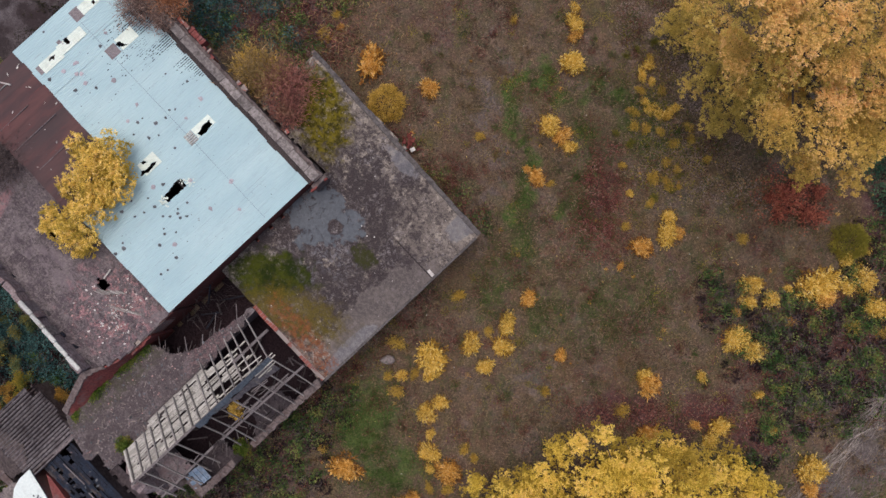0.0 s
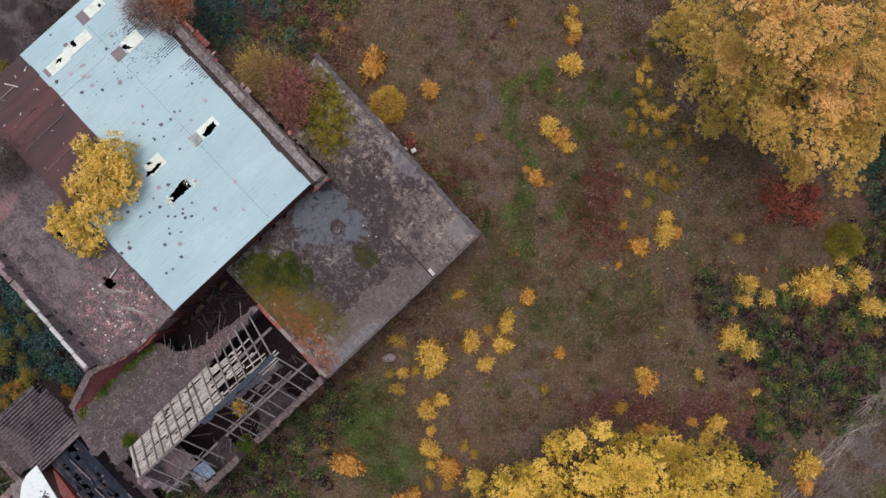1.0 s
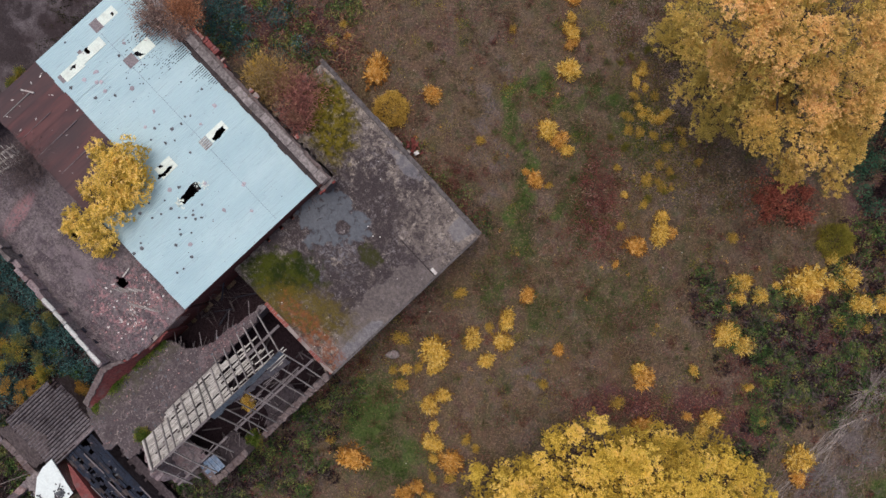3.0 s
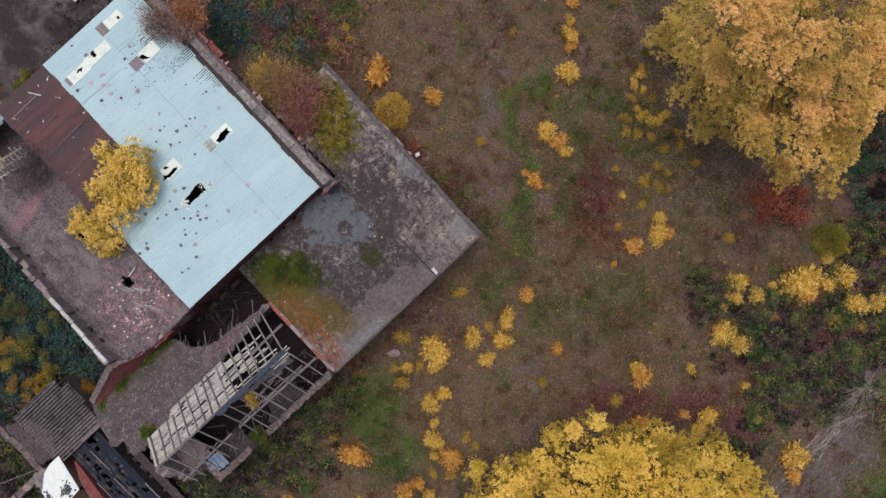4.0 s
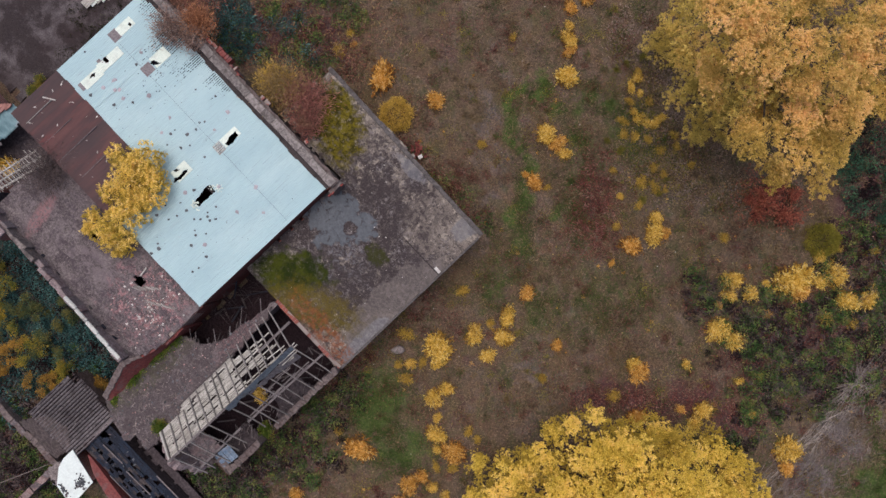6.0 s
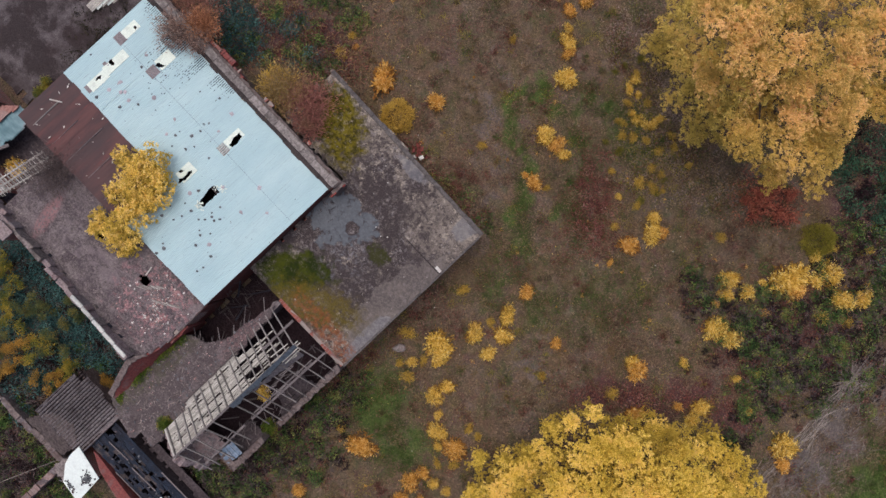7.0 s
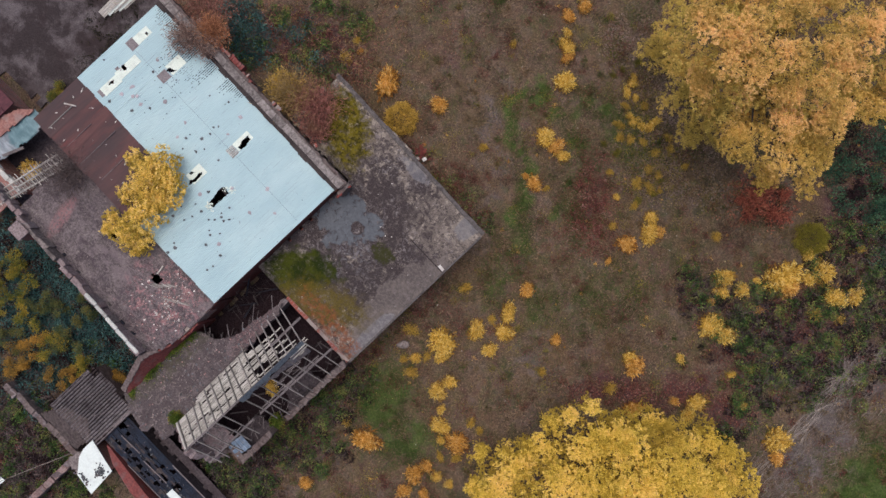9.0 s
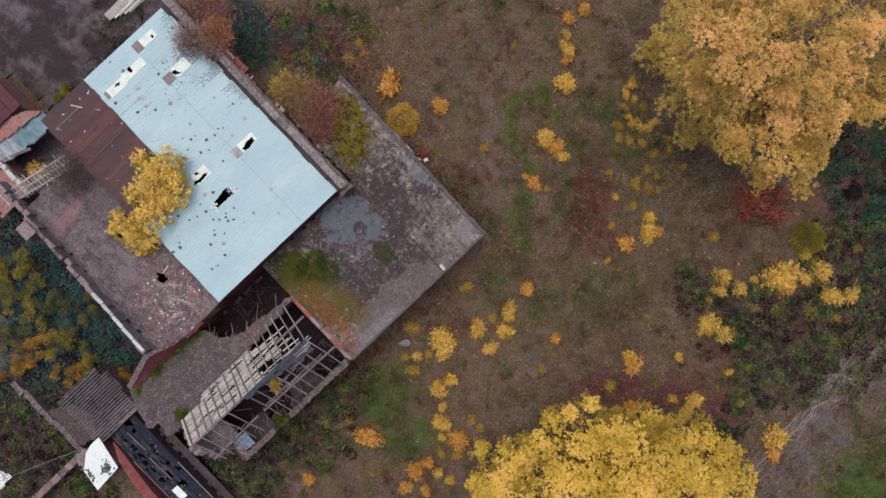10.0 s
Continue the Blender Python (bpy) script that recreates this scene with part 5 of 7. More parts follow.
def shed_valley_strips():
    rng = np.random.default_rng(15)
    # dark strips colour in both the dirt and the shade of the valleys
    n = 900
    q = np.round(rng.uniform(9.0, 13.3, n) / 0.235) * 0.235 - 0.0588
    p = rng.uniform(28.9, 33.0, n)
    c = np.stack([q, p, np.full(n, 2.40) + (p - 29) * 0.01], 1)
    me = quads("valley_moss", c, np.tile((0.0, 1.0, 0.01), (n, 1)), np.tile((1.0, 0, 0), (n, 1)), rng.uniform(0.3, 1.1, n), rng.uniform(0.07, 0.17, n), SHADEDSOIL, 0.05)
    single("valley_moss", me, None, "dark strips of dirt and painted shade in the shed roof's valleys", "moss", kind="stuff")


shed_valley_strips()


def yard_wall(name, label, p0, p1, q0, q1, top, material, cap=None):
    t = thing(name, label, "wall", ((q0 + q1) / 2, (p0 + p1) / 2, 0))
    part("wall", ragged_wall(p0, p1, q0, q1, lambda p, q: top), material, t)
    if cap:
        along = p1 - p0 > q1 - q0
        a, end = (p0, p1) if along else (q0, q1)
        while a < end - 0.3:
            l = random.uniform(0.25, 0.9)
            z = top + random.uniform(-0.09, 0.05)
            bm = box(a, a + l - 0.01, q0 - 0.03, q1 + 0.03, top - 0.3, z + 0.08, 0.02, 0.05) if along else box(p0 - 0.03, p1 + 0.03, a, a + l - 0.01, top - 0.3, z + 0.08, 0.02, 0.05)
            part("cap_stone", bm, cap, t)
            a += l


yard_wall("yard_wall", "crumbling brick yard wall between brambles", 35.0, 35.42, 9.6, 12.8, 1.1, RENDERED, WALLTOP)
yard_wall("yard_wall", "crumbling brick yard wall between brambles", 35.18, 35.6, 12.8, 16.2, 1.1, RENDERED, WALLTOP)
yard_wall("yard_wall", "crumbling brick yard wall between brambles", 35.36, 35.78, 16.2, 17.4, 1.1, RENDERED, WALLTOP)
single("dirt_bank", rough_sheet([(31.9, 10.7), (32.75, 9.4), (34.9, 9.8), (35.1, 13.7), (33.9, 13.3), (32.3, 12.3)], 0.15, lambda p, q: 2.47 - max(0.0, p - 33.2) * 0.7 + 0.07 * noise.noise(Vector((p * 2.3, q * 2.3, 5))), 0.12), DIRT, "brown dirt and moss sliding off the shed roof", "dirt")
def brick_heap():
    t = thing("brick_heap", "small heap of fallen red bricks and a pale block", "rubble", (-2.3, 7.4, 0), HERE)
    for k in range(26):
        x, y, z = -2.4 + random.gauss(0, 0.28), 7.5 + random.gauss(0, 0.32), 0.02 + 0.1 * (k % 3)
        bm = bmesh.new()
        bmesh.ops.create_cube(bm, size=1.0)
        bmesh.ops.transform(bm, verts=bm.verts, matrix=pose(x, y, z, random.uniform(-25, 25), random.uniform(-25, 25), random.uniform(0, 180)) @ Matrix.Diagonal((0.25, 0.12, 0.07, 1)))
        part("brick", bm, REDPAINT, t, "", HERE)
    bm = bmesh.new()
    bmesh.ops.create_cube(bm, size=1.0)
    bmesh.ops.transform(bm, verts=bm.verts, matrix=pose(-2.15, 7.0, 0.12, 8, 12, 30) @ Matrix.Diagonal((0.34, 0.26, 0.2, 1)))
    part("block", bm, PALEBITS, t, "pale stone block", HERE)


brick_heap()
single("white_scrap", rough_sheet([(41.2, 12.0), (42.5, 11.9), (42.7, 13.1), (41.4, 13.1)], 0.15, lambda p, q: 0.6 + 0.12 * noise.noise(Vector((p * 2, q * 2, 6))), 0.04), WHITESHEET, "crumpled white sheet lying on the brambles", "sheet")
yard_wall("low_wall", "low mortar-capped wall running off from the shed", 35.6, 42.0, 9.15, 9.6, 1.2, RENDERED, BROKENCAP)


HOLES = [(30.35, 8.15, 0.38, 0.40), (30.4, 7.45, 0.41, 0.40), (30.15, 5.75, 0.30, 0.28), (30.25, 5.2, 0.34, 0.32), (30.15, 4.6, 0.30, 0.32), (30.25, 4.0, 0.34, 0.36), (31.45, 5.7, 0.30, 0.32), (31.5, 5.1, 0.34, 0.28), (31.6, 4.4, 0.38, 0.40), (31.4, 6.6, 0.26, 0.32), (30.9, 2.9, 0.45, 0.64), (31.6, 3.3, 0.30, 0.48), (30.4, 1.9, 0.38, 0.56), (30.0, 3.1, 0.30, 0.32)]


def burnt_shed():
    t = thing("burnt_shed", "burnt-out shed with blue-black boards and square holes in its roof", "shed", (30.5, 4, 0))
    for a in ((29.75, 29.95, -2.0, 8.7), (32.1, 32.3, -2.0, 8.6)):
        wall_part(t, *a, 1.95, RAMP)
    for k in range(14):
        p = 29.72 + k * 0.18
        q = -2.0
        while q < 8.6:
            l = random.uniform(0.25, 0.6)
            e = min(q + l, 8.7)
            holed = any(a - 0.05 < p + 0.09 < a + w and b < q + l / 2 < b + h for a, b, w, h in HOLES)
            gone = 0.0 if k < 4 or 7 < k < 10 else 0.04
            if not holed and random.random() > gone:
                z = 2.05 + 0.03 * math.sin(k * 1.9) + random.uniform(-0.02, 0.02)
                part("board", box(p, p + 0.182, q, e - 0.004, z, z + 0.05, 0, 0.012), BLUEBLACK if random.random() < (0.9 if k < 5 else 0.45) else (CHARRED if random.random() < 0.7 else DARKWOOD), t)
            q += l
    for q in (0.2, 2.4, 4.6, 6.8):
        part("joist", one_beam((29.9, q, 1.93), (32.1, q, 1.93), 0.1, 0.12), CHARRED, t)
    for p, a, b in ((29.66, -2.0, 3.6), (31.05, 2.9, 5.4), (30.95, 6.0, 8.0), (32.15, 1.0, 6.0)):
        part("edge_board", one_beam((p, a, 2.16), (p + 0.08, b, 2.17), 0.08, 0.05), GREYWOOD, t, "pale grey splintered board")
    part("white_scrap", box(31.0, 31.6, 1.2, 2.3, 2.2, 2.24, 0, 0.03), WHITESHEET, t, "white scrap of sheet on the burnt roof")


burnt_shed()
single("plank_ramp", rough_sheet([(28.95, -2.0), (29.62, -2.0), (29.62, 6.6), (28.95, 6.6)], 0.2, lambda p, q: 1.2 + 0.08 * noise.noise(Vector((p * 2, q * 2, 1))), 0.1), RAMP, "mauve-brown debris bank along the burnt shed", "debris")


def white_lean_to():
    t = thing("lean_to", "small lean-to under a peeling white sheet", "shed", (33.3, 8, 0))
    for a in ((33.2, 33.45, 6.6, 8.9), (34.7, 34.95, 6.6, 8.3)):
        wall_part(t, *a, 2.4, BRICK)
    part("roof_sheet", slab_of([(32.67, 9.21), (33.23, 6.46), (35.60, 6.28), (35.34, 8.09), (34.29, 8.99), (33.58, 9.22)], 2.55, 2.62), WHITESHEET, t, "peeling white roof sheet")
    part("torn_sheet", rough_sheet([(35.18, 9.48), (34.59, 9.53), (33.79, 9.08), (35.11, 7.95), (35.50, 8.20)], 0.12, lambda p, q: 2.5 + 0.05 * noise.noise(Vector((p * 3, q * 3, 1))), 0.04), COPING, t, "torn grey end of the roof sheet")
    part("side_wall", slab_of([(32.4, 8.3), (32.95, 6.85), (33.4, 4.3), (33.45, -1.0), (32.85, -1.0), (32.75, 3.6), (32.38, 7.9)], -0.1, 2.45, lambda p, q: 2.5 - 0.5 * (33.2 - p) if p < 33.2 else 2.5), OLDRED, t, "red painted sloping wall top")


white_lean_to()


# ---- yard to the north-west ----
def red_shed():
    t = thing("red_shed", "red-roofed shed beside a torn blue tarpaulin", "shed", (21, 32, 0))
    wall_part(t, 19.4, 24.6, 32.1, 32.4, 2.5, BRICK)
    wall_part(t, 19.4, 19.7, 32.4, 35.9, 2.6, BRICK)
    roof = bmesh.new()
    for k in range(7):
        block(roof, 19.1 + k * 0.95, 20.02 + k * 0.95, 31.9, 36.0, 2.75 + random.uniform(0, 0.03), 2.86 + random.uniform(0, 0.03), 0.01)
    part("roof", roof, REDROOF, t, "faded red metal roof")
    part("verge", rough_sheet([(18.3, 30.6), (19.5, 31.6), (21.0, 32.05), (25.0, 32.1), (25.0, 31.5), (22.0, 31.05), (21.0, 30.85)], 0.15, lambda p, q: 2.62 + 0.07 * noise.noise(Vector((p * 2, q * 2, 3))), 0.1), SALMON, t, "broken salmon-red rendered verge")


red_shed()


def tarpaulin():
    bm = rough_sheet([(18.4, 30.8), (18.4, 29.8), (19.2, 29.45), (20.5, 29.4), (22.9, 29.8), (25.0, 30.2), (25.0, 31.7), (22.1, 31.25), (21.0, 31.05)], 0.12, lambda p, q: 2.15 + (q - 29.4) * 0.2 + 0.14 * noise.noise(Vector((p * 1.1, q * 1.6, 5))), 0.03)
    single("tarpaulin", bm, TARP, "torn pale blue tarpaulin over a sagging roof", "tarpaulin", smooth=True)


tarpaulin()
single("eave_timber", one_beam((23.2, 30.1, 2.2), (21.1, 29.25, 2.25), 0.22, 0.12), GREYWOOD, "grey timber at the tarpaulin's edge", "timber")
yard_wall("courtyard_wall", "white-capped courtyard wall with a red brick side", 23.42, 23.72, 26.9, 31.2, 2.45, BRICK, WHITEPIPE)
single("lean_roof", rough_sheet([(23.76, 26.9), (26.4, 26.9), (26.4, 29.7), (23.76, 29.7)], 0.25, lambda p, q: 2.36 - 0.05 * (p - 23.7) + 0.03 * noise.noise(Vector((p, q, 2))), 0.12), SALMON, "faded salmon-red roof beside the courtyard wall", "roof", kind="structure")


# stack of old corrugated sheets lying in the yard
def sheet_stack():
    for k in range(5):
        bm = sheet_bm(7.0, 9.2, 32.5 + 0.25 * k, 33.2 + 0.25 * k, lambda p, q, k=k: 0.12 + 0.05 * k, 0.18, 0.03)
        single("fibre_cement_sheet", bm, WHITESHEET if k % 2 else PALEWOOD, "pale corrugated sheet stacked in the yard", "roof sheet", BF @ pose(0, 0, 0, 0, 0, 0.7 * k - 1.5), group="stacked sheets")


sheet_stack()

# ---- loose debris on the roofs ----
def flat_bits(rng, n, place, size, z):
    c = np.array([place(rng) for _ in range(n)])
    pts = np.stack([c[:, 1], c[:, 0], np.array([z(p, q) for p, q in c])], 1)
    a = rng.normal(size=(n, 3)) * (1, 1, 0.15)
    s = rng.normal(size=(n, 3)) * (1, 1, 0.15)
    l = rng.uniform(*size, n)
    return pts, a, s, l


def scatter(name, label, category, n, place, size, z, material, ratio=0.6, seed=1, frame_m=BF):
    rng = np.random.default_rng(seed)
    pts, a, s, l = flat_bits(rng, n, place, size, z)
    me = quads(name, pts, a, s, l, l * ratio, material, 0.1)
    return single(name, me, None, label, category, frame_m, kind="stuff")


# flakes that lie on the tin roof: (p, q)
DARK_FLAKES = [(14.8, 16.8), (15.2, 17.0), (15.7, 16.7), (15.3, 15.9), (14.7, 15.7), (13.9, 16.2), (14.0, 15.5), (14.0, 14.7), (13.7, 14.4), (13.0, 14.4), (13.2, 14.2), (13.3, 13.9), (12.9, 13.7), (14.1, 13.4), (14.5, 14.1), (14.7, 13.8), (15.4, 13.5), (16.1, 12.0), (16.6, 12.1), (17.8, 15.0), (17.2, 14.9), (17.0, 15.2), (15.2, 12.2), (12.6, 16.2), (12.3, 14.3), (11.5, 28.5), (13.3, 26.0), (12.6, 24.4), (11.5, 23.6), (7.7, 21.3), (7.0, 20.0), (9.1, 19.4), (8.8, 19.2), (11.1, 20.2), (11.8, 19.8), (11.3, 19.0), (10.3, 19.4), (10.7, 18.7), (10.5, 17.4), (9.5, 25.4), (8.7, 23.8), (10.7, 20.2), (9.6, 19.2)]
PINK_FLAKES = [(14.7, 12.9), (11.4, 25.6), (12.3, 25.8), (11.8, 25.1), (11.6, 24.9), (11.8, 24.3), (8.7, 25.8), (10.4, 21.1), (11.5, 20.7), (13.2, 16.5), (11.5, 13.0), (10.2, 11.7), (11.2, 15.2), (7.2, 18.6), (11.2, 27.2), (10.4, 23.2), (8.7, 18.3), (9.3, 13.4)]


def flake(rng, r, height):
    """A broken roofing flake: a thin slab with four to six uneven corners."""
    n = int(rng.integers(4, 7))
    t = np.sort(rng.uniform(0, 2 * math.pi, n)) * 0.35 + np.arange(n) * 2 * math.pi / n * 0.65
    pts = [(r * rng.uniform(0.7, 1.15) * math.cos(a), r * rng.uniform(0.6, 1.0) * math.sin(a)) for a in t]
    return slab_of(pts, 0.0, height)


def roof_flakes():
    rng = np.random.default_rng(2)
    for rows, material, label, lo, hi in ((DARK_FLAKES, FRAGMENT, "dark slate flake lying on the tin roof", 0.08, 0.17), (PINK_FLAKES, PINKFLAKE, "faded pinkish felt flake on the tin roof", 0.13, 0.23)):
        for p, q in rows:
            single("roof_flake", flake(rng, rng.uniform(lo, hi), 0.018), material, label, "debris", BF @ Matrix.Translation((q, p, tin_z(p, q) + 0.03)), group="flakes on the tin roof")


roof_flakes()
scatter("tin_roof_grit", "small dark grit on the tin roof", "debris", 90, lambda r: (r.uniform(7, 17), r.uniform(11, 28)), (0.03, 0.10), lambda p, q: tin_z(p, q) + 0.03, FRAGMENT, 0.75, 2)
scatter("torn_plastic", "torn white plastic scraps round the roof hole", "debris", 60, lambda r: ((13.29 + r.normal(0, 0.16), 15.37 + r.normal(0, 0.16)) if r.random() < 0.6 else (11.35 + r.normal(0, 0.2), 15.21 + r.normal(0, 0.25))), (0.06, 0.24), lambda p, q: tin_z(p, q) + 0.04, PLASTIC, 0.6, 19)


def moss_lines():
    rng = np.random.default_rng(5)
    n = 3000
    q = rng.triangular(17.5, 24.5, 28.8, n)
    valley = np.round(q / 0.15).astype(int)
    q = valley * 0.15 - 0.0375 + rng.normal(0, 0.012, n)
    silted = rng.random(400)[valley]
    reach = 0.12 + 0.95 * np.exp(-((q - 24.6) / 3.0) ** 2)
    p = 5.95 + rng.exponential(1.0, n) * reach * (0.4 + 0.5 * silted)
    l = rng.uniform(0.05, 0.2, n) * (0.6 + reach / 2)
    c = np.stack([q, p, np.array([tin_z(a, b) for a, b in zip(p, q)]) + 0.02], 1)
    a = np.tile((0.0, 1.0, 0.03), (n, 1))
    me = quads("gutter_moss", c, a, np.tile((1.0, 0, 0), (n, 1)), l, rng.uniform(0.04, 0.10, n), CHARRED, 0.1)
    single("gutter_moss", me, None, "dark moss and leaf litter lying in the tin's valleys", "moss", kind="stuff")


moss_lines()

def on_tar_heap(r):
    while True:
        p, q = 20.6 + r.normal(0, 1.4), 12.4 + r.normal(0, 1.2)
        if q > 10.4 and p < 24 and noise.noise(Vector((p * 1.1, q * 1.1, 6))) > -0.05 + 0.3 * r.random() - 0.15:
            return p, q


scatter("pale_rubble", "pale mortar lumps and broken brick on the tar roof", "rubble", 110, on_tar_heap, (0.05, 0.22), lambda p, q: tar_z(p, q) + 0.04, PALEBITS, 0.7, 13)
scatter("burnt_bits", "blackened scraps lying on the burnt shed", "debris", 60, lambda r: (r.uniform(30, 32), r.uniform(-1.5, 8.3)), (0.06, 0.3), lambda p, q: 2.18, FRAGMENT, 0.6, 16)
scatter("peeled_patch", "dark patch of peeled flakes on the white sheet", "debris", 70, lambda r: (33.94 + r.normal(0, 0.22), 7.09 + r.normal(0, 0.22)), (0.12, 0.28), lambda p, q: 2.635, FRAGMENT, 0.9, 17)
scatter("peeled_edge", "dark flakes along the white sheet's torn side", "debris", 40, lambda r: (35.20 + r.normal(0, 0.14), 7.50 + r.normal(0, 0.3)), (0.1, 0.26), lambda p, q: 2.64, FRAGMENT, 0.9, 18)
scatter("brick_rubble", "pinkish broken brick strewn on the tar roof", "rubble", 260, on_tar_heap, (0.04, 0.22), lambda p, q: tar_z(p, q) + 0.03, REDBITS, 0.6, 7)
scatter("roof_grit", "grey grit and moss on the tar roof", "debris", 900, lambda r: (r.uniform(18.2, 24.1), r.uniform(10.5, 25.0)), (0.04, 0.15), lambda p, q: tar_z(p, q) + 0.02, COPING, 0.7, 8)


def on_valley(r):
    while True:
        p, q = r.uniform(15.5, 29), r.uniform(5.4, 9.8)
        if inside(p, q, VALLEY):
            return p, q


scatter("valley_rubble", "grey rubble, slates and bits on the sagging roof", "rubble", 520, on_valley, (0.03, 0.18), lambda p, q: valley_z(p, q) + 0.03, COPING, 0.7, 9)
scatter("valley_splinters", "pale splintered laths strewn on the sagging roof", "splinters", 60, lambda r: (25.6 + r.normal(0, 1.3), 7.3 + r.normal(0, 0.9)), (0.15, 0.6), lambda p, q: valley_z(p, q) + 0.05, TWIG, 0.14, 22)
scatter("valley_slates", "broken dark slates on the sagging roof", "rubble", 170, on_valley, (0.08, 0.3), lambda p, q: valley_z(p, q) + 0.03, FRAGMENT, 0.6, 21)
scatter("valley_brick_bits", "reddish brick bits on the sagging roof", "rubble", 90, on_valley, (0.04, 0.16), lambda p, q: valley_z(p, q) + 0.035, REDBITS, 0.7, 10)
scatter("slab_litter", "small pale bits lying on the concrete roof", "litter", 26, lambda r: (r.uniform(0.6, 14), r.uniform(0.4, 9.5)), (0.05, 0.13), lambda p, q: 3.03, PALEBITS, 0.7, 11)
scatter("brown_roof_litter", "white scraps lying on the rusty sheets", "litter", 26, lambda r: (r.uniform(14, 18), r.uniform(20, 28.5)), (0.07, 0.3), lambda p, q: tin_z(p, q) + 0.03, PALEBITS, 0.4, 12)


def slats_on_tar():
    t = thing("fallen_lathing", "fallen row of grey laths on the tar roof", "lathing", (12, 20.6, 4.2))
    for p0, q0, p1, q1, n in ((20.45, 14.1, 19.45, 13.2, 13), (20.5, 12.8, 19.6, 11.4, 16)):
        for k in range(n):
            f = k / (n - 1)
            p, q = p0 + (p1 - p0) * f + random.uniform(-0.06, 0.06), q0 + (q1 - q0) * f
            a, b = random.uniform(0.2, 0.42), random.uniform(0.2, 0.42)
            part("lath", one_beam((p - a * 0.5, q - a, 4.27 + 0.006 * (k % 5)), (p + b * 0.5, q + b, 4.30 + 0.006 * (k % 5)), 0.05, 0.03), RAFTERWOOD if k % 4 else PALEWOOD, t)
    single("loose_board", one_beam((19.66, 14.55, 4.3), (18.94, 14.69, 4.3), 0.09, 0.04), PALEWOOD, "pale loose board on the tar roof", "board")
    single("loose_pipe", one_beam((15.79, 28.14, 4.86), (15.3, 27.39, 4.86), 0.09, 0.09), PALEBITS, "white length of pipe on the rusty roof", "pipe")


slats_on_tar()


# ---- plants ----
def twig_cloud(rng, x, y, z, r, h, n, length, spread=1.0):
    """Arching bare stems from a rootstock."""
    root = np.stack([x + rng.normal(0, r * 0.35, n), y + rng.normal(0, r * 0.35, n), np.full(n, z)], 1)
    d = unit(rng, n)
    d[:, 2] = np.abs(d[:, 2]) * 0.9 + 0.25
    f = rng.random((n, 1)) ** 0.6
    c = root + d * f * np.array([r * spread, r * spread, h])
    a = d * np.array([r, r, h * 0.6]) + rng.normal(0, 0.35 * r, (n, 3))
    return c, a


def stem_bm(bm, a, b, r0, r1, sides=6):
    a, b = Vector(a), Vector(b)
    d = (b - a).normalized()
    s = d.orthogonal().normalized()
    u = d.cross(s)
    rings = [[bm.verts.new(c + r * (math.cos(k * 2 * math.pi / sides) * s + math.sin(k * 2 * math.pi / sides) * u)) for k in range(sides)] for c, r in ((a, r0), (b, r1))]
    for k in range(sides):
        bm.faces.new((rings[0][k], rings[0][(k + 1) % sides], rings[1][(k + 1) % sides], rings[1][k]))
    bm.faces.new(rings[1])
    return bm


def trunk_and_limbs(name, t, base, billows, radius, fork):
    """A bent, tapering trunk; each billow has a limb that leaves the trunk at its own height and carries twigs."""
    bm = bmesh.new()
    rng = np.random.default_rng(int(abs(base[0]) * 10))
    x, y, z = base
    top = (x + fork[0], y + fork[1], z + fork[2])
    knee = (x + fork[0] * 0.3 + radius * 0.4, y + fork[1] * 0.3, z + fork[2] * 0.5)
    stem_bm(bm, (x, y, z), (x, y, z + radius), radius * 1.35, radius, 9)
    stem_bm(bm, (x, y, z + radius), knee, radius, radius * 0.85, 9)
    stem_bm(bm, knee, top, radius * 0.85, radius * 0.6, 9)
    for lx, ly, lz, r in billows:
        f = rng.uniform(0.35, 1.0) if lz > top[2] else rng.uniform(0.0, 0.4)
        start = tuple(k + (h - k) * f for k, h in zip(knee, top))
        mid = (start[0] * 0.5 + lx * 0.5 + rng.normal(0, 0.15), start[1] * 0.5 + ly * 0.5 + rng.normal(0, 0.15), start[2] * 0.45 + lz * 0.55 - 0.2 * r)
        stem_bm(bm, start, mid, radius * 0.34, radius * 0.18)
        stem_bm(bm, mid, (lx, ly, lz - 0.2 * r), radius * 0.18, radius * 0.08)
        for _ in range(5):
            d = unit(rng, 1)[0]
            stem_bm(bm, (lx, ly, lz - 0.2 * r), (lx + d[0] * r * 0.8, ly + d[1] * r * 0.8, lz + abs(d[2]) * r * 0.4), radius * 0.07, radius * 0.02, 4)
    part(name, bm, BARK, t, "", HERE, True)


def crown(name, billows, size, material, t, seed, spray=0.2, cover=1.0, ratio=0.55, per=14, deep=1.0):
    rng = np.random.default_rng(seed)
    c, d = billow_leaves(rng, billows, spray, cover, per, deep)
    n = len(c)
    a = d * (1, 1, 0.5) + rng.normal(0, 0.4, (n, 3)) * (1, 1, 0.6)
    s = np.cross(a, rng.normal(0, 0.4, (n, 3)) + (0, 0, 1))
    l = rng.uniform(*size, n)
    part(name, quads(name, c, a, s, l, l * ratio, material), None, t, "", HERE)


def bf(p, q, z):
    return BF @ Vector((q, p, z))


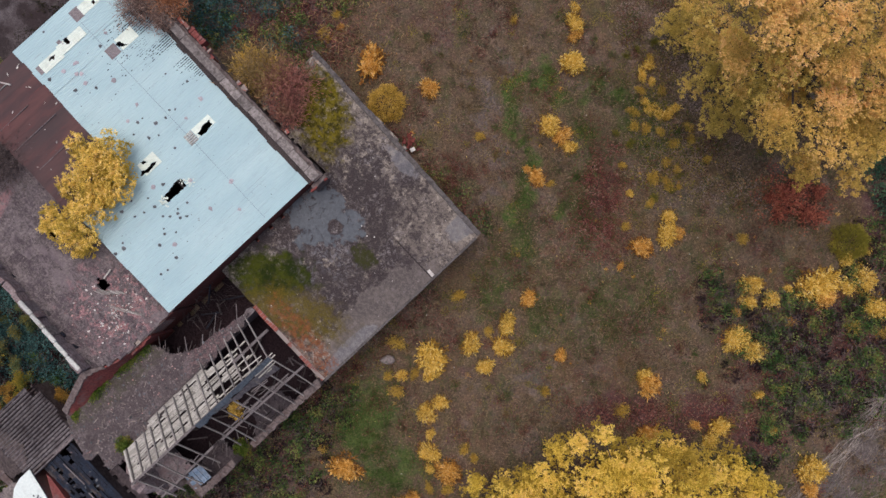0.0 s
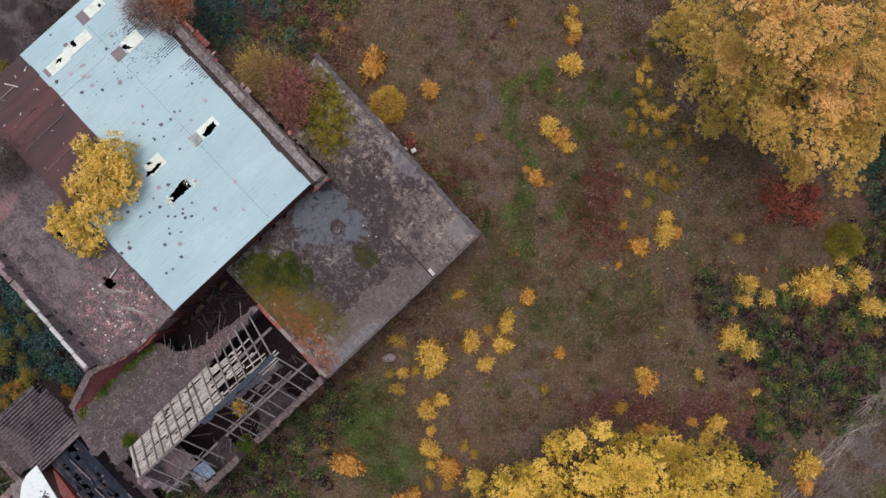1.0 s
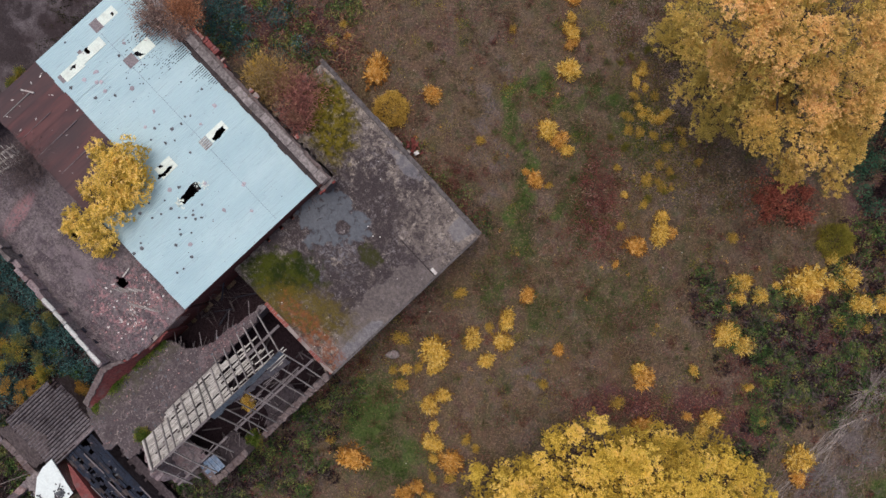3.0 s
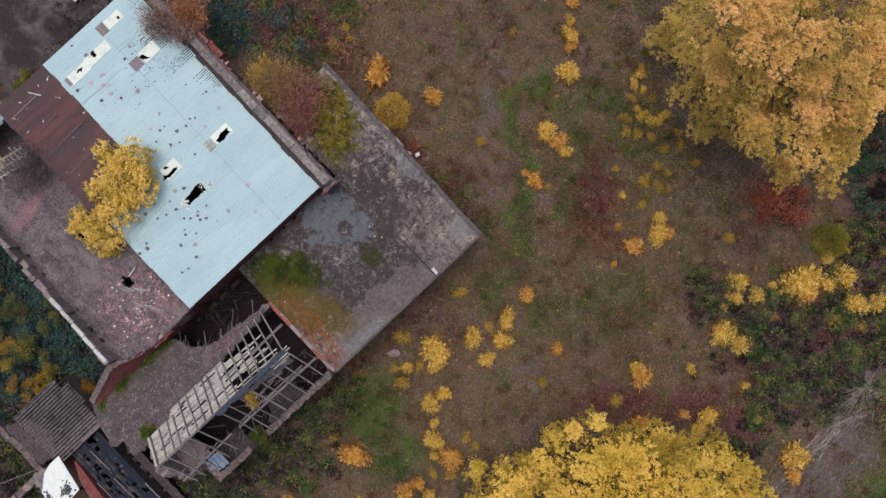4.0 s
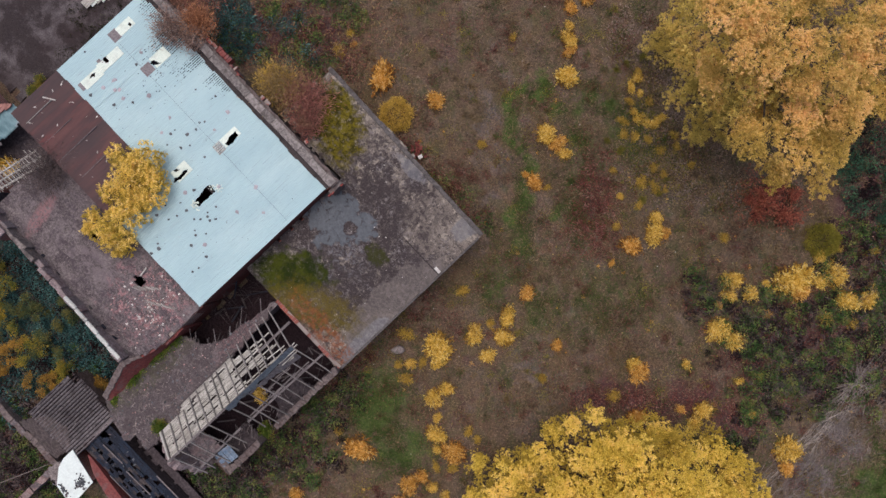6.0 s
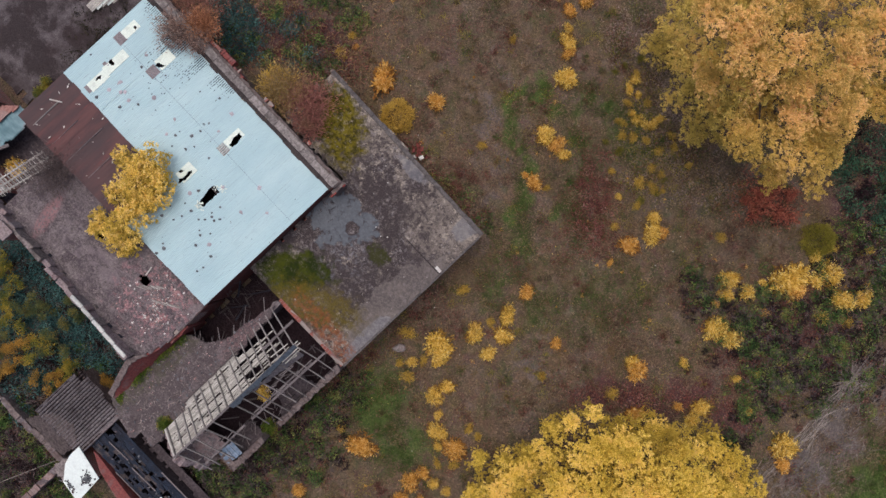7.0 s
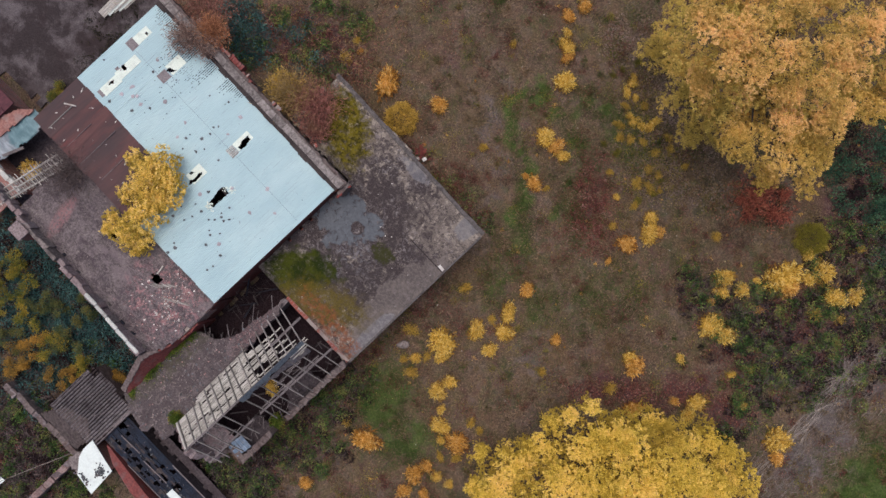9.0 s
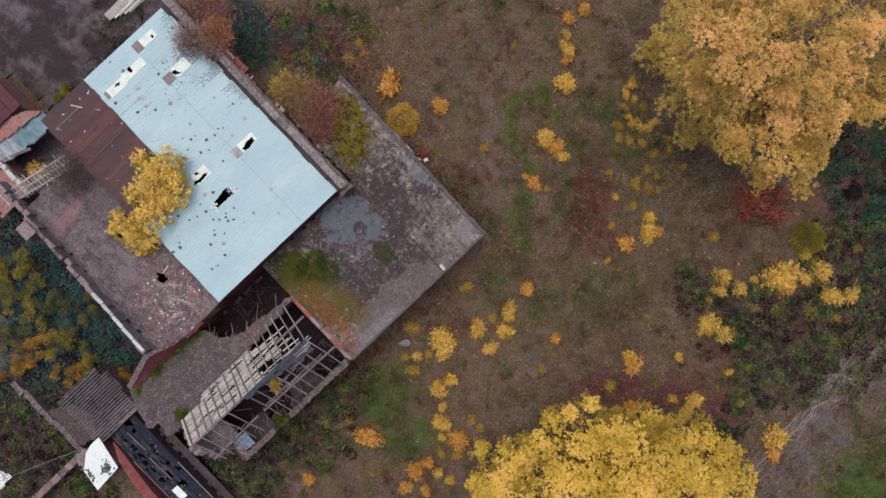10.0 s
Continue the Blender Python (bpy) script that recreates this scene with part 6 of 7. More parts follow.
# crowns as billows of foliage on limbs: (x, y, z, r)
GOLD_TOP = [
    (14.3, 12.3, 17, 1.43), (16.3, 12, 17, 1.43), (15.6, 10.7, 16.5, 1.35), (17.1, 10.2, 16, 1.24), (15.3, 10.1, 13, 1.12), (17, 9.3, 13.5, 1.21), (19.3, 13.1, 16, 1.24),
    (19.1, 10.9, 16, 1.14), (21.3, 9.4, 15, 1.27), (22, 11.6, 15, 1.4), (24.7, 12.7, 14, 1.71), (24.6, 10.7, 12.5, 1.7), (23.2, 8.1, 12.5, 1.6), (20.7, 7.8, 12.5, 1.49),
    (20, 9.4, 14, 1.2), (28.5, 13.7, 13, 2.1), (29.8, 11.3, 10, 1.88), (22, 15.5, 14, 2.05), (18.2, 15.8, 15, 2), (15.3, 15.8, 14, 1.71), (26.4, 16.1, 13, 2.1)]
GOLD_SPRAYS = [(15.2, 15.2, 2.6, 1.05), (16, 15.5, 5, 1), (17.4, 8.2, 4, 0.85), (18.5, 8.9, 6, 0.98), (15.4, 14.2, 2.2, 0.79), (16.8, 12.2, 5, 0.92), (19.1, 9.4, 7, 0.96), (19.1, 7.7, 5, 0.67)]
GOLD_SKIRT = [
    (16.4, 12.7, 9, 0.9), (15.8, 13.6, 8.5, 0.8), (16.7, 11.2, 9, 0.9), (15.6, 12.4, 7.5, 0.7),
    (28.2, 9.7, 9, 1.23), (19, 6.8, 11.3, 1.39), (22, 5.5, 11, 1.54), (21.4, 4.8, 7.5, 1.03), (24.1, 4.3, 8, 0.86), (16.3, 16.5, 6, 1.02), (15.8, 15.2, 2.8, 0.96),
    (16.7, 14, 4, 1.02), (16.5, 10.8, 6, 1.06), (16.8, 9.4, 9, 0.84), (18.2, 9.1, 4, 1.02), (16, 10.4, 4, 0.68), (19, 8, 9, 1.07), (20.9, 9.3, 9, 1.34),
    (20.8, 13.7, 11, 1.1), (18.6, 15.7, 10, 1.31), (23.5, 6.9, 10, 1.5), (25.9, 10.1, 9, 1.54)]
LEMON_TOP = [
    (9.7, -11.2, 7, 0.64), (8.6, -12.6, 5, 0.83), (7.7, -13.3, 4, 0.85), (12.6, -14, 7, 1.68), (11.3, -13.5, 6, 1.31), (14.8, -13.5, 3.5, 1.12), (15.6, -15.8, 7.5, 2.06),
    (19, -14.5, 3.5, 1.12), (20.5, -15.9, 3.5, 1.2), (21.4, -17.7, 4, 1.4), (6.5, -15.2, 5, 1.42), (4.9, -16.4, 4.5, 1.52), (3.2, -17.5, 4.5, 1.52), (2.1, -15.8, 3, 0.78),
    (1.7, -18.5, 3.5, 0.95), (9.6, -14.1, 6.5, 1.54), (10.3, -16.6, 7, 1.92), (7.1, -17.2, 6.5, 2.1), (18.6, -17, 6, 1.84), (12.8, -16.3, 8, 2.16), (16.5, -14.2, 5, 1.25)]
LEMON_RIM = [
    (4, -15.6, 3, 0.78), (2.8, -19, 4.5, 1.69), (21.7, -19.8, 4, 1.7), (19, -20.7, 6, 2.45), (15.5, -20.2, 7, 3.2), (11.1, -20.6, 7, 3.2), (6.8, -20.9, 6, 2.86),
    (3.2, -21.5, 4, 2.13)]
ROOF_BILLOWS = [
    (-22.6, 6.3, 6, 0.74), (-20.9, 6, 6.3, 1.06), (-20.3, 4.6, 6, 0.98), (-21.7, 4.8, 6.6, 1.05), (-23.2, 3.9, 5.8, 0.74), (-21.3, 2.9, 6.1, 0.98), (-22.4, 2, 6.5, 1.05),
    (-24.8, 2.2, 5.2, 0.62), (-23.7, 0.9, 5.6, 0.78), (-22.3, 0.6, 5.5, 0.74), (-20.6, 3.7, 5.8, 0.9), (-25.2, 1.4, 4.9, 0.38), (-23.2, -0, 4.8, 0.42)]


def gold_tree():
    base = (20.5, 11.0, -0.1)
    t = thing("tree", "tall tree with a billowing crown of gold-brown autumn leaves", "tree", base, HERE)
    trunk_and_limbs("trunk", t, base, GOLD_TOP + GOLD_SKIRT + GOLD_SPRAYS, 0.42, (0.2, 0.1, 9.0))
    crown("crown", [(x, y, z, 1.0 * r) for x, y, z, r in GOLD_TOP], (0.07, 0.16), GOLD, t, 31, 0.17, 1.1)
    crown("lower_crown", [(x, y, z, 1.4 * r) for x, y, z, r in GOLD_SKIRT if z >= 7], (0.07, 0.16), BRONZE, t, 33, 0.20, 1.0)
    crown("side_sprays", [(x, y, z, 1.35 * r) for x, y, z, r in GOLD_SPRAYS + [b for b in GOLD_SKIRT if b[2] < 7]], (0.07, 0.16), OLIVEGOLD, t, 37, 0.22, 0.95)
    # olive inner leaves colour in the shaded depth between the gold billows
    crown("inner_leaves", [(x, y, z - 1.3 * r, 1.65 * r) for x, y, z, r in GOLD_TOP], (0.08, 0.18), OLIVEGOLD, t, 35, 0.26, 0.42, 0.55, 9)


def lemon_tree():
    base = (12.4, -17.5, -0.1)
    t = thing("tree", "broad low tree with a dense bright yellow crown", "tree", base, HERE)
    trunk_and_limbs("trunk", t, base, LEMON_TOP + LEMON_RIM, 0.34, (0.0, 0.2, 3.6))
    crown("crown", [(x, y, z, 1.12 * r) for x, y, z, r in LEMON_TOP], (0.07, 0.17), LEMON, t, 32, 0.19, 1.0)
    crown("outer_crown", LEMON_RIM, (0.08, 0.18), LEMON, t, 34, 0.22, 0.8)
    # amber, darker than the crown: shade of its depth put into the colour
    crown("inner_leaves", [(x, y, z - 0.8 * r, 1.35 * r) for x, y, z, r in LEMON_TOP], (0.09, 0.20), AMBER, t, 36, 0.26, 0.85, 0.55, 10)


def roof_tree():
    b = tuple(bf(18.4, 18.5, 4.1))
    t = thing("tree", "young yellow tree growing out of the roof edge", "tree", b, HERE)
    trunk_and_limbs("trunk", t, b, ROOF_BILLOWS, 0.10, (0.3, 0.3, 1.0))
    crown("crown", [(x, y, z, 1.25 * r) for x, y, z, r in ROOF_BILLOWS], (0.09, 0.19), HAZEL, t, 42, 0.19, 0.8, 0.45)
    # darker amber again colours in the shaded inside of the crown
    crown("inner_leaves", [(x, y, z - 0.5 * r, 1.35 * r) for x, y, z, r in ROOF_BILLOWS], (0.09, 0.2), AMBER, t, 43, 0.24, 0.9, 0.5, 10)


gold_tree()
lemon_tree()
roof_tree()


def shrub_mesh(seed, material, n=2600, ring=False):
    """A shrub of radius and height 1: a few domes of fine leafy shoots that stand out all round; ring: the sparse low leaves at its foot."""
    rng = np.random.default_rng(seed)
    m = 5 + seed % 3
    t = np.arange(m) * 2.4 + seed
    wide = 0.52 * np.sqrt((np.arange(m) + 0.5) / m) * rng.uniform(0.6, 1.1, m)
    heads = np.stack([wide * np.cos(t), wide * np.sin(t), rng.uniform(0.05, 0.42, m)], 1)
    heads[:, :2] -= heads[:, :2].mean(0)
    reach = rng.uniform(0.38, 0.60, m)
    shoots = unit(rng, m * 60).reshape(m, 60, 3)
    shoots[:, :, 2] = np.abs(shoots[:, :, 2]) * 1.1
    shoots *= rng.uniform(0.6, 1.12, (m, 60, 1))
    which, which_shoot = rng.integers(0, m, n), rng.integers(0, 60, n)
    e = shoots[which, which_shoot]
    far = rng.random(n) ** (0.5 if not ring else 0.25) * (0.92 + 0.14 * np.abs(rng.normal(0, 1, n)))
    c = heads[which] + e * (reach[which] * far)[:, None] + rng.normal(0, 0.025, (n, 3))
    if ring:
        c[:, :2] *= 1.08
        c[:, 2] *= 0.45
    c[:, 2] = np.maximum(c[:, 2], 0.04 * rng.random(n))
    a = e * (1, 1, 0.7) + rng.normal(0, 0.3, (n, 3))
    s = np.cross(a, rng.normal(0, 0.5, (n, 3)) + (0, 0, 1))
    l = rng.uniform(0.07, 0.17, n) * min(1.15, math.sqrt(2300 / n))
    return quads("crown", c, a, s, l, l * 0.40, material)


def shrub_stems(seed):
    rng = np.random.default_rng(seed)
    bm = bmesh.new()
    for _ in range(9):
        d = unit(rng, 1)[0]
        d[2] = abs(d[2]) + 0.35
        stem_bm(bm, (0, 0, -0.08), tuple(0.75 * d), 0.035, 0.008, 4)
    return mesh_of("trunk", bm, BARK)


STEMS = [shrub_stems(s) for s in (1, 2, 3)]
SHRUBS = {}
# rustier, darker foot leaves: their own tint plus shade put into the colour
FOOT_SHADE = {ORANGE.name: RUST, YELLOW.name: RUSTGOLD, LEMON.name: AMBER, HONEY.name: AMBER, MOSSY.name: MOSSY, WEED.name: MOSSY, RED.name: RUSSET}


def shrub(x, y, r, material, label, seed, h=0.75, z=None, n=2600):
    key = (material.name, seed % 6, n)
    if key not in SHRUBS:
        SHRUBS[key] = shrub_mesh(seed % 6 + 3, material, n), shrub_mesh(seed % 6 + 11, FOOT_SHADE[material.name], n // 3, True)
    t = thing("shrub", label, "shrub", (0, 0, 0), HERE, group="autumn shrubs in the meadow")
    ground_z = float(ground_height(np.array(x), np.array(y))) if z is None else z
    t.matrix_basis = Matrix.LocRotScale((x, y, ground_z), Euler((0, 0, seed * 1.7)), (r * 1.26 * (0.84 + 0.08 * (seed % 5)), r * 1.26 * (1.16 - 0.08 * (seed % 5)), r * h * 1.3 + 0.25))
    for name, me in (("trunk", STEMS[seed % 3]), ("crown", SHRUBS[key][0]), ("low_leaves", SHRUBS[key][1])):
        ob = new(name, me)
        ob.parent = t


SHRUBS_ORANGE = [
    (-5, 13.1, 1.14), (-0.9, 11.3, 0.73), (10.7, 19, 0.59), (9.4, 18.3, 0.55), (9.3, 15, 0.5), (8.4, 7.9, 0.69), (6.6, 5, 0.69), (5.9, 5.6, 0.32), (6, -3.5, 0.64),
    (-6.9, -15.4, 1.01), (0.4, -15.7, 0.91), (-3.1, -18.2, 0.78), (-2.1, -17.5, 0.59), (-3.9, -19.5, 0.59), (-2.3, -19.8, 0.5), (8.3, -7.5, 0.5), (-11.8, -18.9, 0.55),
    (16.6, 1.1, 0.5), (14, 0.1, 0.82), (12.5, -1.2, 0.32), (26.9, -3.4, 0.82), (20.7, -4.4, 0.37), (24.5, -5.1, 0.41), (14.5, -9.6, 0.87), (14.4, -13, 0.78),
    (17.7, -12.4, 0.41), (23.2, -12.8, 0.37), (25.8, -16.9, 0.69), (-7.2, 15.6, 0.27)]
SHRUBS_YELLOW = [
    (9.3, 17, 0.41), (9.3, 15.9, 0.73), (9.1, 13.1, 0.91), (7.5, 8.7, 0.82), (8.9, 7.2, 0.55), (4.5, -5.3, 0.73), (2, -6.7, 0.78), (4.2, -6.9, 0.78), (3, -8.3, 0.64),
    (-0.8, -7.7, 1.19), (-0.8, -8.8, 0.59), (-2.9, -8.9, 0.46), (-1.2, -11.6, 0.73), (-0.2, -10.8, 0.64), (-0.9, -13, 0.41), (-1, -14.3, 0.78), (-0.9, -15.5, 0.41),
    (-1.3, -18.4, 0.46), (-0.3, -19, 0.41), (14.5, 12.95, 0.5), (14.0, 12.2, 0.46), (14.7, 11.8, 0.34), (14.2, 10.4, 0.36), (14.6, 9.9, 0.48), (15.2, 9.5, 0.42), (15.8, 9.5, 0.5), (16.3, 9.9, 0.4),
    (13.2, 3.9, 0.32), (15.9, 2.3, 0.55), (15.8, 1, 0.82)]
SHRUBS_BRAMBLE = [
    (21.7, -2.5, 0.78), (21.5, -3.7, 0.64), (23.1, -3.5, 0.64), (24.3, -2.8, 0.37), (26.4, -2.6, 1.42), (25.5, -2.8, 0.69), (29.6, -2.1, 0.96), (28.5, -2.7, 0.69),
    (28.4, -0.8, 0.55), (30.5, -4.2, 0.96), (31.9, -3.9, 0.82), (20.6, -6.3, 0.96), (21.9, -7.2, 0.87), (14.1, -8.9, 0.59), (18.2, -9, 0.41), (22.3, -10.3, 0.37),
    (19.5, -12.5, 0.78), (18.8, -13.5, 0.59), (25.9, -15.5, 1.1)]
SHRUBS_DULL = [
    (14.3, 8.5, 0.5), (13.9, 11.2, 0.4), (15.3, 8.3, 0.42), (16.2, 7.4, 0.45), (15.4, 11.2, 0.4), (13.6, 9.6, 0.36), (16.5, 5.6, 0.4),
    (5, 16.1, 0.37), (2.6, 7.9, 0.41), (-7.4, 16.5, 0.41), (-8.3, 15.1, 0.59), (7.6, 4.6, 0.32), (1.1, -3.3, 0.55), (3.2, -5.8, 0.41), (-3.9, -9, 0.37), (-2, -8.8, 0.46),
    (-3.3, -6.6, 0.64), (-3.3, -10, 0.59), (1.5, -14.1, 0.46), (2.2, -14.7, 0.37), (0.3, -16.9, 0.46), (-1, -16.8, 0.41), (7.2, -10, 0.41), (-8.4, -14, 0.46),
    (14.8, 5, 0.59), (15.7, 4.8, 0.37), (14.6, 3.2, 0.41), (12.9, 1.6, 0.41), (21.1, 0.7, 0.46), (28.8, -5.5, 0.64), (30.8, -5.8, 0.55), (29.5, -0.1, 0.55),
    (32.5, -0.3, 0.46), (12.6, -11.4, 0.59), (25.7, -9.4, 0.37), (23.9, -9.9, 0.37), (17.3, 8.6, 0.46), (17.5, 7.7, 0.41), (18.6, 6.3, 0.37)]
SHRUBS_RED = [(24.23, 3.78, 1.34), (25.81, 2.4, 1.1), (23.64, 2.6, 0.87), (25.22, 4.37, 0.79), (23.05, 3.58, 0.55), (26.4, 3.97, 0.71)]

k = 0
for rows, materials, label in ((SHRUBS_ORANGE, (ORANGE,), "spiky orange-yellow autumn shrub in dead grass"), (SHRUBS_YELLOW, (YELLOW,), "small yellow autumn shrub in dead grass"), (SHRUBS_BRAMBLE, (YELLOW,), "bright yellow autumn shrub among brambles"),
                               (SHRUBS_DULL, (HONEY,), "dull honey-coloured sapling in dead grass"), (SHRUBS_RED, (RED,), "low red-leaved shrub on bare soil")):
    for x, y, r in rows:
        material = materials[k % len(materials)]
        shrub(x, y, r, material, label, k, 0.75, None, 700 if material in (HONEY, RED) else (1700 if r < 0.5 else (2600 if r < 0.72 else 4400)))
        k += 1


rng = np.random.default_rng(58)
for _ in range(18):
    x, y = rng.uniform(12.0, 17.5), rng.uniform(3.5, 15.5)
    shrub(x, y, rng.uniform(0.22, 0.45), MOSSY if rng.random() < 0.7 else HONEY, "small olive-yellow sapling in dead grass", k, 0.7, None, 700)
    k += 1


def dome_shrub(x, y, r, h, material, label, seed, n=5200):
    """A dense rounded shrub of fine leaves."""
    rng = np.random.default_rng(seed)
    t = thing("shrub", label, "shrub", (x, y, 0), HERE)
    d = unit(rng, n)
    d[:, 2] = np.abs(d[:, 2])
    lump = 1 + 0.10 * np.sin(d[:, 0] * 5 + seed) * np.sin(d[:, 1] * 6) + 0.10 * np.abs(rng.normal(0, 1, n)) - 0.1
    c = np.array((x, y, -0.05)) + d * np.array((r, r, h)) * (lump * (0.55 + 0.45 * rng.random(n) ** 0.4))[:, None]
    a = d + rng.normal(0, 0.5, (n, 3))
    l = rng.uniform(0.07, 0.18, n)
    ob = new("trunk", STEMS[seed % 3])
    ob.parent = t
    part("crown", quads("crown", c, a, np.cross(a, d + rng.normal(0, 0.5, (n, 3))), l, l * 0.4, material), None, t, "", HERE)


dome_shrub(-4.0, 10.2, 1.4, 1.3, HONEY, "rounded honey-coloured shrub beside the concrete roof", 4)
dome_shrub(28.6, 0.45, 1.4, 1.2, OLIVE, "rounded olive-green shrub with dense fine leaves", 9)


# carpets of low plants: (x, y, rx, ry)
def carpet(name, label, category, patches, per, z, size, material, seed, ratio=0.55, rise=0.5, flat=0.5, keep=None):
    rng = np.random.default_rng(seed)
    cs = []
    for x, y, rx, ry in patches:
        n = int(per * rx * ry * math.pi)
        a, f = rng.uniform(0, 2 * math.pi, n), np.sqrt(rng.random(n)) * (1 + 0.26 * rng.normal(size=n))
        px, py = x + rx * f * np.cos(a), y + ry * f * np.sin(a)
        lump = 0.5 + 0.5 * np.sin(px * 1.9 + np.sin(py * 1.3) * 2) * np.sin(py * 2.1 + np.sin(px * 1.7) * 2)
        pz = z + rise * lump * rng.random(n) ** 0.5 * np.clip(1.25 - f, 0.1, 1)
        patchy = 0.5 + 0.5 * np.sin(px * 0.9 + seed + np.sin(py * 0.8) * 1.5) * np.sin(py * 1.1 + seed + np.sin(px * 0.7) * 1.5)
        keepers = rng.random(n) < (0.25 + 0.75 * lump) * (1.0 if per < 100 else 0.25 + 0.9 * patchy)
        cs.append(np.stack([px, py, pz], 1)[keepers])
    c = np.concatenate(cs)
    if keep is not None:
        c = c[keep(c[:, 0], c[:, 1])]
    c[:, 2] += ground_height(c[:, 0], c[:, 1])
    n = len(c)
    a = rng.normal(size=(n, 3)) * (1, 1, flat)
    s = rng.normal(size=(n, 3)) * (1, 1, flat)
    l = rng.uniform(*size, n)
    return single(name, quads(name, c, a, s, l, l * ratio, material), None, label, category, HERE, kind="stuff")


def mounds(name, label, category, patches, per, leaves, r, size, material, seed, ratio=0.55, keep=None):
    """A thicket of low rounded clumps, each set with leaves that face outwards and up."""
    rng = np.random.default_rng(seed)
    at = []
    for x, y, rx, ry in patches:
        n = int(per * rx * ry * math.pi)
        a, f = rng.uniform(0, 2 * math.pi, n), np.sqrt(rng.random(n)) * (1 + 0.15 * rng.normal(size=n))
        at.append(np.stack([x + rx * f * np.cos(a), y + ry * f * np.sin(a)], 1))
    at = np.concatenate(at)
    rad = rng.uniform(*r, len(at))
    i = np.repeat(np.arange(len(at)), (leaves * (rad / r[1]) ** 2).astype(int) + 6)
    d = unit(rng, len(i))
    d[:, 2] = np.abs(d[:, 2])
    c = np.concatenate([at, np.zeros((len(at), 1))], 1)[i] + d * (rad[i] * rng.uniform(0.7, 1.1, len(i)))[:, None] * (1, 1, 0.9)
    a = rng.normal(size=d.shape)
    s = np.cross(a, d + rng.normal(0, 0.5, d.shape))
    if keep is not None:
        ok = keep(c[:, 0], c[:, 1])
        c, a, s = c[ok], a[ok], s[ok]
    c[:, 2] += ground_height(c[:, 0], c[:, 1])
    l = rng.uniform(*size, len(c))
    return single(name, quads(name, c, a, s, l, l * ratio, material), None, label, category, HERE, kind="stuff")


def off_buildings(x, y):
    dx, dy = x - 2.47, y - 0.98
    c, s = math.cos(radians(TURN_B)), math.sin(radians(TURN_B))
    q, p = dx * c + dy * s, -dx * s + dy * c
    hit = ((p > -0.2) & (p < 14.4) & (q > -0.2) & (q < 16.4)) | ((p > 4.5) & (p < 18.6) & (q > 9.5) & (q < 29)) | ((p > 17) & (p < 25.5) & (q > 9.8) & (q < 27.8))
    hit |= ((p > 14) & (p < 26.9) & (q > -0.1) & (q < 10)) | ((p > 26.8) & (p < 29) & (q > 4.0) & (q < 10)) | ((p > 29.2) & (p < 33.2) & (q > -2) & (q < 13.3)) | ((p > 32) & (p < 35) & (q > 6) & (q < 9.8)) | ((p > 18) & (p < 25.5) & (q > 28.6) & (q < 36))
    return ~hit


BRAMBLES = [(-32.5, -18.5, 3.0, 2.2), (-36.5, -19.0, 3.0, 2.5), (-29.5, -20.0, 2.0, 1.5), (-38.0, -12.0, 2.0, 2.0)] + [tuple(bf(p, q, 0).xy) + (1.4, 1.4) for p, q in ((28.0, 2.0), (27.6, 3.2), (28.4, 0.9), (25.8, -1.6), (26.8, -0.2), (27.9, 0.2), (28.2, -1.9), (27.0, -3.4), (29.4, -4.0), (31.5, -4.0), (34.0, -3.5), (33.9, 11.0), (33.9, 13.5), (33.9, 16.0), (31.0, 14.6), (29.2, 14.5), (28.2, 11.8), (37.0, 13.0), (37.5, 16.0), (37.0, 11.0))] + [(-9.0, 18.0, 3.0, 1.6), (28.5, -8.0, 7.5, 4.2), (33.5, -3.0, 5.0, 5.0), (24.0, -5.5, 3.5, 3.0), (26.0, -11.5, 3.0, 2.2), (22.5, -14.2, 1.6, 1.6), (-13.5, 16.8, 3.6, 2.4), (-9.5, 14.8, 2.0, 1.4), (-13.0, -16.2, 4.6, 2.0), (-9.8, -12.6, 2.6, 1.6), (-36.5, -15.0, 4.5, 4.0), (-7.5, -10.8, 1.4, 1.4), (19.5, -4.0, 1.8, 2.2)]
IVY = [(-25.8, -8.2, 1.8, 1.8), (-33.0, -7.5, 3.5, 3.0), (-28.5, -5.5, 3.0, 3.0), (-31.0, -4.0, 5.0, 4.0), (-35.5, -1.0, 4.0, 4.5), (-27.5, -8.0, 2.4, 2.4), (-16.4, 17.0, 1.7, 2.0), (-11.5, 14.4, 1.3, 0.9), (-12.4, 17.0, 1.2, 1.2), (-17.0, 19.0, 1.6, 1.4), (-34.0, -11.0, 3.0, 2.2), (-15.6, 16.8, 2.0, 2.4)]
EAST_IVY = [(33.5, 6.5, 4.0, 4.5), (36.0, 1.0, 3.0, 4.0)]
mounds("brambles", "dense green bramble thicket with a few red leaves", "brambles", BRAMBLES, 1.35, 250, (0.25, 0.8), (0.08, 0.20), GREEN, 61, 0.6, off_buildings)
# dark leaf layer: the shade in the gaps between clumps, put into colour
mounds("understory_shade", "dark wine-brown leaves that darken the shaded gaps under the brambles", "brambles", [r for r in BRAMBLES + IVY + EAST_IVY if r[1] < 12], 1.6, 60, (0.25, 0.6), (0.12, 0.30), UNDERSHADE, 103, 0.6, off_buildings)
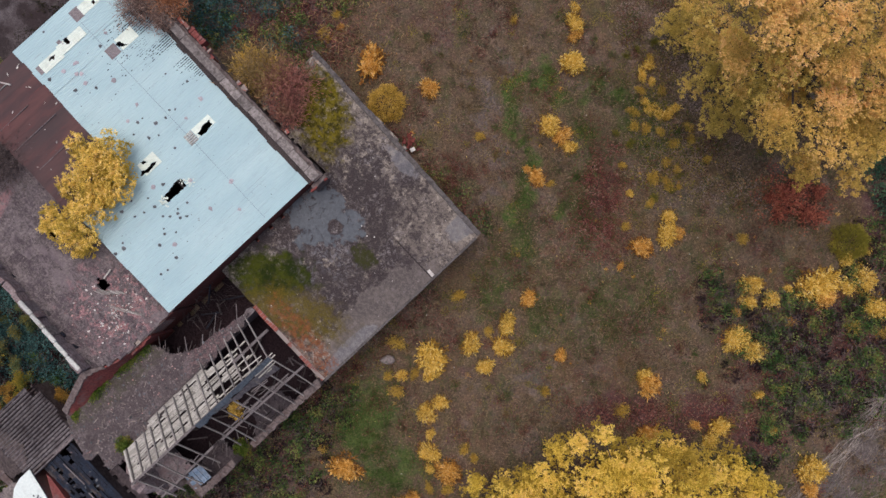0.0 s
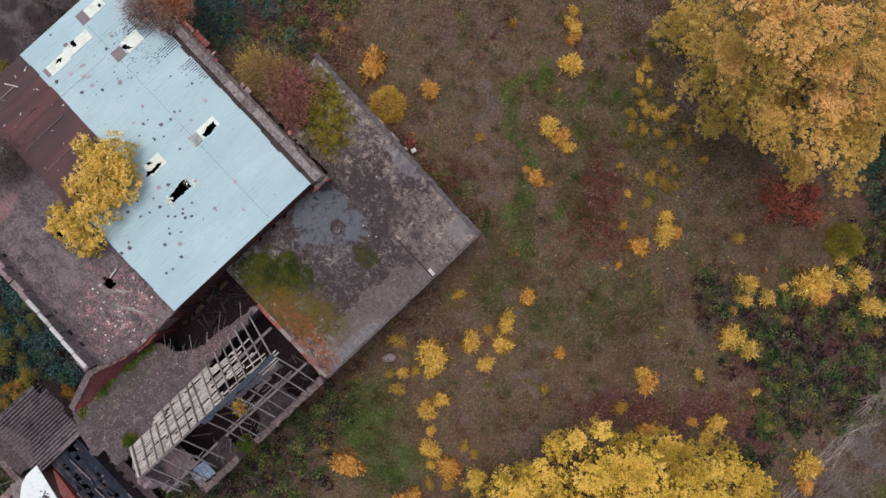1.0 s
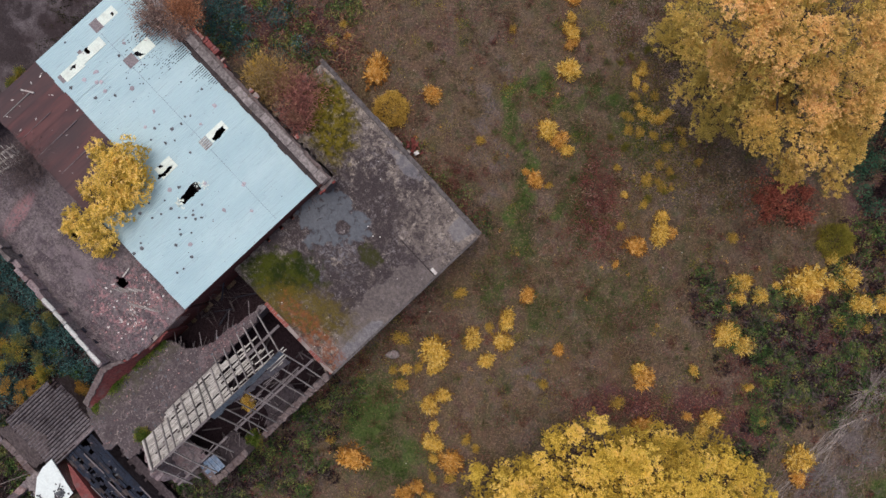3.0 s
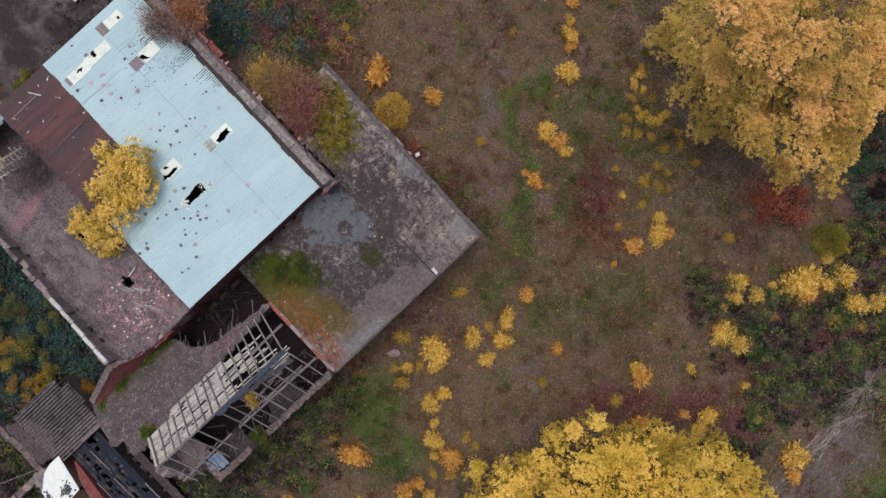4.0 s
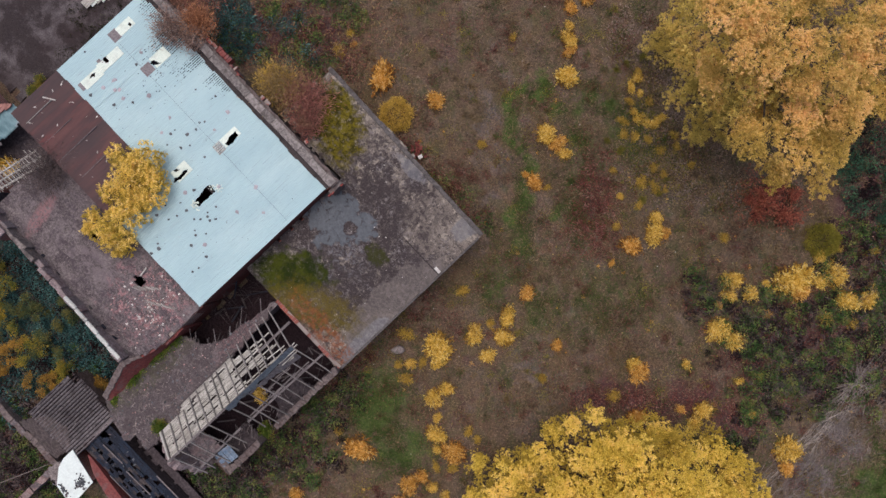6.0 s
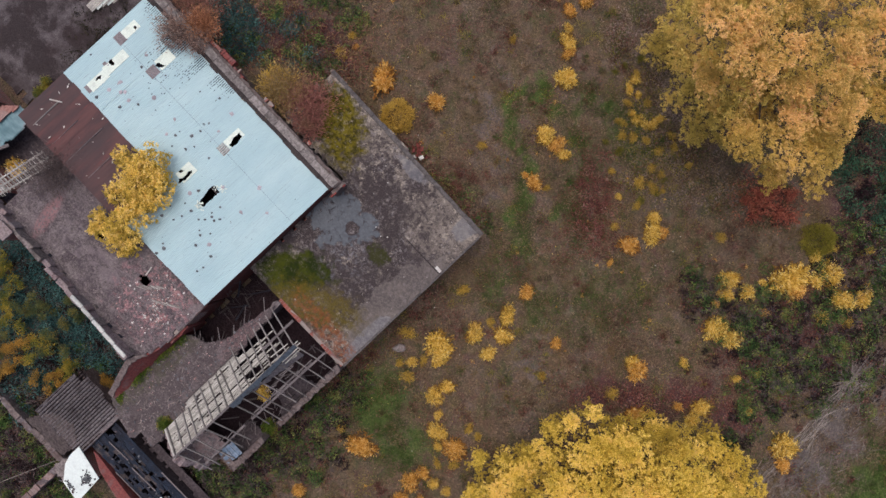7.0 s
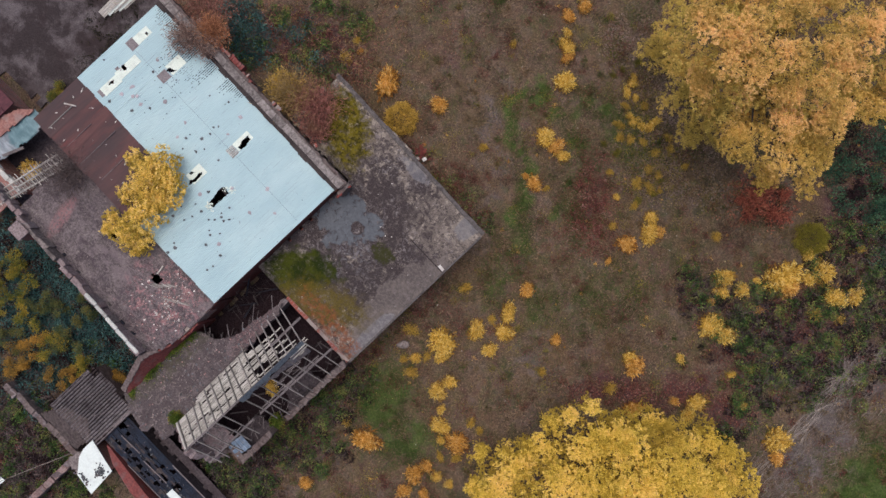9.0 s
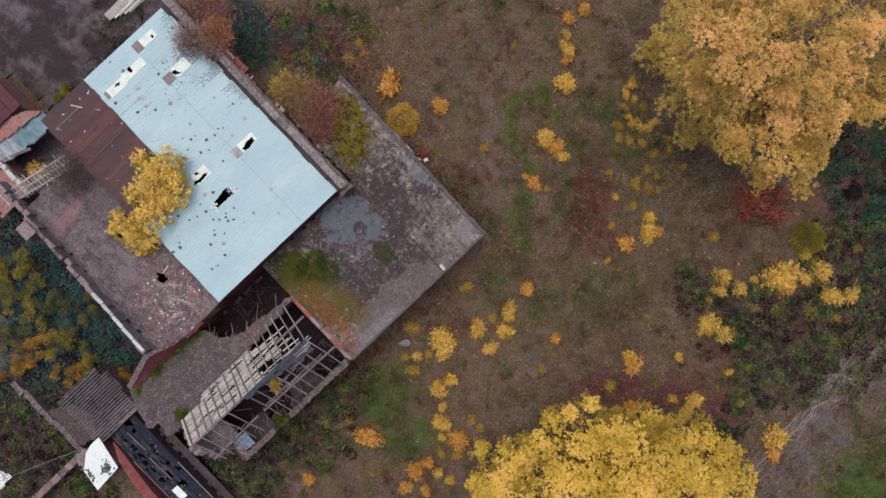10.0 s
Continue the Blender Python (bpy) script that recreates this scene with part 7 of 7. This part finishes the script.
mounds("yard_moss", "dark mossy weeds over the yard's edge", "weeds", [tuple(bf(p, q, 0).xy) + (1.7, 1.7) for p, q in ((10.2, 32.6), (8.2, 31.6), (11.8, 31.2), (9.0, 34.6), (13.6, 30.6))], 2.2, 60, (0.15, 0.45), (0.06, 0.16), DARKMOSS, 105, 0.5, off_buildings)
mounds("ivy_thicket", "dark blue-green ivy thicket", "ivy", IVY, 1.5, 260, (0.35, 1.1), (0.07, 0.20), TEAL, 62, 0.65, off_buildings)
mounds("green_ivy", "dark green ivy thicket beyond the tall tree", "ivy", EAST_IVY, 1.4, 220, (0.35, 1.0), (0.07, 0.20), DARKGREEN, 109, 0.65, off_buildings)
mounds("dock_clumps", "wine-brown dead docks between the brambles", "weeds", BRAMBLES, 0.6, 60, (0.2, 0.5), (0.08, 0.2), DOCK, 104, 0.5, off_buildings)
mounds("dock_stand", "wine-red dead docks standing in the meadow", "weeds", [(11.4, 6.2, 1.3, 1.9), (10.8, 4.8, 1.2, 1.0), (10.7, 1.9, 1.5, 1.7), (12.4, 1.4, 0.9, 0.9)], 1.9, 80, (0.2, 0.55), (0.07, 0.18), DOCK, 108, 0.45, off_buildings)
carpet("bramble_canes", "brown-mauve bramble canes and dead stems", "brambles", BRAMBLES + IVY, 14, 0.25, (0.2, 0.6), MAUVETWIG, 68, 0.09, 1.0, 0.6, off_buildings)
NORTHERN = [(-10.0, 16.5, 4.6, 2.8), (-7.2, 14.2, 2.0, 2.0), (-14.5, 18.4, 3.0, 2.0), (-5.5, 17.0, 3.0, 2.0)]
carpet("mauve_stems", "brown-mauve dead stems behind the yard wall", "weeds", [(-36.5, -15.5, 4.5, 4.0), (-33.5, -18.5, 3.0, 2.4)], 150, 0.05, (0.15, 0.5), MAUVETWIG, 100, 0.12, 1.0, 0.7, off_buildings)
carpet("rusty_stems", "rusty dead stems standing in the thicket", "weeds", NORTHERN, 16, 0.05, (0.15, 0.5), RUSSETTWIG, 92, 0.10, 1.3, 0.7, off_buildings)
carpet("tawny_stems", "tawny dead stems standing in the thicket", "weeds", NORTHERN, 18, 0.05, (0.15, 0.5), TAWNYTWIG, 93, 0.10, 1.3, 0.7, off_buildings)
carpet("dead_canes", "brown-mauve dead bramble canes", "brambles", BRAMBLES, 26, 0.3, (0.2, 0.6), MAUVETWIG, 101, 0.09, 1.2, 0.7, off_buildings)
carpet("russet_weeds", "low russet and wine-red weeds", "weeds", [(-36.5, -15.0, 4.5, 4.0), (-33.0, -17.5, 2.4, 2.0), (11.2, 3.4, 2.1, 3.6), (11.6, 0.6, 1.8, 1.6), (25.0, 3.2, 2.2, 1.6), (13.5, -11.5, 5.0, 1.5), (20.5, -12.0, 2.0, 2.0), (27.0, -4.0, 3.0, 1.6), (-12.0, 16.5, 6.0, 3.0), (-8.5, 14.5, 2.5, 2.0), (23.0, -8.0, 3.0, 3.0), (-9.5, -11.5, 3.0, 2.0)], 150, 0.02, (0.07, 0.2), RUSSET, 63, 0.5, 0.4, 0.6, off_buildings)
carpet("foot_weeds", "russet and green weeds along the foot of the concrete roof", "weeds", [tuple(bf(-0.9, q, 0).xy) + (0.9, 0.9) for q in (1.0, 2.4, 4.0, 5.6, 7.2, 9.0)] + [tuple(bf(p, -0.8, 0).xy) + (0.9, 0.9) for p in (6.0, 8.0, 10.0, 12.0, 14.0, 16.0, 18.0)], 150, 0.02, (0.08, 0.22), RUSSET, 81, 0.5, 0.5, 0.6, off_buildings)
carpet("foot_greens", "green weeds along the walls' feet", "weeds", [tuple(bf(-0.9, q, 0).xy) + (1.0, 1.0) for q in (0.5, 3.0, 5.0, 8.0)] + [tuple(bf(p, -1.0, 0).xy) + (1.3, 1.3) for p in (17.5, 19.0, 21.0, 23.0, 25.0)], 120, 0.02, (0.10, 0.24), GREEN, 82, 0.5, 0.6, 0.7, off_buildings)
SHRUB_FEET = [(x + 0.15, y - 0.1, r * 1.35, r * 1.25) for x, y, r in SHRUBS_ORANGE + SHRUBS_YELLOW + SHRUBS_DULL]
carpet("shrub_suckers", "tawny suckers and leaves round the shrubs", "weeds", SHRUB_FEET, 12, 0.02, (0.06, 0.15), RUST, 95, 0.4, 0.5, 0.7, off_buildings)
carpet("shrub_stalks", "brown stalks round the shrubs", "weeds", SHRUB_FEET, 70, 0.02, (0.10, 0.3), BROWNTWIG, 96, 0.12, 0.4, 0.7, off_buildings)
carpet("red_weeds", "red-leaved weeds on bare soil", "weeds", [(24.4, 3.3, 3.0, 2.1), (23.2, 4.8, 1.0, 1.2), (26.0, 2.6, 1.4, 1.2)], 80, 0.05, (0.08, 0.2), RED, 97, 0.5, 0.6, 0.7, off_buildings)
carpet("wine_weeds", "dull wine-red dead weeds", "weeds", [(11.3, 3.2, 1.9, 3.4), (10.6, 0.6, 1.4, 1.4), (13.5, -11.8, 4.6, 1.2), (18.5, -12.2, 3.6, 1.2), (22.6, -13.4, 2.2, 1.2)], 90, 0.05, (0.08, 0.24), DOCK, 98, 0.35, 0.5, 0.6, off_buildings)
carpet("olive_weeds", "olive and ochre weeds under the tall tree's rim", "weeds", [(14.9, 10.0, 1.8, 3.6), (16.8, 6.8, 2.6, 2.0), (13.2, 14.0, 1.6, 2.2), (15.6, 4.6, 2.4, 1.4)], 55, 0.05, (0.08, 0.22), MOSSY, 99, 0.4, 0.7, 0.7, off_buildings)
# real dead stalks and leaves, pale enough to brighten ground the crown overshadows
carpet("tawny_weeds", "tawny dead stalks and leaves beside the tall tree", "weeds", [(17.5, 6.0, 3.4, 1.8), (15.8, 12.0, 1.8, 3.0), (20.5, 4.6, 2.2, 1.2)], 60, 0.03, (0.08, 0.24), TAWNYTWIG, 106, 0.25, 0.5, 0.6, off_buildings)
carpet("leaf_mould", "mauve-brown fallen leaves and stalks beside the tall tree", "leaves", [(16.0, 11.0, 3.0, 6.0), (17.5, 5.6, 4.2, 2.4), (14.5, 16.0, 2.6, 2.6), (21.5, 3.6, 2.4, 1.2)], 130, 0.01, (0.08, 0.22), LEAFMOULD, 107, 0.45, 0.22, 0.45, off_buildings)
carpet("turf", "patchy green grass", "grass", [(x, y, rx * 1.2, ry * 1.2) for x, y, rx, ry, _ in TURF], 230, 0.0, (0.07, 0.24), GRASS, 64, 0.2, 0.2, 0.6, off_buildings)
carpet("dry_grass", "dead grass and fallen leaves", "grass", [(10.0, 0.0, 30.0, 21.0)], 66, 0.0, (0.08, 0.32), LITTER, 65, 0.2, 0.14, 0.5, off_buildings)
carpet("fallen_leaves", "scattered yellow fallen leaves", "leaves", [(9.0, 0.0, 22.0, 19.0)], 0.25, 0.03, (0.06, 0.13), YELLOW, 66, 0.6, 0.2, 0.3, off_buildings)
carpet("pale_litter_bits", "scattered pale stones and scraps", "litter", [(5.0, 2.0, 18.0, 17.0)], 0.13, 0.03, (0.06, 0.14), PALEBITS, 67, 0.7, 0.02, 0.2, off_buildings)


def tufts(name, label, n, r, leaves, size, material, seed, ratio=0.3):
    """Many small tussocks strewn over the meadow."""
    rng = np.random.default_rng(seed)
    x, y = rng.uniform(-14, 40, n), rng.uniform(-21, 20, n)
    wave = np.sin(x * 0.5 + seed) * np.sin(y * 0.6 + seed * 2) + 0.5 * np.sin(x * 1.7 + y * 1.1)
    ok = (wave + rng.normal(0, 0.5, n) > 0.1) & off_buildings(x, y)
    x, y = x[ok], y[ok]
    rad = rng.uniform(*r, len(x))
    i = np.repeat(np.arange(len(x)), leaves)
    d = unit(rng, len(i))
    d[:, 2] = np.abs(d[:, 2])
    c = np.stack([x[i], y[i], ground_height(x[i], y[i])], 1) + d * (rad[i] * rng.random(len(i)) ** 0.6)[:, None] * (1, 1, 0.8)
    l = rng.uniform(*size, len(i))
    single(name, quads(name, c, d + rng.normal(0, 0.4, d.shape), rng.normal(size=d.shape), l, l * ratio, material), None, label, "weeds", HERE, kind="stuff")


tufts("olive_tussocks", "olive-green tussocks in the meadow", 700, (0.3, 1.1), 60, (0.08, 0.20), OLIVE, 71, 0.25)
tufts("green_tussocks", "green weeds in the meadow", 1400, (0.35, 1.4), 80, (0.08, 0.20), GRASS, 72, 0.3)
tufts("russet_tussocks", "russet dead weeds in the meadow", 1300, (0.35, 1.4), 80, (0.08, 0.22), RUSSET, 73, 0.3)
tufts("tawny_tussocks", "tawny dead grass tussocks", 2100, (0.2, 0.9), 55, (0.14, 0.42), LITTER, 74, 0.16)
tufts("rusty_seedlings", "small orange seedlings in the meadow", 200, (0.08, 0.25), 30, (0.06, 0.15), ORANGE, 75, 0.45)


def thicket(name, label, x, y, z, r, h, n, length, material, seed, width=0.03):
    rng = np.random.default_rng(seed)
    c, a = twig_cloud(rng, x, y, z, r, h, n, length)
    s = rng.normal(size=(n, 3))
    l = rng.uniform(0.4, 1.0, n) * length
    return single(name, quads(name, c, a, s, l, width, material, 0.3), None, label, "shrub", HERE, kind="stuff" if name == "dead_brush" else "")


for p, q, r, n, material, label in ((2.5, 15.7, 1.5, 2400, RUSSETTWIG, "leafless russet shrub growing on the concrete roof"), (3.7, 14.5, 1.0, 1300, RUSSETTWIG, "leafless russet shrub at the roof's end"),
                                    (3.4, 17.6, 1.9, 3600, TAWNYTWIG, "tawny shrub beside the parapet"), (4.3, 24.4, 1.0, 1900, RUSTTWIG, "bare russet shrub hanging over the parapet"), (5.9, 25.4, 1.2, 1900, BROWNTWIG, "bare brown shrub over the tin roof's corner"), (5.3, 23.7, 0.8, 1000, BROWNTWIG, "bare brown shrub rooted in the parapet"),
                                    (3.6, 27.2, 2.0, 3000, RUSSETTWIG, "rusty shrub outside the parapet"), (19.2, 24.4, 1.6, 1800, MAUVETWIG, "bare brown shrub on the stripped roof")):
    w = bf(p, q, 0)
    z = 3.0 if q < 16.3 and p < 4.6 else (4.6 if p > 4 and q < 25.5 and q > 20 and p < 10 else (4.2 if p > 4 else 2.0))
    thicket("bare_shrub", label, w.x, w.y, z, r, 1.4 if q < 17 else (1.2 if p > 4 else 3.0), n, 0.5, material, int(p * 10 + q), 0.045)

# olive leaves in the tawny shrub
w = bf(3.4, 18.6, 2.4)
shrub(w.x, w.y, 1.6, HONEY, "tawny shrub beside the parapet", 7, 0.9, 1.0, 2500)

def pit_branches():
    rng = np.random.default_rng(91)
    n = 60
    p, q = rng.uniform(14.4, 18.6, n), 10.0 - np.abs(rng.normal(0, 1.0, n))
    q = np.clip(q, 7.6, 10.0)
    z = 0.8 + 2.6 * np.clip((q - 7.6) / 2.4, 0, 1) * rng.random(n)
    a = np.stack([-0.8 + rng.normal(0, 0.5, n), rng.normal(-0.2, 0.7, n), rng.normal(-0.3, 0.5, n)], 1)
    me = quads("dead_branches", np.stack([q, p, z], 1), a, rng.normal(size=(n, 3)), rng.uniform(0.4, 1.8, n), rng.uniform(0.02, 0.05, n), DARKWOOD, 0.3)
    single("dead_branches", me, None, "tangle of dead grey branches in the collapsed bay", "branches", kind="stuff")


pit_branches()

# dead stems lying along the track, and a dead stump with its roots spread
def track_brush():
    rng = np.random.default_rng(77)
    n = 1500
    f, off = rng.random(n), rng.normal(0, 1.25, n)
    x, y = 24.0 + 15.0 * f + off * 0.70, -21.5 + 15.5 * f - off * 0.70
    c = np.stack([x, y, ground_height(x, y) + 0.03 + 0.15 * rng.random(n)], 1)
    a = np.array((0.68, 0.72, 0.0)) + rng.normal(0, 0.45, (n, 3)) * (1, 1, 0.15)
    single("dead_brush", quads("dead_brush", c, a, rng.normal(size=(n, 3)), rng.uniform(0.4, 1.5, n), rng.uniform(0.02, 0.05, n), TWIG, 0.3), None, "grey dead brush lying along the track", "brush", HERE, kind="stuff")
    # a long line of pale dead wood along the track's edge
    m = 430
    g = rng.random(m)
    e = np.stack([23.8 + 13.5 * g + rng.normal(0, 0.34, m), -18.4 + 12.6 * g + rng.normal(0, 0.34, m), 0.08 + 0.2 * rng.random(m)], 1)
    b = np.array((0.73, 0.68, 0.0)) + rng.normal(0, 0.22, (m, 3)) * (1, 1, 0.2)
    single("dead_wood_line", quads("dead_wood_line", e, b, rng.normal(size=(m, 3)), rng.uniform(0.6, 2.2, m), rng.uniform(0.02, 0.06, m), STRAW, 0.3), None, "pale dead branches heaped along the track's edge", "brush", HERE, kind="stuff")
    bm = bmesh.new()
    for k in range(70):
        t = k * 2.4 + rng.normal(0, 0.2)
        r = rng.uniform(1.0, 3.4)
        u, v = r * 1.35 * math.cos(t), r * 0.6 * math.sin(t + 0.3 * math.sin(k))
        e = (31.0 + 0.69 * u - 0.72 * v, -10.4 + 0.72 * u + 0.69 * v, 0.05)
        m = (31.0 + 0.5 * (0.69 * u - 0.72 * v) + rng.normal(0, 0.1), -10.4 + 0.5 * (0.72 * u + 0.69 * v) + rng.normal(0, 0.1), 0.25)
        stem_bm(bm, (31.0, -10.4, 0.35), m, 0.035, 0.024, 4)
        stem_bm(bm, m, e, 0.024, 0.01, 4)
    stem_bm(bm, (31.0, -10.4, -0.1), (31.0, -10.4, 0.4), 0.16, 0.12, 8)
    single("dead_stump", bm, TWIG, "bleached dead stump with radiating bare branches", "stump", HERE)


track_brush()

# loose saplings that stand in the ivy: (x, y, z, r)
def loose_sapling(x, y, z, r, material, label, seed):
    rng = np.random.default_rng(seed)
    t = thing("sapling", label, "sapling", (x, y, 0), HERE, group="saplings in the ivy")
    heads = [(x + r * rng.normal(0, 0.7), y + r * rng.normal(0, 0.7), z + rng.uniform(-0.9, 0.1), r * rng.uniform(0.22, 0.5)) for _ in range(9)]
    trunk_and_limbs("trunk", t, (x, y, -0.1), heads, 0.07, (0.1, 0.1, z * 0.5))
    crown("crown", heads, (0.06, 0.14), material, t, seed, 0.28, 0.30, 0.45, 9, 1.2)


for k, (x, y, z, r, m) in enumerate(((-34.4, -1.3, 2.0, 1.1, IVYGOLD), (-33.9, -3.0, 2.0, 1.0, IVYGOLD), (-35.4, -2.2, 1.8, 0.9, IVYGOLD), (-34.7, -4.6, 1.8, 1.0, IVYGOLD), (-32.1, -4.6, 1.7, 0.9, IVYGREEN), (-31.9, -6.9, 2.2, 1.2, IVYGOLD), (-30.5, -7.0, 1.8, 1.0, IVYGREEN),
                                    (-33.1, -8.0, 1.7, 0.9, IVYRUST), (-34.7, -9.5, 1.4, 1.0, IVYRUST), (-30.4, -10.2, 1.5, 0.9, IVYRUST), (-29.5, -9.1, 1.3, 0.6, IVYGOLD), (-26.6, -10.4, 1.2, 0.5, IVYRUST), (-35.8, -7.0, 1.5, 0.9, IVYGREEN), (-29.2, -4.6, 1.3, 0.8, IVYGREEN), (-31.3, 12.5, 0.8, 0.6, IVYGOLD))):
    loose_sapling(x, y, z, r, m, {IVYGOLD: "yellow-green sapling standing in dark ivy", IVYGREEN: "dull olive-green sapling standing in dark ivy", IVYRUST: "rusty orange sapling standing in dark ivy"}[m], 300 + k)

# self-sown saplings in the ruins
for p, q, r, m, z in ((19.6, 2.6, 0.6, YELLOW, 3.2), (21.4, 0.5, 0.65, WEED, 2.2), (26.1, 5.9, 0.6, WEED, 3.9), (22.5, 28.5, 0.8, YELLOW, 0.3)):
    w = bf(p, q, z)
    shrub(w.x, w.y, r, m, "self-sown sapling growing in the ruins", k, 0.9, z)
    k += 1


# creeping green along the foot of the brick gable
def wall_weeds():
    rng = np.random.default_rng(88)
    n = 3400
    p = rng.uniform(21.0, 28.0, n)
    ok = np.array([noise.noise(Vector((a * 0.8, 3.0, 0))) > -0.12 + 0.2 * rng.random() for a in p])
    p, n = p[ok], int(ok.sum())
    q = np.interp(p, [21.0, 22.8, 24.5, 28.0], [9.8, 9.95, 10.05, 9.8]) - np.abs(rng.normal(0, 0.24, n))
    c = np.stack([q, p, np.array([valley_z(a, b) for a, b in zip(p, q)]) + rng.random(n) * 0.2], 1)
    a, s = rng.normal(size=(n, 3)), rng.normal(size=(n, 3))
    l = rng.uniform(0.07, 0.18, n)
    single("wall_weeds", quads("wall_weeds", c, a, s, l, l * 0.5, WEED), None, "green weeds along the foot of the brick wall", "weeds", BF, kind="stuff")


wall_weeds()


def flat_stone():
    rng = random.Random(5)
    bm = bmesh.new()
    rim = [(math.cos(a * 0.785) * rng.uniform(0.42, 0.6), math.sin(a * 0.785) * rng.uniform(0.26, 0.38)) for a in range(8)]
    rings = [[bm.verts.new((-3.9 + u * k, -7.85 + v * k, z)) for u, v in rim] for k, z in ((1.05, -0.1), (1.0, 0.14), (0.8, 0.22))]
    for a, b in zip(rings, rings[1:]):
        for i in range(8):
            bm.faces.new((a[i], a[(i + 1) % 8], b[(i + 1) % 8], b[i]))
    bm.faces.new(rings[-1])
    single("flat_stone", bm, COPING, "flat grey stone lying in dead grass", "stone", HERE)


flat_stone()


def wire():
    bm = bmesh.new()
    pts = [bf(34.6, 9.6, 2.5 - 0.25 * math.sin(math.pi * i / 12)).lerp(bf(41.0, 12.2, 2.6 - 0.3 * math.sin(math.pi * i / 12)), i / 12) for i in range(13)]
    for a, b in zip(pts, pts[1:]):
        stem_bm(bm, a, b, 0.02, 0.02, 5)
    single("cable", bm, TWIG, "thin grey cable slung from the lean-to", "cable", HERE)


wire()
